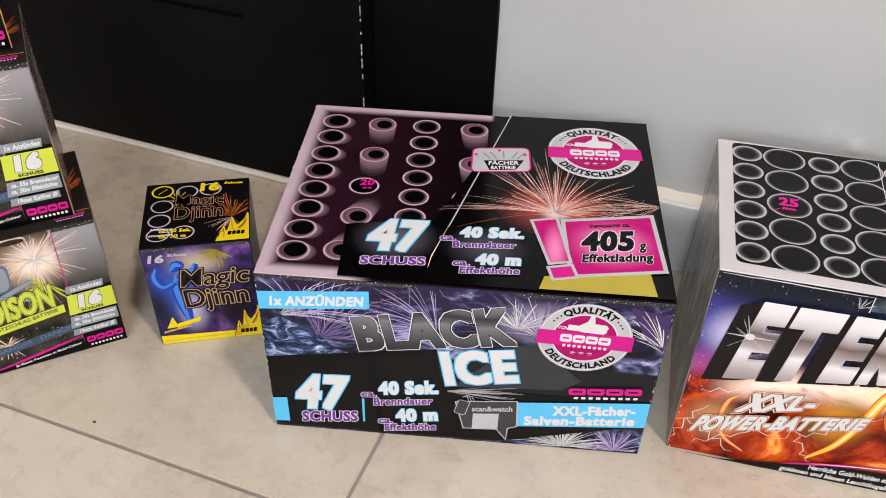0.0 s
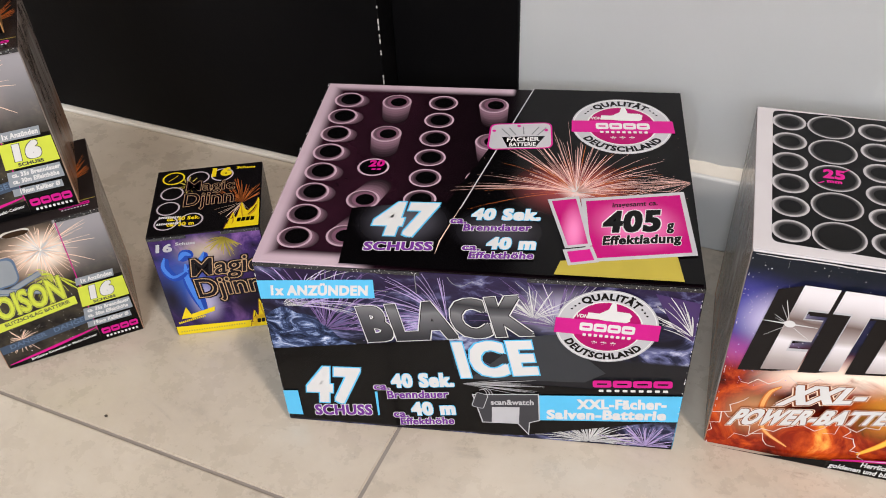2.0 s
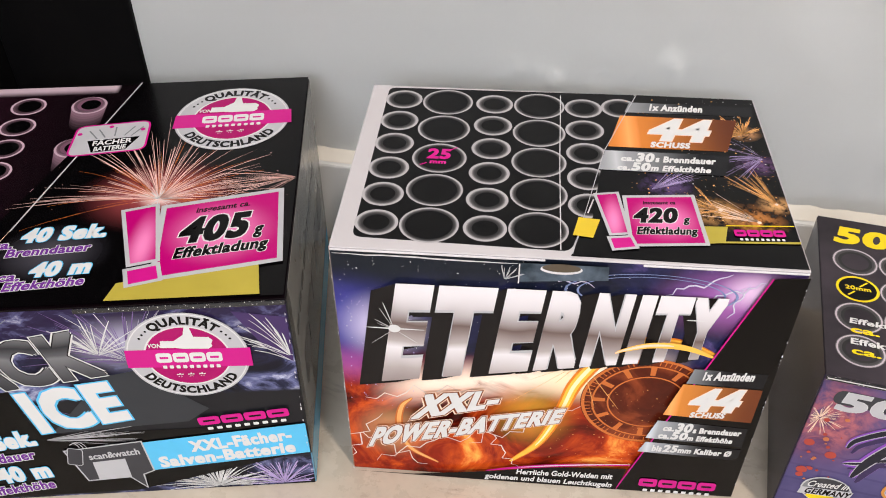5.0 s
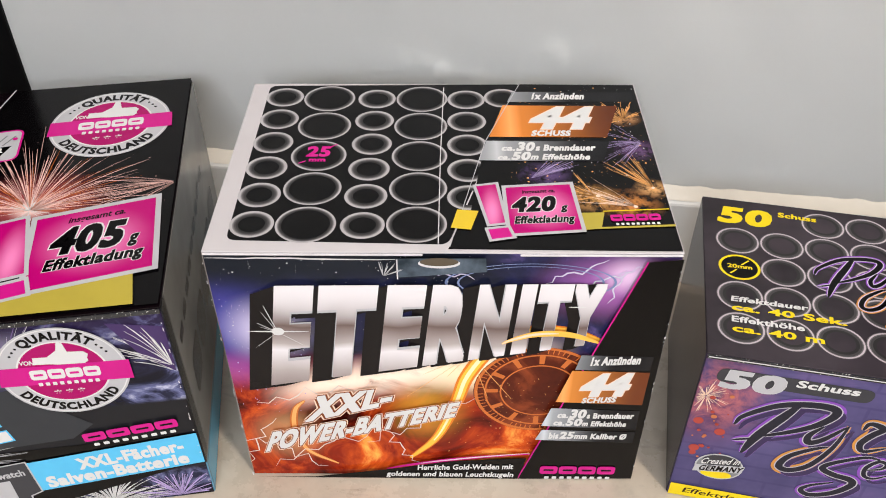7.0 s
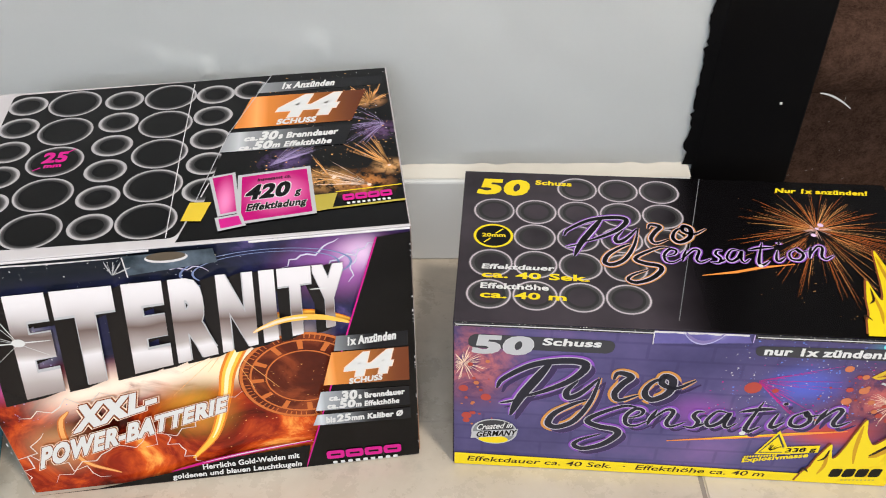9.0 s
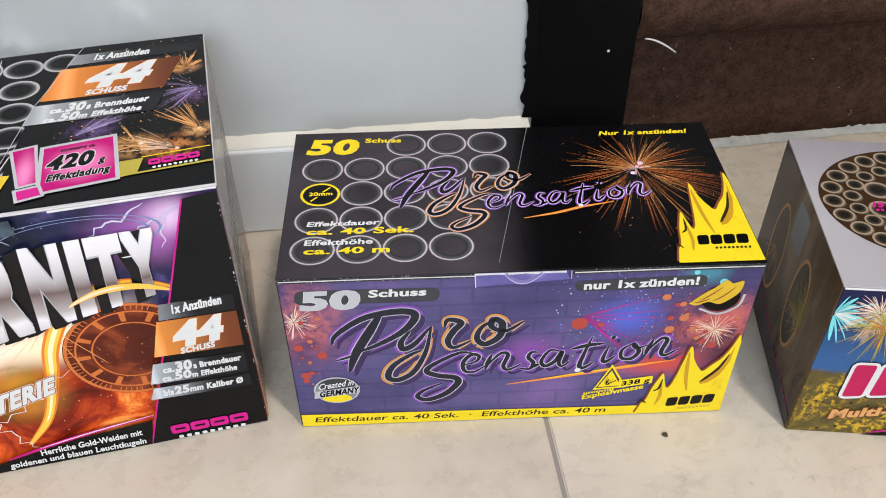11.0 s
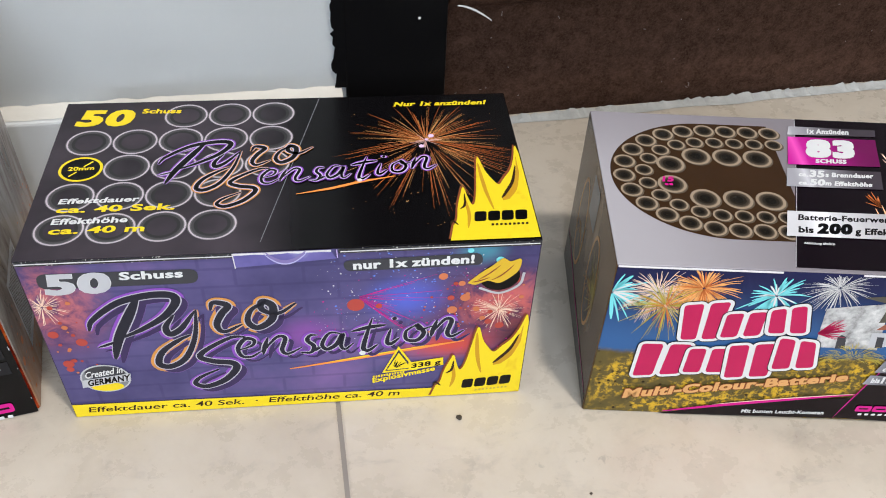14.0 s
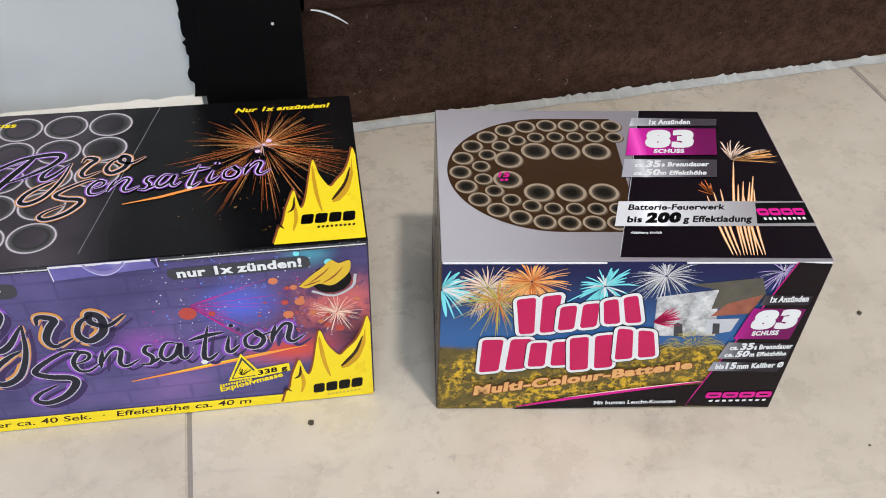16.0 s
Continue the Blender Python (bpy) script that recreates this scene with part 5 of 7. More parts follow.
for body, a, b, c in (("ca.", (178.6, 59.3), (184.9, 59.3), (179.0, 64.6)), ("30", (185.3, 59.0), (194.3, 59.0), (186.3, 67.0)), ("s Brenndauer", (195.2, 59.0), (221.5, 58.9), (195.3, 64.0)),
                      ("ca.", (176.9, 52.8), (183.3, 52.5), (177.4, 57.8)), ("50", (183.7, 52.5), (192.8, 52.2), (184.6, 59.3)), ("m Effekth\u00f6he", (193.2, 52.2), (218.0, 51.7), (193.6, 56.9)),
                      ("bis", (175.2, 40.4), (180.7, 40.4), (175.6, 46.3)), ("25", (181.2, 40.4), (189.3, 40.5), (182.0, 47.1)), ("mm Kaliber \u00d8", (189.8, 40.5), (219.6, 40.0), (190.2, 45.7))):
    words(R, body, a, b, c, [(0.052, WHITE)])
maker_mark(R, (172.1, 1.2), (217.8, 0.8), 13.0)
words(R, "Herrliche Gold-Weiden mit", (99.6, 9.5), (156.5, 10.8), (100.0, 14.7), [(0.03, WHITE)])
words(R, "goldenen und blauen Leuchtkugeln", (80.8, 3.3), (156.9, 2.7), (81.4, 8.2), [(0.03, WHITE)])
# tuck tab with thumb notch
poly(R, "tab", [(92.8, 179.0), (134.9, 179.3), (135.6, 170.6), (92.6, 166.8)], art("tab_print", lambda k: k.ramp(k.noise(60, 5), [(0.35, (0.015, 0.025, 0.035)), (0.65, (0.10, 0.13, 0.17)), (0.8, (0.4, 0.42, 0.5))])), "worn tuck tab of the lid")
oval(R, "thumb_notch", ((112.8, 176.6)[0], (112.8, 176.6)[1] - 0.5), 10, 3.2, PALE_EDGE)
oval(R, "thumb_notch", ((112.8, 177.4)[0], (112.8, 177.4)[1] - 0.5), 9.2, 2.6, TAUPEDARK, "open thumb notch showing raw card")
stroke(R, "tab", [(92.8, 178.5), (92.8, 165.7)], 0.6, PALE_EDGE, taper=False)
lightning(R, "worn_edge", (2.0, 179.0), (92.1, 178.5), 0.9, PALE_EDGE, 71, 0.006)
sparks(R, "worn_edge", (86.0, 167.8), 12, 20, 110, 3, 14, 0.6, SILVER, 72)
chips(R, 0.8, 4, 175, 20, 74)
chips(R, 228.0, 4, 175, 18, 75)
S = F["right"]
specks(S, "side_print", 2, 150, 4, 60, 90, 2.2, EMBER, 73)
poly(S, "side_print", [(30, 20), (70, 20), (70, 70), (30, 70)], SILVER, "pale barcode panel")
bars(S, "side_print", (32, 24), (68, 24), 42, 14, DARK, 0.5, lean=0)
bars(S, "side_print", (20, 95), (130, 100), 26, 8, SILVER, 0.35)

# ---- carton with 50 shots ----
def ps_front(k):
    x, y, z = k.split()
    c = k.ramp(k.noise(11, 5, 0.6), [(0.30, (0.036, 0.034, 0.100)), (0.55, (0.092, 0.076, 0.195)), (0.75, (0.18, 0.11, 0.28))])
    brick = k.nt.nodes.new("ShaderNodeTexBrick")
    k.put(brick.inputs["Vector"], k.at(rot=(math.radians(90), 0, 0)))
    brick.inputs["Scale"].default_value = 1.0
    brick.inputs["Brick Width"].default_value, brick.inputs["Row Height"].default_value = 0.034, 0.0125
    brick.inputs["Mortar Size"].default_value, brick.inputs["Mortar Smooth"].default_value = 0.0012, 0.6
    c = k.mix(k.math("MULTIPLY", brick.outputs["Fac"], 0.22), c, (0.025, 0.02, 0.075))
    mottle = k.band(k.noise(70, 6, 0.72, None, 0.6), 0.36, 0.62)
    c = k.mix(k.math("MULTIPLY", k.glow((0.012, 0, 0.085), (0.034, 1, 0.05)), 0.6), c, (0.15, 0.035, 0.07))
    c = k.mix(k.math("MULTIPLY", k.math("MULTIPLY", k.glow((0.010, 0, 0.092), (0.034, 1, 0.04)), mottle), 0.9), c, (0.58, 0.17, 0.16))
    c = k.mix(k.math("MULTIPLY", k.glow((0.235, 0, 0.070), (0.062, 1, 0.050)), 0.75), c, (0.10, 0.020, 0.035))
    c = k.mix(k.math("MULTIPLY", k.math("MULTIPLY", k.glow((0.240, 0, 0.078), (0.040, 1, 0.034)), mottle), 0.95), c, (0.60, 0.14, 0.12))
    c = k.mix(k.math("MULTIPLY", k.glow((0.188, 0, 0.085), (0.030, 1, 0.022)), 0.8), c, (0.09, 0.13, 0.62))
    c = k.mix(k.math("MULTIPLY", k.glow((0.212, 0, 0.046), (0.040, 1, 0.016)), 0.85), c, (0.60, 0.07, 0.03))
    c = k.mix(k.math("MULTIPLY", k.glow((0.135, 0, 0.060), (0.025, 1, 0.02)), 0.6), c, (0.30, 0.08, 0.40))
    c = k.mix(k.math("MULTIPLY", k.glow((0.226, 0, 0.118), (0.018, 1, 0.014)), 0.6), c, (0.08, 0.35, 0.42))
    return k.mix(k.math("MULTIPLY", k.glow((0.250, 0, 0.050), (0.02, 1, 0.03)), 0.8), c, (0.05, 0.012, 0.012))


def ps_top(k):
    x, y, z = k.split()
    # grey haze on the left half paints the wall's reflection into the lid colour
    c = k.mix(k.math("MULTIPLY", k.noise(22, 3), k.band(x, 0.14, 0.10)), (0.003, 0.0026, 0.003), (0.070, 0.056, 0.069))
    return c


def dark_side(k):
    return k.ramp(k.noise(16, 5), [(0.35, (0.012, 0.010, 0.016)), (0.7, (0.05, 0.04, 0.075))])


ps, F = carton("firework_box", "long low purple and black firework box with yellow strip", box_at(0.5316, -0.3082, -0.0693),
               (0.256, 0.1311, 0.1236), "row of firework boxes", art("dark_lid_wall_sheen", ps_top), art("purple_wall_print", ps_front), art("dark_side_print", dark_side), art("dark_side_print_b", dark_side),
               tab=(0.405, 0.600), lip=FOIL)
T, R = F["top"], F["front"]
DULLRED = ink("dull_red_ink", (0.38, 0.06, 0.045))
DULLORANGE = ink("dull_orange_ink", (0.50, 0.16, 0.07))
HAZE = ink("haze_ink", (0.47, 0.41, 0.455))
PS_ROWS = ((115.5, 44.0, 4), (92.0, 18.8, 5), (68.8, 42.5, 4), (45.2, 18.0, 5), (20.4, 17.4, 5))
spots = [(u0 + 24.75 * i, v, 12.4) for v, u0, count in PS_ROWS for i in range(count)]
spots = [(u, v, r) for u, v, r in spots if u + 8 < 146 - (131 - v) * 0.25 and (u, v) != (44.0, 115.5)]
soft_rings(T, "tube_print", spots, list(zip((1.0, 0.965, 0.895, 0.845, 0.74, 0.60), [TUBEGREYS[2], HAZE] + TUBEGREYS[2:])), 0.94, label="grey tube rims")
stroke(T, "diagonal_print", [(144.8, 131.0), (116.0, 6.0)], 0.35, GREY, taper=False)
rings(T, "caliber_mark", [(*(18.8, 68.6), 11.4)], 0.87, YELLOW, 0.92, label="yellow caliber ring")
oval(T, "caliber_mark", (18.8, 68.6), 9.9, 9.1, BLACK)
words(T, "20mm", (12.3, 67.4), (25.8, 67.7), (12.2, 70.7), [(0.03, YELLOW)])
stroke(T, "caliber_mark", [(20.0, 70.6), (24.2, 75.0)], 0.9, YELLOW, taper=False)
stroke(T, "caliber_mark", [(13.6, 62.6), (17.2, 66.3)], 0.9, YELLOW, taper=False)
words(T, "50", (7.5, 107.5), (38.3, 106.8), (10.5, 123.5), [(0.05, YELLOW)])
words(T, "Schuss", (43.3, 118.8), (65.4, 118.1), (43.7, 123.4), [(0.035, YELLOW)])
words(T, "Effektdauer", (12.9, 40.0), (52.8, 40.3), (13.6, 44.1), [(0.03, WHITE)])
words(T, "ca. 40 Sek.", (13.1, 33.0), (71.7, 32.7), (13.4, 38.1), [(0.03, YELLOW)])
words(T, "Effekth\u00f6he", (12.7, 24.3), (49.5, 24.3), (13.0, 28.7), [(0.03, WHITE)])
words(T, "ca. 40 m", (12.7, 17.1), (58.7, 17.0), (13.0, 22.2), [(0.03, YELLOW)])
words(T, "Nur 1x anz\u00fcnden!", (188.3, 119.1), (243.0, 119.0), (189.6, 123.7), [(0.045, YELLOW)])
B1 = (204.5, 84.5)
sparks(T, "burst_print", B1, 90, -20, 200, 8, 46, 0.26, EMBER, 81, 0.10, label="orange firework trails")
sparks(T, "burst_print", B1, 50, -10, 190, 8, 42, 0.24, FLARE, 82, 0.08)
sparks(T, "burst_print", B1, 56, 190, 350, 16, 66, 0.26, EMBER, 83, 0.0, start=0.3)
sparks(T, "burst_print", B1, 40, 200, 340, 20, 62, 0.22, FLARE, 78, 0.0, start=0.4)
sparks(T, "burst_print", B1, 24, 0, 360, 2, 10, 0.4, BLUSH, 84)
specks(T, "burst_print", 160, 246, 10, 120, 110, 0.28, FLARE, 79)
discs(T, "burst_print", [(207.8, 88.9, 1.7), (201.6, 79.5, 1.5), (205.0, 85.5, 1.1)], ink("pale_violet_ink", (0.72, 0.52, 0.74)), n=12)
stroke(T, "swoosh_print", [(132.8, 41.3), (151.2, 45.0), (166.3, 49.7), (185.4, 53.6)], 2.0, ORANGE, "orange light streak")
flame(T, (255.4, 0.8), 0.86, 1.12)
bars(T, "maker_mark", (222.9, 14.3), (251.3, 14.5), 7.6, 4, BLACK, 0.12)
bars(T, "maker_mark", (231.2, 10.6), (251.2, 10.6), 1.7, 9, DEEPBROWN, 0.4)

# front
sparks(R, "burst_print", (5.4, 91.1), 60, 0, 360, 3, 15, 0.4, PEACH, 85, 0.1, label="pink firework trails")
sparks(R, "burst_print", (238.1, 73.0), 80, 0, 360, 3, 17, 0.35, PEACH, 86, 0.1)
sparks(R, "burst_print", (162.4, 87.7), 26, -50, 20, 14, 50, 0.35, MAGENTA, 87, 0.0)
specks(R, "burst_print", 150, 225, 62, 120, 200, 0.50, SKY, 88)
specks(R, "burst_print", 140, 235, 55, 118, 180, 0.35, WHITE, 89)
specks(R, "burst_print", 135, 250, 40, 110, 120, 0.45, MAGENTA, 90)
discs(R, "bokeh_print", [(*(161.3, 82.0), 4.6), (*(5.5, 70.3), 2.7), (*(18.1, 63.4), 2.9), (*(7.4, 46.6), 2.9), (*(239.1, 60.3), 2.5), (*(7.3, 42.1), 2.0), (*(173.4, 80.4), 1.8)], DULLRED, n=24, label="soft red light spot")
discs(R, "bokeh_print", [(*(212.4, 74.6), 2.8), (*(219.1, 83.7), 2.7), (*(225.6, 74.5), 1.9), (*(206.9, 100.3), 2.4)], DULLORANGE, n=24)
discs(R, "bokeh_print", [(*(235.8, 110.6), 2.2), (*(220.2, 118.0), 1.6)], AQUA, n=20)
poly(R, "pill_print", rounded((7.3, 103.9), (84.0, 103.6), (8.2, 114.4), 5, (84.9, 113.6)), DARK, "dark rounded bar")
words(R, "50", (9.7, 99.5), (41.1, 99.6), (11.9, 113.8), [(0.052, WHITE), (0.045, SILVER)])
words(R, "Schuss", (46.6, 108.0), (77.2, 108.2), (47.2, 113.5), [(0.035, WHITE)])
poly(R, "pill_print", rounded((156.9, 107.1), (227.1, 107.7), (155.6, 114.7), 4, (226.0, 116.3)), DARK, "dark rounded bar")
words(R, "nur 1x z\u00fcnden!", (160.9, 108.2), (222.4, 109.1), (160.8, 114.2), [(0.04, WHITE)])
stroke(R, "swoosh_print", [(123.1, 32.6), (160.1, 38.7), (195.7, 45.0), (220.3, 49.1)], 2.6, ORANGE, "orange light streak")
stroke(R, "swoosh_print", [(144.1, 36.5), (166.0, 40.5), (199.6, 46.6)], 1.0, YELLOW)


def small_letters(at):
    """Cursive small letters along a rising line; at(letter x, baseline y, dx, dy) gives a place."""
    shapes = {
        "e": [[(-30, -38), (18, -58), (28, -84), (0, -90), (-30, -50), (-24, -10), (10, -6), (52, -36)]],
        "n": [[(-30, -84), (-44, -40), (-52, -4)], [(-50, -20), (-6, -84), (18, -80), (4, -24), (20, -6), (62, -36)]],
        "s": [[(44, -88), (14, -86), (2, -62), (24, -36), (8, -6), (-34, -8)], [(8, -10), (50, -30)]],
        "a": [[(32, -78), (-14, -82), (-46, -32), (-30, -6), (8, -30), (34, -76), (24, -22), (40, -6), (72, -34)]],
        "t": [[(34, -152), (2, -62), (-10, -12), (10, -2), (52, -32)], [(-56, -92), (20, -112), (92, -122)]],
        "i": [[(4, -76), (-14, -16), (0, -2), (38, -32)], [(18, -112), (22, -128)]],
        "o": [[(12, -80), (-30, -50), (-30, -10), (10, -6), (36, -42), (10, -80), (22, -56), (72, -72)]],
    }
    out = []
    for ch, x, base, fat, wide in (("e", -225, 442, 3.4, 1.25), ("n", -84, 431, 3.4, 1.5), ("s", 34, 427, 3.4, 1.1), ("a", 150, 413, 3.6, 1.15), ("t", 285, 418, 3.8, 1.05), ("i", 395, 388, 3.6, 1.1), ("o", 500, 376, 3.6, 1.15), ("n", 640, 360, 3.6, 1.3)):
        for sh in shapes[ch]:
            out.append((fat, [at(x + dx * wide, base + dy) for dx, dy in sh]))
    return out


O0, OX, OY = (130.3, 42.9), (205.4, 38.7), (128.9, 95.7)
letters_at = affine([(0, 440), (600, 440), (0, 140)], [O0, OX, OY])
TITLE = [
    (7.5, [(53.0, 96.9), (46.6, 83.9), (37.1, 64.6), (32.4, 49.0)]),
    (6.5, [(24.0, 72.2), (27.4, 80.3), (42.0, 92.1), (57.6, 96.6), (68.9, 96.1), (70.5, 90.7), (63.4, 80.8), (50.6, 71.7), (38.2, 65.4)]),
    (2.4, [(25.4, 59.0), (31.0, 61.0), (37.6, 63.8)]),
    (5.4, [(68.0, 81.6), (62.6, 72.6), (63.9, 66.7), (70.3, 71.0), (78.9, 83.8)]),
    (5.4, [(79.6, 84.5), (76.2, 64.2), (69.0, 47.3), (60.0, 40.5), (54.2, 43.1), (57.2, 52.5), (66.7, 61.2), (74.2, 65.5)]),
    (5.4, [(86.8, 83.4), (88.1, 88.5), (91.4, 89.0), (95.9, 86.2), (91.9, 80.2), (88.6, 72.0), (91.8, 66.5), (101.7, 71.8)]),
    (5.8, [(115.6, 88.6), (107.4, 82.4), (104.8, 73.5), (109.4, 68.4), (117.2, 74.4), (118.4, 84.8), (113.5, 88.3), (113.0, 82.1), (120.8, 78.8), (130.5, 86.0)]),
    (5.6, [(102.1, 61.6), (94.3, 61.6), (80.4, 52.8), (76.4, 46.9), (83.2, 42.8), (92.7, 40.6), (94.2, 35.5), (86.9, 26.3), (76.3, 21.4), (70.6, 24.5), (74.0, 29.8), (85.0, 36.0)]),
] + small_letters(lambda x, y: letters_at((x, y)))
TITLE = [(w * 0.74, pts) for w, pts in TITLE]
GLOWV = ink("violet_glow_ink", (0.22, 0.07, 0.42))
GLOWO = ink("amber_glow_ink", (0.55, 0.25, 0.06))
NIGHT = ink("ink_blue_black", (0.018, 0.018, 0.028))
script(R, [s for i, s in enumerate(TITLE) if i in (4, 5, 6)], [(4.6, GLOWO)])
script(R, [s for i, s in enumerate(TITLE) if i not in (4, 5, 6)], [(4.4, GLOWV)])
shadow_title = [(w, [(u + 3.2, v - 3.4) for u, v in pts]) for w, pts in TITLE]
script(R, shadow_title, [(0.4, ink("mid_violet_ink", (0.16, 0.09, 0.28))), (-0.2, ink("dim_violet_ink", (0.042, 0.028, 0.085)))])
script(R, TITLE, [(1.3, ink("pale_edge_ink", (0.42, 0.40, 0.46))), (0.0, NIGHT)], label="dark brush lettering with pale edge")
to_top = affine([(24.0, 72.2), (219.9, 63.1), (70.5, 23.1)], [(59.0, 70.0), (209.1, 65.9), (92.5, 34.4)])
TOP_TITLE = [(w * 0.66, [to_top(p) for p in pts]) for w, pts in TITLE]
script(T, [s for i, s in enumerate(TOP_TITLE) if i in (4, 5, 6, 7)], [(2.6, GLOWO)])
script(T, [s for i, s in enumerate(TOP_TITLE) if i not in (4, 5, 6, 7)], [(2.6, GLOWV)])
script(T, TOP_TITLE, [(1.0, ink("pale_lilac_ink", (0.58, 0.50, 0.66))), (0.0, BLACK)], label="black brush lettering with lilac edge")
discs(R, "glint_print", [(*(163.8, 43.1), 1.8)], WHITE, n=14)
discs(T, "glint_print", [(*(166.2, 50.8), 1.4)], WHITE, n=14)
# round badge, weight sign, strip and flame
rng = random.Random(88)
for inkk in (DULLRED, DULLORANGE, DULLRED):
    discs(R, "bokeh_print", [(4 + 18 * rng.random(), 38 + 60 * rng.random(), 0.5 + 1.2 * rng.random() ** 2) for _ in range(7)], inkk, n=14)
    discs(R, "bokeh_print", [(196 + 54 * rng.random(), 56 + 40 * rng.random(), 0.5 + 1.5 * rng.random() ** 2) for _ in range(9)], inkk, n=14)
# plain gold emblem in a dark ring
oval(R, "emblem", (236.5, 98.5), 10.5, 9.8, BLACK, "dark round ground of the emblem")
EMBLEM = ink("old_gold_ink", (0.58, 0.38, 0.025))
poly(R, "emblem", smooth_path([(219.5, 95), (224, 93.5), (230, 96), (236, 94), (241, 97), (246, 103), (246.5, 111), (241, 109.5), (237, 112), (232, 107), (226, 102), (219.5, 95)], 4), EMBLEM, "plain gold emblem")
for p0, p1, p2 in (((225, 97), (231, 101), (236, 107)), ((232, 96.5), (238, 99), (243, 107)), ((222, 95.5), (226, 96), (231, 98.5))):
    stroke(R, "emblem", curve_pts(p0, p1, p2, 8), 0.9, BROWN)
stroke(R, "emblem", smooth_path([(226, 91), (237, 86.5), (247, 92), (249, 101)], 5), 1.5, SILVER, taper=False)
oval(R, "round_badge", (23.7, 33.4), 13.3, 11.6, SILVER, "silver round badge")
oval(R, "round_badge", (23.7, 33.4), 12.4, 10.7, GREY)
oval(R, "round_badge", (24.2, 38.0), 10.5, 5.8, DARK)
oval(R, "round_badge", ((23.4, 26.2)[0], (23.4, 26.2)[1]), 8.6, 3.6, YELLOW)
poly(R, "round_badge", lean_box((10.0, 26.3), (36.6, 30.5), (10.9, 32.6)), SILVER)
words(R, "GERMANY", (13.1, 27.4), (36.3, 30.8), (14.0, 32.7), [(0.04, BLACK)])
words(R, "Created in", (13.0, 34.0), (33.5, 37.8), (14.3, 39.5), [(0.015, WHITE)])
poly(R, "yellow_strip", [(0.7, 11.6), (207.5, 8.4), (255.6, 14), (255.6, 0.6), (0.6, 0.6)], YELLOW, "yellow strip along the foot of the box")
words(R, "Effektdauer ca. 40 Sek.  \u00b7  Effekth\u00f6he ca. 40 m", (8.2, 4.1), (184.2, 3.4), (9.2, 8.8), [(0.012, DEEPBROWN)])
poly(R, "warning_sign", [(174.4, 24.9), (194.6, 26.3), (183.8, 47.5)], YELLOW, "yellow warning triangle")
poly(R, "warning_sign", [(176.1, 26.4), (192.4, 27.7), (183.9, 44.7)], DARK)
poly(R, "warning_sign", [(177.2, 27.3), (190.6, 28.4), (184.0, 42.0)], YELLOW)
sparks(R, "warning_sign", (182.0, 28.9), 12, 20, 120, 3, 8, 0.8, BLACK, 95)
poly(R, "warning_sign", lean_box((189.6, 26.2), (209.3, 29.3), (189.3, 32.9)), YELLOW)
words(R, "338 g", (191.1, 27.8), (207.8, 30.3), (191.1, 31.9), [(0.035, BLACK)])
words(R, "Explosivmasse", (168.9, 16.4), (204.8, 24.7), (168.7, 20.7), [(0.035, YELLOW)])
bars(R, "small_print", (168.9, 21.0), (187.4, 24.1), 1.8, 12, YELLOW, 0.35)
flame(R, (255.4, 0.7), 1.0, 1.0)
bars(R, "maker_mark", (220.2, 6.9), (249.7, 9.2), 8.0, 4, BLACK, 0.12)
bars(R, "maker_mark", (228.3, 3.7), (248.3, 5.2), 1.6, 9, GOLD, 0.4)
# tuck tab with thumb notch, torn at its top
tab_top = [((102.8, 127.0)[0] + 5.3 * i, 122.6 + 0.9 * noise.noise(Vector((i * 0.9, 2, 0)))) for i in range(10)]
poly(R, "tab", [(103.3, 113.9), (152.9, 117.3)] + tab_top[::-1], art("tab_purple", lambda k: k.ramp(k.noise(40, 4), [(0.3, (0.07, 0.06, 0.20)), (0.6, (0.14, 0.12, 0.34)), (0.8, (0.35, 0.34, 0.55))])), "creased tuck tab of the lid")
stroke(R, "tab", [(u, v + 0.3) for u, v in tab_top], 1.6, PALE_EDGE, "torn white card edge", taper=False)
stroke(R, "thumb_notch", curve_pts((117.8, 122.8), (127.5, 107.5), (139.0, 122.8), 16), 1.0, ink("notch_rim_ink", (0.40, 0.38, 0.62)), "half round thumb notch")
stroke(R, "thumb_notch", curve_pts((118.8, 123.2), (127.8, 110.0), (138.0, 123.2), 16), 2.2, ink("notch_ink", (0.20, 0.16, 0.36)))
stroke(R, "tab", [(103.3, 113.4), (102.8, 126.5)], 0.5, PALE_EDGE, taper=False)
stroke(R, "tab", [(153.4, 117.7), (153.2, 126.2)], 0.5, LILAC, taper=False)
stroke(R, "worn_edge", [(1, 122.0), (60, 122.1), (103, 121.8)], 0.7, PALE_EDGE, taper=False)
stroke(R, "worn_edge", [(155, 121.9), (200, 122.1), (255, 121.9)], 0.7, PALE_EDGE, taper=False)

# ---- carton with 83 shots ----
def vg_top(k):
    x, y, z = k.split()
    # palest at the left, darker to the right and the back
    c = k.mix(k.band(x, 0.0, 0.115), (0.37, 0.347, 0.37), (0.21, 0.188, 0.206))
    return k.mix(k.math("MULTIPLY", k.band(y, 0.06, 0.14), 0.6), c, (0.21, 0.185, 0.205))


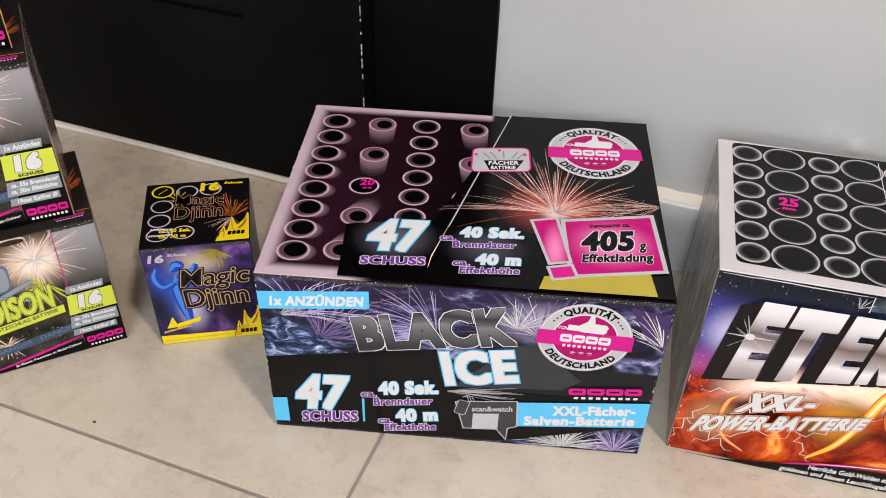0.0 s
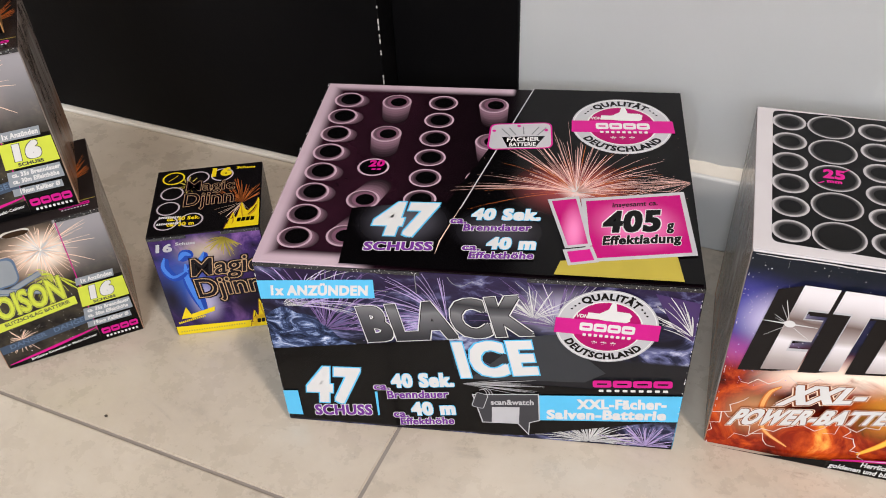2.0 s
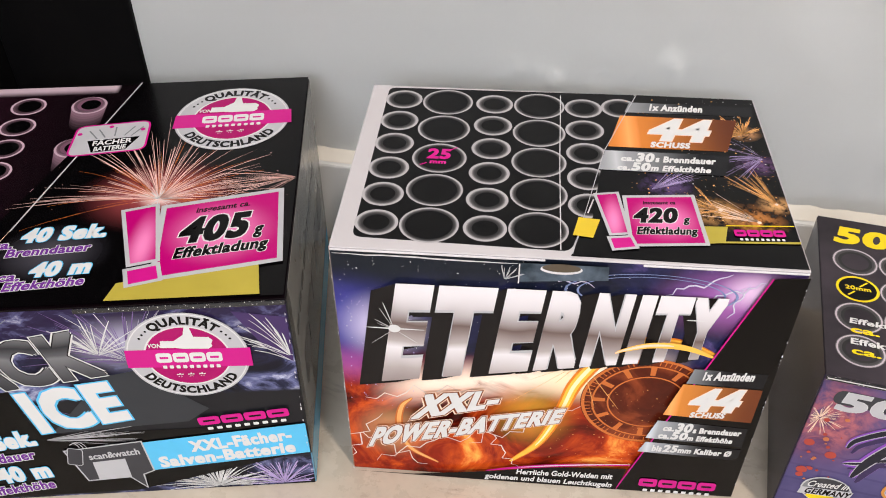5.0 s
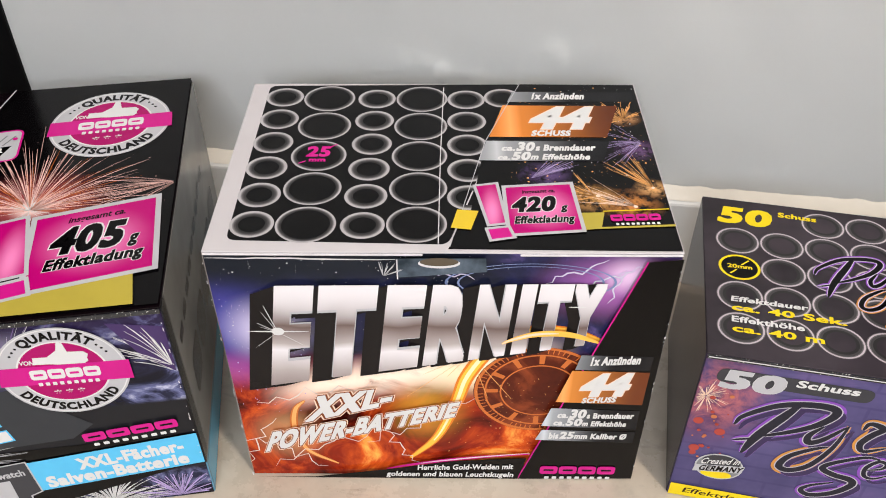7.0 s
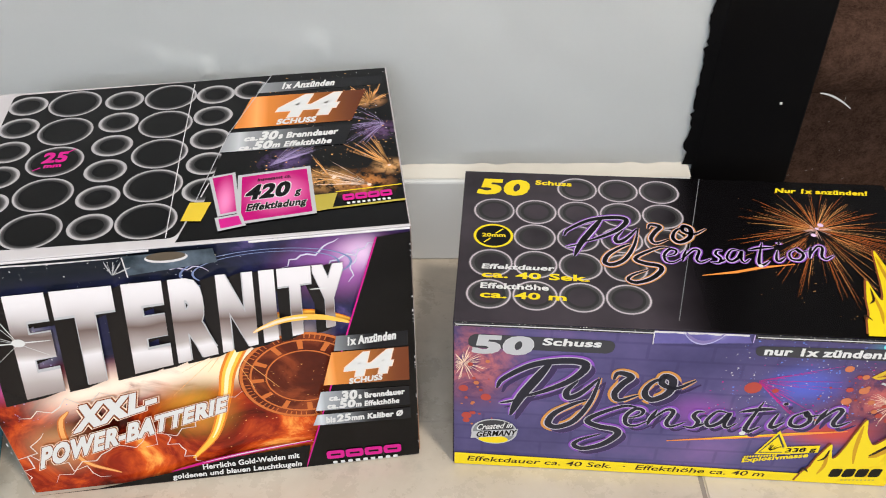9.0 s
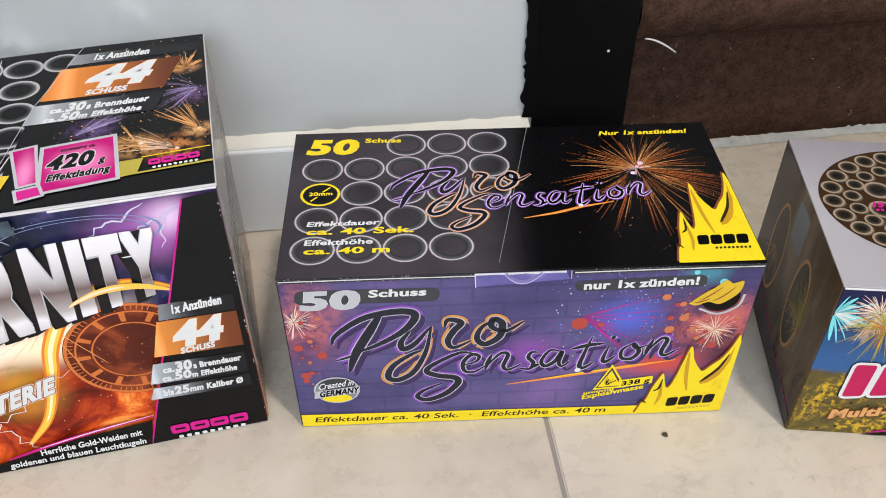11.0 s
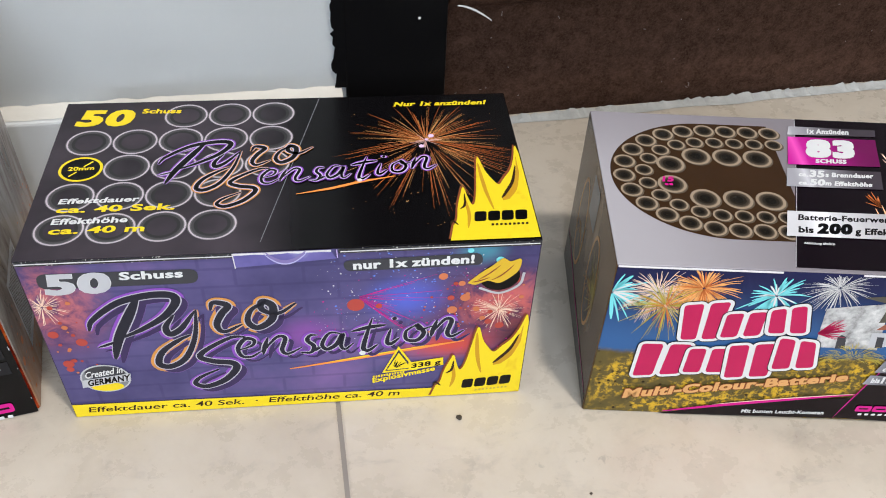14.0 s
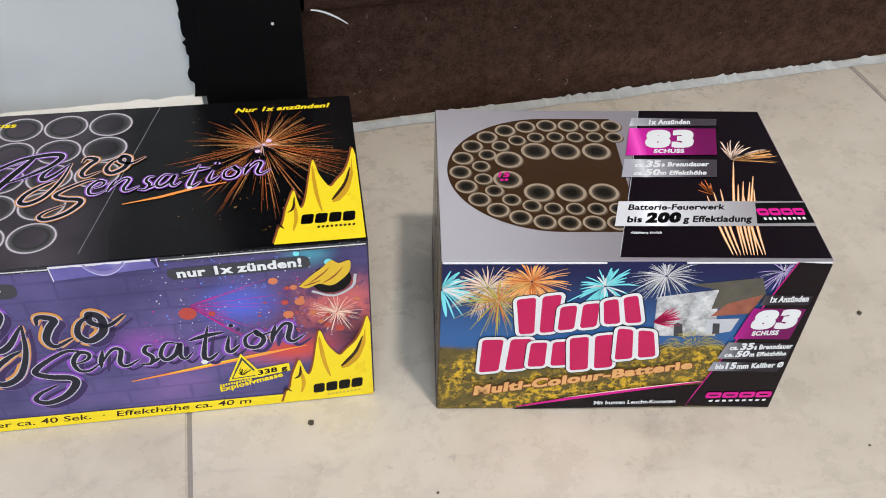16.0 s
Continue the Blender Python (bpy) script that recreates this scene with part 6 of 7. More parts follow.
def vg_front(k):
    x, y, z = k.split()
    sky = k.mix(k.band(z, 0.06, 0.115), (0.035, 0.10, 0.26), (0.012, 0.014, 0.060))
    flower = k.cells(230)
    field = k.mix(k.noise(60, 5), (0.050, 0.040, 0.014), (0.15, 0.11, 0.032))
    clump = k.math("MULTIPLY", k.band(k.noise(30, 4), 0.42, 0.58), k.band(k.noise(210, 4, 0.7), 0.46, 0.60))
    field = k.mix(clump, field, (0.58, 0.36, 0.02))
    field = k.mix(k.math("MULTIPLY", k.band(flower, 0.30, 0.12), k.band(k.noise(90, 3), 0.45, 0.60)), field, (0.012, 0.007, 0.003))
    up = k.band(k.math("ADD", z, k.math("MULTIPLY", k.noise(50, 4), 0.010)), 0.058, 0.063)
    return k.mix(up, field, sky)


def vg_side(k):
    c = k.ramp(k.noise(14, 5, 0.6, k.at(scale=(1, 1.5, 0.6))), [(0.34, (0.022, 0.012, 0.006)), (0.5, (0.095, 0.055, 0.024)), (0.66, (0.26, 0.18, 0.11))])
    x, y, z = k.split()
    # grey veil at the back: a reflection painted over the brown print
    return k.mix(k.math("MULTIPLY", k.band(y, 0.07, 0.12), 0.35), c, (0.30, 0.28, 0.26))


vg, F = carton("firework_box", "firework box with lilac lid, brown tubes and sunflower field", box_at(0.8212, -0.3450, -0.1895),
               (0.1976, 0.1321, 0.1203), "row of firework boxes", art("lilac_fade_lid", vg_top), art("field_and_night_print", vg_front), art("brown_sheen_side_print", vg_side), art("brown_side_print_b", dark_side),
               tab=(0.42, 0.62), lip=PALE_EDGE, drop=0.0016)
T, R, S = F["top"], F["front"], F["left"]
def stadium(inset, step=None, n=60):
    """A path round the open left end of the tube field, pushed in by some millimetres; with a step, evenly spaced."""
    ra, rb = 60.0 - inset, 51.0 - inset
    p = [(104 - 4.0 * i, 72 + rb) for i in range(10)] + [(65 - ra * math.sin(a), 72 + rb * math.cos(a)) for a in [math.pi * i / n for i in range(n + 1)]] + [(68 + 4.0 * i, 72 - rb) for i in range(10)]
    if not step:
        return p
    out, left = [p[0]], step
    for q0, q1 in zip(p, p[1:]):
        a, b = Vector(q0), Vector(q1)
        while (b - a).length >= left:
            a = a + (b - a).normalized() * left
            out.append(tuple(a))
            left = step
        left -= (b - a).length
    return out


poly(T, "tube_field", stadium(0.0), ink("umber_ink", (0.036, 0.017, 0.007)), "dark brown rounded field of tubes")
tubes = [(u, v, 6.2) for u, v in stadium(7.2, 12.9)] + [(u, v, 5.2) for u, v in stadium(18.6, 11.6)]
tubes += [(56 + 17.6 * i, 90.6, 8.4) for i in range(3)] + [(54 + 17.8 * i, 53.2, 8.4) for i in range(3)] + [(40.0, 82.5, 8.2), (38.0, 64.5, 8.2)]
discs(T, "tube_print", [(u + 0.8, v - 0.9, r * 0.95) for u, v, r in tubes], TAUPEDARK, 0.95)
TAUPES = [ink("taupe_shade_ink", (0.30 * q, 0.228 * q, 0.160 * q)) for q in (1.0, 0.32, 0.15, 0.06, 0.03)]
soft_rings(T, "tube_print", [(u, v, r * 0.97) for u, v, r in tubes], list(zip((1.0, 0.80, 0.70, 0.56, 0.36, 0.02), TAUPES + [DEEPBROWN])), 0.95, label="taupe tube rims")
words(T, "15", (32.8, 66.2), (39.0, 66.4), (33.9, 70.9), [(0.05, MAGENTA)])
bars(T, "caliber_mark", (33.5, 63.0), (38.5, 63.3), 1.8, 2, MAGENTA)
poly(T, "dark_print", [(123.9, 133.9), (197.2, 131.6), (197.2, 1.0), (89.2, 2.0)], PLUM, "black printed half")
stroke(T, "diagonal_print", [(123.7, 133.3), (107.0, 65.8), (89.4, 2.5)], 0.35, SILVER, taper=False)
sparks(T, "burst_print", (168.0, 81.8), 26, 30, 110, 10, 30, 0.9, PEACH, 101, 0.25, label="pale gold firework trails")
sparks(T, "burst_print", (168.0, 81.8), 16, 0, 30, 14, 34, 0.9, FLARE, 102, 0.1)
for foot, head in (((147.2, 3.2), (145.6, 50.5)), ((149.1, 3.2), (150.0, 53.5)), ((151.0, 3.2), (154.4, 56.1)), ((152.7, 3.2), (168.4, 81.0)), ((154.4, 3.3), (165.4, 60.2)),
                   ((156.3, 3.2), (169.0, 62.9)), ((157.8, 3.2), (172.5, 62.1)), ((159.6, 3.2), (175.9, 67.5)), ((162.1, 3.2), (165.9, 53.1)), ((163.6, 3.2), (172.9, 55.7))):
    for wd, inkk in ((1.4, FLARE), (0.5, PEACH)):
        stroke(T, "fountain_print", smooth_path([foot, (foot[0] * 0.65 + head[0] * 0.35 - 0.8, foot[1] * 0.55 + head[1] * 0.45), head]), wd, inkk, "golden fountain trail")
sparks(T, "fountain_print", (148.9, 50.5), 20, 80, 150, 4, 14, 0.7, EMBER, 103)
GREYBAR_V = strip_print("grey_bar_lilac", (0.34, 0.33, 0.36), (0.05, 0.04, 0.05), 108, 150)
PINKBAR_V = strip_print("magenta_bar", (0.46, 0.012, 0.26), (0.13, 0.005, 0.07), 108, 158)
poly(T, "bar_print", [(114.9, 115.2), (167.6, 116.2), (169.8, 123.0), (118.0, 123.8)], GREYBAR_V, "grey fading bar")
words(T, "1x Anz\u00fcnden", (127.0, 116.8), (152.1, 117.3), (128.5, 122.0), [(0.050, WHITE)])
poly(T, "bar_print", [(107.5, 86.2), (160.6, 87.1), (166.5, 113.1), (114.5, 113.0)], PINKBAR_V, "magenta bar")
words(T, "83", (119.8, 93.3), (148.5, 93.6), (124.5, 111.3), [(0.074, WHITE)])
words(T, "SCHUSS", (123.9, 88.3), (141.8, 88.6), (125.1, 92.2), [(0.050, WHITE)])
poly(T, "bar_print", [(101.5, 66.1), (155.1, 66.3), (159.2, 82.3), (106.1, 82.6)], GREYBAR_V, "grey fading bar")
for body, a, b, c in (("ca.", (110.5, 75.3), (116.2, 75.2), (111.8, 79.3)), ("35", (116.5, 75.0), (124.9, 75.0), (118.7, 81.3)), ("s Brenndauer", (125.7, 75.5), (152.9, 76.0), (127.1, 79.7)),
                      ("ca.", (108.4, 67.7), (114.4, 67.8), (109.6, 71.4)), ("50", (114.6, 67.5), (123.0, 67.5), (116.8, 73.3)), ("m Effekth\u00f6he", (123.3, 67.8), (149.5, 68.1), (124.8, 71.8))):
    words(T, body, a, b, c, [(0.050, WHITE)])
poly(T, "silver_strip", [(90.5, 24.8), (197.2, 24.8), (197.2, 45.2), (96.1, 44.9)], strip_print("silver_strip_print", (0.58, 0.57, 0.59), (0.26, 0.24, 0.25), 100, 180), "silver strip")
words(T, "Batterie-Feuerwerk", (99.8, 37.6), (152.0, 38.1), (101.4, 42.3), [(0.03, BLACK)])
words(T, "bis", (97.3, 27.6), (105.2, 27.6), (98.7, 32.6), [(0.04, BLACK)])
words(T, "200", (106.9, 27.1), (125.4, 27.4), (109.9, 35.6), [(0.072, BLACK)])
words(T, "g Effektladung", (127.0, 27.8), (163.5, 28.1), (128.8, 32.9), [(0.035, BLACK)])
poly(T, "dark_print", [(166.2, 26.7), (197.0, 27.3), (197.0, 44.0), (169.9, 43.5)], BLACK)
maker_mark(T, (168.7, 29.5), (194.8, 30.0), 9.6)
words(T, "Abbildung \u00e4hnlich", (97.5, 18.6), (113.7, 18.7), (98.0, 20.4), [(0.03, WHITE)])

# front: night sky with bursts, field, house
for i, (c, n, r, m, w) in enumerate((((0.2, 100.4), 30, 24, AQUA, 2.2), ((23.8, 101.4), 110, 22, PEACH, 0.5), ((46.3, 105.6), 120, 22, FLARE, 0.8), ((84.2, 102.3), 34, 20, AQUA, 1.6),
                                     ((114.4, 109.7), 90, 20, WHITE, 0.4), ((174.2, 112.7), 40, 16, LILAC, 0.5), ((29.8, 91.5), 70, 26, GOLD, 0.7))):
    sparks(R, "burst_print", c, n, 0, 360, r * 0.5, r, w, m, 110 + i, 0.18, label="printed firework burst")
    sparks(R, "burst_print", c, n // 3, 0, 360, r * 0.2, r * 0.7, w * 0.8, WHITE if i in (0, 3) else EMBER if i in (2, 6) else SILVER, 130 + i, 0.1)
poly(R, "house_print", [(116.2, 64.2), (150.3, 63.9), (143.9, 99.8), (124.0, 96.6), (112.7, 94.4)], art("stone_print", lambda k: k.ramp(k.noise(120, 5, 0.7), [(0.3, (0.16, 0.15, 0.15)), (0.5, (0.42, 0.42, 0.42)), (0.7, (0.66, 0.65, 0.64))])), "pale stone house")
poly(R, "house_print", [(143.2, 85.3), (166.5, 87.4), (169.5, 96.4), (164.6, 108.4), (128.7, 103.6), (144.0, 99.4)], art("roof_print", lambda k: k.mix(k.noise(110, 5), (0.05, 0.045, 0.035), (0.12, 0.11, 0.085))), "dark roof")
poly(R, "house_print", [(143.7, 79.5), (164.9, 81.7), (168.1, 96.0), (150.9, 89.3)], art("clay_print", lambda k: k.mix(k.noise(130, 5), (0.14, 0.04, 0.025), (0.36, 0.13, 0.08))), "red brown tiles")
poly(R, "house_print", [(144.8, 64.5), (157.9, 67.5), (160.3, 77.8), (142.7, 77.2)], SILVER)
poly(R, "house_print", [(148.4, 65.2), (152.2, 65.6), (150.5, 74.0), (146.6, 74.1)], DARK)
poly(R, "house_print", [(127.4, 63.6), (132.6, 64.1), (130.2, 73.2), (127.3, 74.9), (125.8, 72.8)], DARK)
sparks(R, "burst_print", (114.0, 75.0), 40, -20, 60, 6, 16, 1.0, ROSE, 140, 0.0)
sparks(R, "grass_print", (139.7, 54.1), 160, 0, 180, 3, 22, 0.5, GOLD, 141, 0.3, start=0.5)
# the name on the box stays plain slanted blocks
for quad in ([(42.9, 65.9), (62.0, 68.0), (39.3, 93.0), (62.7, 96.9)], [(63.4, 68.9), (84.0, 72.1), (62.9, 87.5), (83.2, 90.6)], [(87.8, 74.0), (107.9, 75.3), (84.8, 91.9), (102.2, 96.3)],
             [(22.8, 34.2), (48.3, 37.6), (23.4, 62.0), (50.4, 62.7)], [(49.8, 39.1), (72.1, 40.5), (49.9, 59.3), (71.0, 60.6)], [(74.0, 35.7), (97.6, 38.7), (70.7, 63.1), (94.6, 66.3)], [(98.0, 44.9), (120.6, 47.7), (95.7, 71.1), (115.7, 68.5)]):
    q = [Vector(c) for c in quad]
    cells = []
    for f0, f1 in ((0.0, 0.43), (0.57, 1.0)):
        cells.append(rounded(tuple(q[0].lerp(q[1], f0)), tuple(q[0].lerp(q[1], f1)), tuple(q[2].lerp(q[3], f0)), 2.4, tuple(q[2].lerp(q[3], f1))))
    for p in cells:
        poly(R, "title_block", grow(p, 2.5), BLACK)
    for p in cells:
        poly(R, "title_block", grow(p, 2.0), WHITE, "white edge of a rose bar")
    for p in cells:
        poly(R, "title_block", p, ROSE, "rose bar in place of a name")
words(R, "Multi-Colour-Batterie", (20.6, 13.9), (143.4, 37.2), (21.2, 22.7), [(0.092, BROWN), (0.052, TAN)], tr=(142.4, 44.5))
poly(R, "dark_print", [(179.4, 120.8), (197.2, 118.6), (197.2, 0.8), (146.5, 3.0)], PLUM, "black printed corner")
stroke(R, "magenta_line", [(179.4, 120.8), (146.5, 3.0)], 0.7, MAGENTA, taper=False)
poly(R, "dark_print", [(43.1, 0.9), (82.3, 11.8), (116.1, 18.6), (151.1, 22.1), (146.6, 2.5)], PLUM)
stroke(R, "magenta_line", curve_pts((46.4, 3.2), (99.1, 16.3), (152.1, 25.3), 12), 2.6, MAGENTA)
stroke(R, "magenta_line", curve_pts((73.6, 11.3), (112.4, 19.8), (152.0, 25.9), 12), 0.8, PEACH)
GREYBAR_W = strip_print("grey_bar_front_b", (0.34, 0.34, 0.37), (0.02, 0.016, 0.022), 140, 176)
PINKBAR_W = strip_print("magenta_bar_front", (0.48, 0.012, 0.29), (0.14, 0.005, 0.08), 142, 180)
poly(R, "bar_print", [(168.2, 88.8), (194.1, 88.7), (194.2, 95.9), (168.9, 96.4)], GREYBAR_W, "grey fading bar")
words(R, "1x Anz\u00fcnden", (172.7, 90.8), (192.9, 91.4), (172.5, 95.5), [(0.050, WHITE)])
poly(R, "bar_print", [(160.6, 62.4), (191.7, 61.7), (193.7, 85.9), (165.3, 86.5)], PINKBAR_W, "magenta bar")
words(R, "83", (166.9, 69.6), (191.3, 70.4), (168.2, 85.1), [(0.074, WHITE)])
words(R, "SCHUSS", (169.8, 64.8), (184.2, 65.4), (169.8, 68.7), [(0.050, WHITE)])
poly(R, "bar_print", [(155.3, 45.9), (194.4, 44.5), (195.6, 58.2), (158.6, 59.5)], GREYBAR_W, "grey fading bar")
poly(R, "bar_print", [(152.4, 35.2), (193.1, 34.0), (194.4, 41.9), (154.3, 43.3)], GREYBAR_W, "grey fading bar")
for body, a, b, c in (("ca.", (160.7, 53.0), (165.6, 53.2), (160.5, 57.0)), ("35", (166.4, 52.9), (173.6, 53.4), (166.5, 58.7)), ("s Brenndauer", (174.3, 53.4), (195.5, 54.2), (173.9, 57.6)),
                      ("ca.", (159.0, 47.1), (164.4, 47.4), (159.0, 51.0)), ("50", (165.1, 47.1), (172.5, 47.5), (165.5, 52.4)), ("m Effekth\u00f6he", (173.1, 47.5), (193.6, 48.4), (173.0, 51.3)),
                      ("bis", (156.3, 36.8), (161.2, 37.0), (156.1, 41.2)), ("15", (162.0, 36.7), (168.1, 36.9), (161.9, 42.5)), ("mm Kaliber \u00d8", (168.7, 36.9), (194.8, 38.3), (168.4, 41.6))):
    words(R, body, a, b, c, [(0.050, WHITE)])
maker_mark(R, (156.5, 6.9), (195.9, 7.6), 9.0)
words(R, "Mit bunten Leucht-Kometen", (91.9, 5.2), (139.9, 6.3), (91.8, 8.6), [(0.03, WHITE)])
# printed glasses shapes and pale panel on the side
for c, ru, rv in (((36, 62), 14, 34), ((88, 62), 14, 34)):
    oval(S, "side_print", c, ru, rv, TAN, "golden ring on the side")
    oval(S, "side_print", c, ru * 0.84, rv * 0.92, DEEPBROWN)
    sparks(S, "side_print", c, 40, 200, 340, 4, 24, 0.5, TAN, 151)
sparks(S, "side_print", (104, 62), 60, 90, 270, 8, 30, 0.7, GOLD, 150)
poly(S, "side_print", rounded((50, 84), (72, 84), (50, 112), 3), STEEL, "grey badge")
poly(S, "side_print", [(2, 2), (S.w - 2, 2), (S.w - 2, 10), (2, 26)], DARK)
stroke(S, "side_print", [(4, 28), (60, 18), (S.w - 4, 11)], 2.0, MAGENTA)

# ---- small carton with 16 shots ----
def md_front(k):
    c = k.ramp(k.noise(30, 5, 0.6, None, 1.0), [(0.34, (0.008, 0.005, 0.020)), (0.55, (0.050, 0.020, 0.13)), (0.74, (0.26, 0.12, 0.38))])
    c = k.mix(k.math("MULTIPLY", k.glow((0.018, 0, 0.055), (0.030, 1, 0.045)), 0.9), c, (0.03, 0.11, 0.50))
    c = k.mix(k.math("MULTIPLY", k.glow((0.040, 0, 0.085), (0.030, 1, 0.020)), 0.6), c, (0.70, 0.60, 0.35))
    c = k.mix(k.glow((0.062, 0, 0.030), (0.036, 1, 0.034)), c, (0.008, 0.004, 0.010))
    c = k.mix(k.glow((0.004, 0, 0.040), (0.020, 1, 0.045)), c, (0.008, 0.006, 0.016))
    return k.mix(k.math("MULTIPLY", k.glow((0.030, 0, 0.035), (0.016, 1, 0.03)), 0.7), c, (0.60, 0.55, 0.75))


md, F = carton("firework_box", "small purple and yellow card firework box", box_at(-0.1294, -0.3788, 0.5352),
               (0.0832, 0.0838, 0.1035), "row of firework boxes", art("dark_small_lid", lambda k: k.mix(k.noise(40, 4), (0.002, 0.002, 0.002), (0.009, 0.007, 0.008))), art("purple_smoke_print", md_front), art("dark_small_side", dark_side), art("dark_small_side_b", dark_side),
               tab=(0.35, 0.65), lip=FOIL)
T, R = F["top"], F["front"]
rings(T, "tube_print", [(14, 52, 9), (13, 33, 9), (13, 15, 9), (33, 70, 9), (52, 71, 9), (32, 16, 9)], 0.86, HAZE, 0.94)
rings(T, "caliber_mark", [(*(13.4, 72.3), 9)], 0.84, YELLOW, 0.94, label="yellow caliber ring")
stroke(T, "caliber_mark", [(9.8, 68.6), (16.9, 76.1)], 2.2, YELLOW)
words(T, "16", (43.4, 69.2), (59.3, 68.5), (43.9, 80.9), [(0.05, YELLOW)])
words(T, "Schuss", (62.9, 77.0), (78.0, 75.9), (63.3, 80.2), [(0.04, YELLOW)])
sparks(T, "burst_print", (69.4, 31.0), 70, 30, 160, 8, 34, 0.5, EMBER, 161, 0.0, label="orange firework trails")
sparks(T, "burst_print", (69.4, 31.0), 20, 190, 300, 8, 24, 0.5, PEACH, 162)
sparks(T, "burst_print", (25.3, 60.5), 30, 0, 360, 2, 12, 1.4, GOLD, 163)
words(T, "Magic", (24.9, 53.5), (62.5, 49.9), (25.0, 65.8), [(0.085, PLUM), (0.030, DULLTAN), (0.004, PLUM)])
words(T, "Djinn", (24.5, 33.2), (62.2, 33.1), (24.5, 49.0), [(0.085, PLUM), (0.030, DULLTAN), (0.004, PLUM)])
bars(T, "small_print", (6.6, 20.9), (23.9, 19.3), 2.4, 10, WHITE, 0.3)
words(T, "ca. 30 Sek.", (13.6, 17.0), (38.3, 16.2), (13.6, 21.3), [(0.04, YELLOW)])
bars(T, "small_print", (5.9, 12.8), (22.9, 12.3), 2.4, 10, WHITE, 0.3)
words(T, "ca. 30 m", (14.1, 10.3), (34.6, 9.6), (14.0, 14.5), [(0.04, YELLOW)])
flame(T, (82.8, 0.6), 0.48, 0.50)
bars(T, "maker_mark", (66.0, 7.2), (79.4, 7.2), 4.6, 4, BLACK, 0.15)
for wd, path in ((11, [(27, 22), (25, 36), (23, 50), (22, 62), (24, 74)]), (8, [(22, 66), (12, 62), (7, 72), (10, 82)]), (8, [(24, 68), (34, 74), (40, 84)]), (10, [(20, 78), (25, 84), (30, 82)])):
    stroke(R, "swirl_print", smooth_path(path, 5), wd, ink("deep_blue_ink", (0.012, 0.055, 0.36)), "plain blue smoke shape")
    stroke(R, "swirl_print", smooth_path([(u - 1.5, v + 1) for u, v in path], 5), wd * 0.4, ink("bright_blue_ink", (0.06, 0.20, 0.66)))
words(R, "16", (3.6, 88.6), (15.7, 88.2), (5.6, 96.4), [(0.05, SILVER)])
words(R, "Schuss", (19.3, 93.9), (33.9, 93.4), (20.0, 96.7), [(0.04, SILVER)])
sparks(R, "burst_print", (55.8, 97.4), 40, 180, 330, 6, 20, 1.2, GOLD, 164)
words(R, "Magic", (24.7, 61.7), (77.2, 61.1), (27.5, 78.7), [(0.085, PLUM), (0.040, DULLTAN), (0.008, PLUM)], label="gold edged purple title")
words(R, "Djinn", (26.0, 39.2), (75.8, 39.5), (25.3, 58.0), [(0.085, PLUM), (0.040, DULLTAN), (0.008, PLUM)], label="gold edged purple title")
poly(R, "yellow_strip", [(0.5, 0.5), (82.8, 0.5), (82.8, 7.5), (0.5, 10.0)], YELLOW, "yellow strip along the foot of the box")
bars(R, "small_print", (2.6, 3.1), (55.2, 4.4), 1.6, 26, GOLD, 0.4)
poly(R, "warning_sign", [(6.7, 18.0), (16.2, 18.8), (12.7, 30.5)], YELLOW, "yellow warning triangle")
poly(R, "warning_sign", lean_box((14.9, 17.6), (34.0, 23.1), (15.8, 22.5)), YELLOW)
bars(R, "small_print", (3.5, 12.8), (26.3, 18.1), 2.0, 14, YELLOW, 0.35)
flame(R, (82.6, 0.6), 0.44, 0.50)
bars(R, "maker_mark", (64.6, 4.7), (78.1, 4.9), 4.4, 4, BLACK, 0.15)

# ---- stacked cartons with 16 shots ----
def po_front(k):
    x, y, z = k.split()
    c = k.ramp(k.noise(45, 5, 0.6), [(0.35, (0.012, 0.010, 0.010)), (0.6, (0.050, 0.042, 0.030)), (0.75, (0.16, 0.13, 0.07))])
    c = k.mix(k.math("MULTIPLY", k.glow((0.055, 0, 0.100), (0.040, 1, 0.032)), 0.85), c, (0.75, 0.55, 0.42))
    c = k.mix(k.glow((0.058, 0, 0.102), (0.024, 1, 0.021)), c, (1.0, 0.93, 0.84))
    return k.mix(k.math("MULTIPLY", k.band(x, 0.071, 0.073), k.band(z, 0.06, 0.125)), c, (0.30, 0.29, 0.31))


def po_top(k):
    return k.mix(k.noise(40, 4), (0.010, 0.009, 0.010), (0.03, 0.022, 0.02))


PO_ART = (art("dark_po_lid", po_top), art("spark_and_smoke_print", po_front), art("po_side", pale_side), art("po_side_b", pale_side))
TAPE = ink("blue_tape_ink", (0.05, 0.075, 0.12))


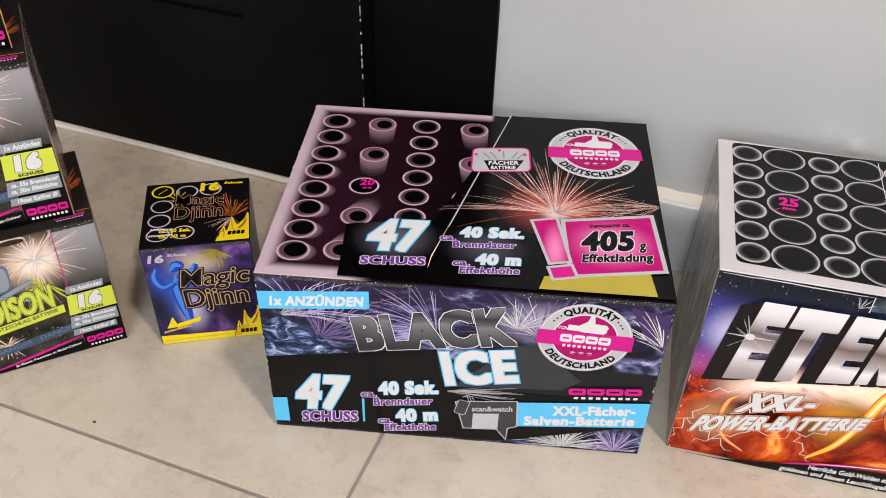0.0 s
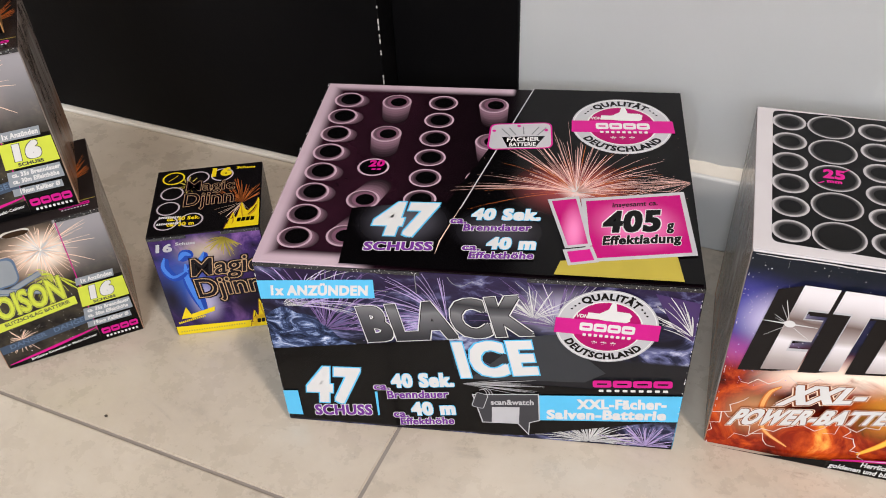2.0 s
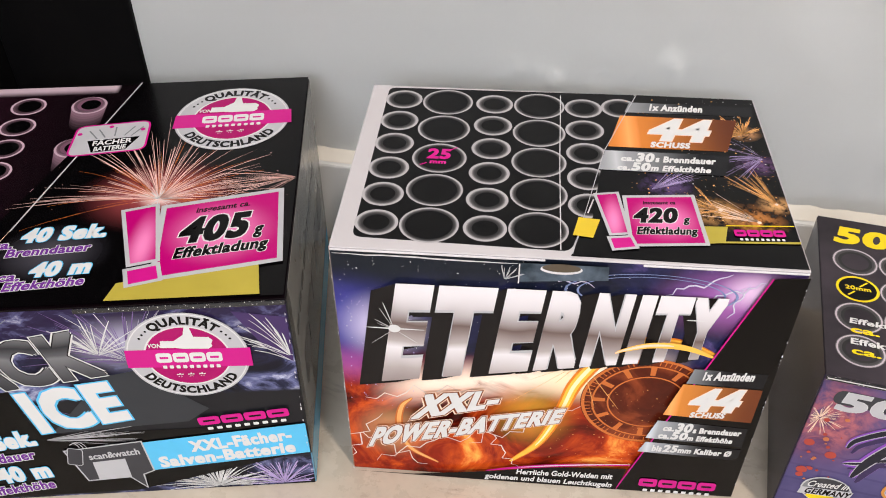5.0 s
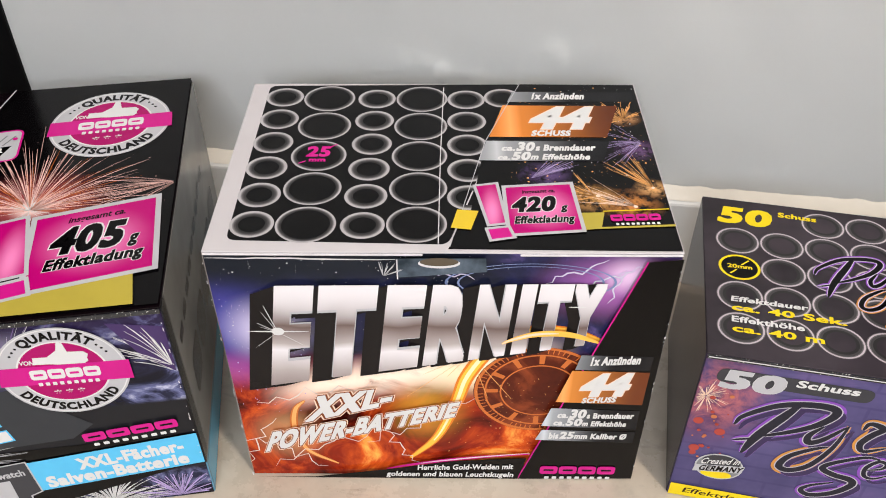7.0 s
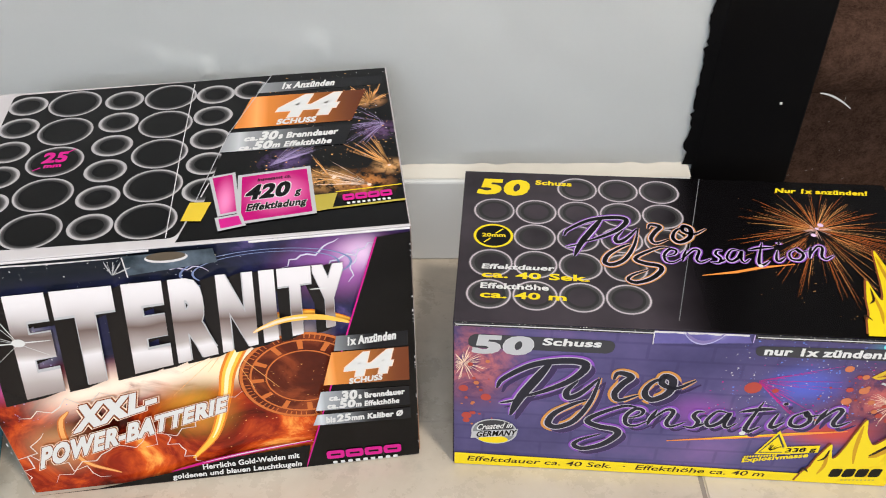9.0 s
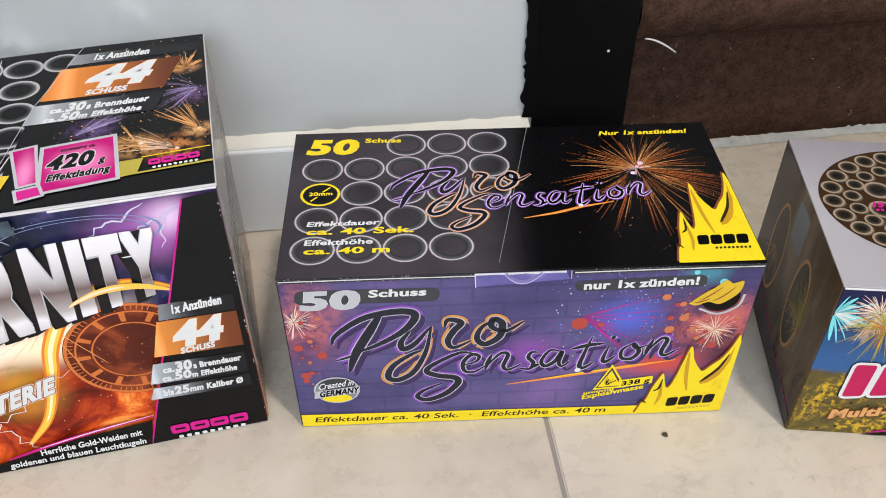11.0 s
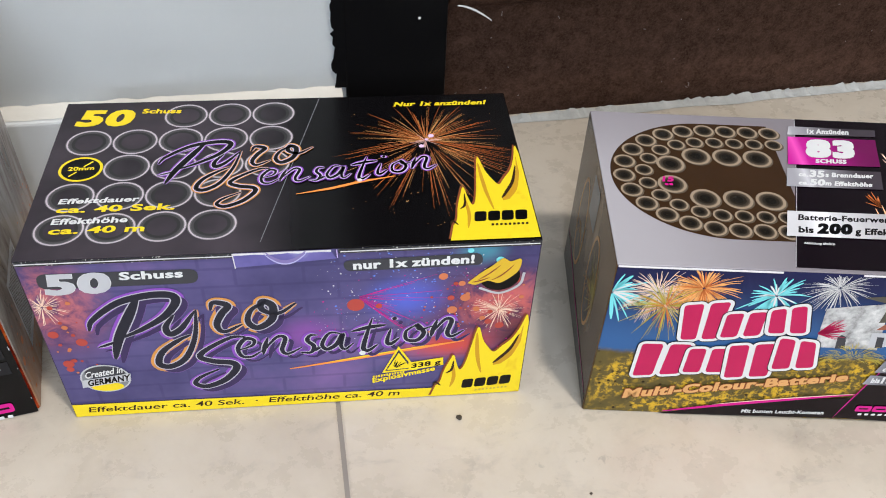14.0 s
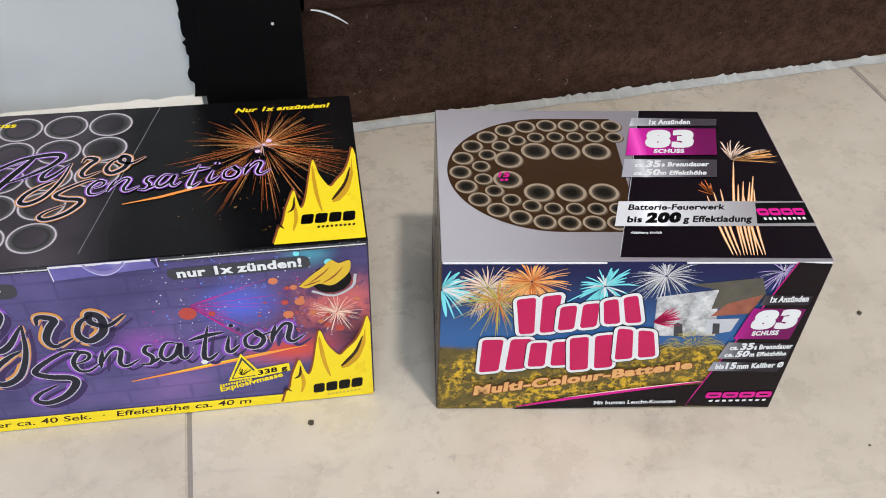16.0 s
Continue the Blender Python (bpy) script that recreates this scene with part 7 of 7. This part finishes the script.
def stacked_carton(place, label, right_art):
    ob, F = carton("firework_box", label, place, (0.1048, 0.1000, 0.1272), "stack of firework boxes", PO_ART[0], PO_ART[1], PO_ART[2], right_art, tab=(0.2, 0.7))
    T, R = F["top"], F["front"]
    star = (57, 104)
    sparks(R, "burst_print", star, 90, 0, 360, 10, 42, 0.7, PEACH, 171, 0.1, label="white and gold firework trails")
    sparks(R, "burst_print", star, 30, 0, 360, 5, 20, 1.0, WHITE, 172)
    sparks(R, "burst_print", (58, 78), 50, 120, 330, 6, 24, 0.8, GREEN, 173, 0.3)
    sparks(R, "burst_print", (18, 26), 50, 0, 360, 4, 16, 0.7, PEACH, 174, 0.2)
    specks(R, "star_print", 2, 70, 4, 60, 120, 0.4, WHITE, 175)
    poly(R, "dark_print", [(72, 0.8), (104.2, 0.8), (104.2, 64), (74, 64)], BLACK)
    stroke(R, "magenta_line", [(73.5, 124), (72.5, 60), (71.5, 2)], 0.7, MAGENTA, taper=False)
    # emblem kept as plain blue grey shapes
    for a, b in (((4, 66), (50, 84)), ((5, 82), (48, 66))):
        stroke(R, "emblem", [a, b], 5.0, SLATE, taper=False)
        stroke(R, "emblem", [a, b], 3.6, STEEL, taper=False)
    poly(R, "emblem", rounded((14, 78), (36, 80), (11, 104), 8, (38, 106)), SLATE, "blue grey rounded emblem")
    poly(R, "emblem", rounded((15, 80), (35, 81), (13, 102), 7, (36, 104)), STEEL)
    poly(R, "title_plate", [(2, 38), (66, 46), (66, 54), (2, 46)], GREEN, "yellow green plate")
    words(R, "POISON", (3, 49), (60, 55), (4, 69), [(0.08, DARK), (0.055, GREEN), (0.03, DARK), (0.018, GREEN)], tr=(61, 77), label="yellow green title")
    words(R, "BLITZSCHLAG BATTERIE", (12, 42.5), (61, 48.5), (12, 46.0), [(0.02, DARK)])
    poly(R, "tape_print", [(0.8, 16), (72, 25), (72, 33), (0.8, 24)], TAPE, "dark blue printed tape")
    words(R, "DANGER   DANGER", (8, 19.5), (70, 27.3), (8, 24.0), [(0.02, SLATE)])
    poly(R, "dark_print", [(0.8, 0.8), (72, 0.8), (72, 14), (40, 10), (2, 4)], BLACK)
    stroke(R, "magenta_line", curve_pts((2, 4), (40, 10), (72, 17), 10), 2.6, MAGENTA)
    words(R, "Brillante Kometen in Multi-Colour", (18, 2.6), (70, 8.6), (18, 5.0), [(0.03, WHITE)])
    poly(R, "bar_print", [(70, 63), (98, 63), (99, 70), (71, 70)], STEEL, "grey fading bar")
    words(R, "1x Anz\u00fcnden", (74, 64.4), (97, 64.4), (74.5, 68.6), [(0.050, WHITE)])
    poly(R, "bar_print", [(68, 41), (104, 41), (104, 61), (70, 61)], GREEN, "yellow green bar")
    words(R, "16", (76, 46), (94, 46), (78, 60), [(0.105, DARK), (0.080, WHITE)])
    words(R, "SCHUSS", (77, 42), (94, 42), (77, 44.8), [(0.045, DARK)])
    poly(R, "bar_print", [(66, 27), (103, 27), (103, 39), (68, 39)], STEEL, "grey fading bar")
    words(R, "ca. 35s Brenndauer", (70, 34.2), (102, 34.2), (70.5, 38), [(0.050, WHITE)])
    words(R, "ca. 30m Effekth\u00f6he", (69, 29), (100, 29), (69.5, 32.8), [(0.050, WHITE)])
    poly(R, "bar_print", [(66, 19), (100, 19), (100, 25), (67, 25)], STEEL)
    words(R, "19mm Kaliber \u00d8", (71, 20.4), (98, 20.4), (71.5, 24.2), [(0.050, WHITE)])
    maker_mark(R, (74, 4), (103, 4), 10.5)
    oval(R, "thumb_notch", (46, 124.5), 10, 3.4, KRAFT, "open thumb notch showing raw card")
    oval(R, "thumb_notch", (46, 123.6), 9, 2.4, DEEPBROWN)
    sparks(T, "burst_print", (86, 40), 90, 30, 150, 6, 40, 0.7, EMBER, 181, 0.0, label="orange firework trails")
    maker_mark(T, (78, 6), (100, 6), 6.0)
    stroke(T, "gold_print", [(70, 14), (104, 14)], 0.6, GOLD, taper=False)
    return ob


stacked_carton(box_at(-0.2341, -0.4586, 0.8021), "small dark firework box under two others on the floor", PO_ART[3])
stacked_carton(box_at(-0.2507, -0.4590, 0.770, 0.1284), "small dark firework box stacked on another one", PO_ART[3])
stacked_carton(box_at(-0.2640, -0.4555, 0.850, 0.2568), "small dark firework box on top of a stack", TAN)

# ---- crumbs and marks on the floor ----
CRUMB = plain("dark_crumb", (0.05, 0.04, 0.03), 0.9)
rng = random.Random(77)
for x, y, s in ((0.748, -0.341, 0.0022), (1.112, -0.325, 0.0020), (0.40, -0.45, 0.0012), (-0.13, -0.468, 0.0014), (0.81, -0.40, 0.0010), (0.62, -0.40, 0.0009), (1.06, -0.42, 0.0009)):
    bm = bmesh.new()
    bmesh.ops.create_icosphere(bm, subdivisions=1, radius=s)
    for v in bm.verts:
        v.co = Vector((v.co.x * (0.6 + rng.random() * 0.8), v.co.y * (0.6 + rng.random() * 0.6), v.co.z * 0.4 + s * 0.38))
    ob = tagged(link("crumb", bm, CRUMB), "tiny dark crumb of dirt on the tiles", "crumb", "crumbs on the floor")
    ob.location = (x, y, 0.0)
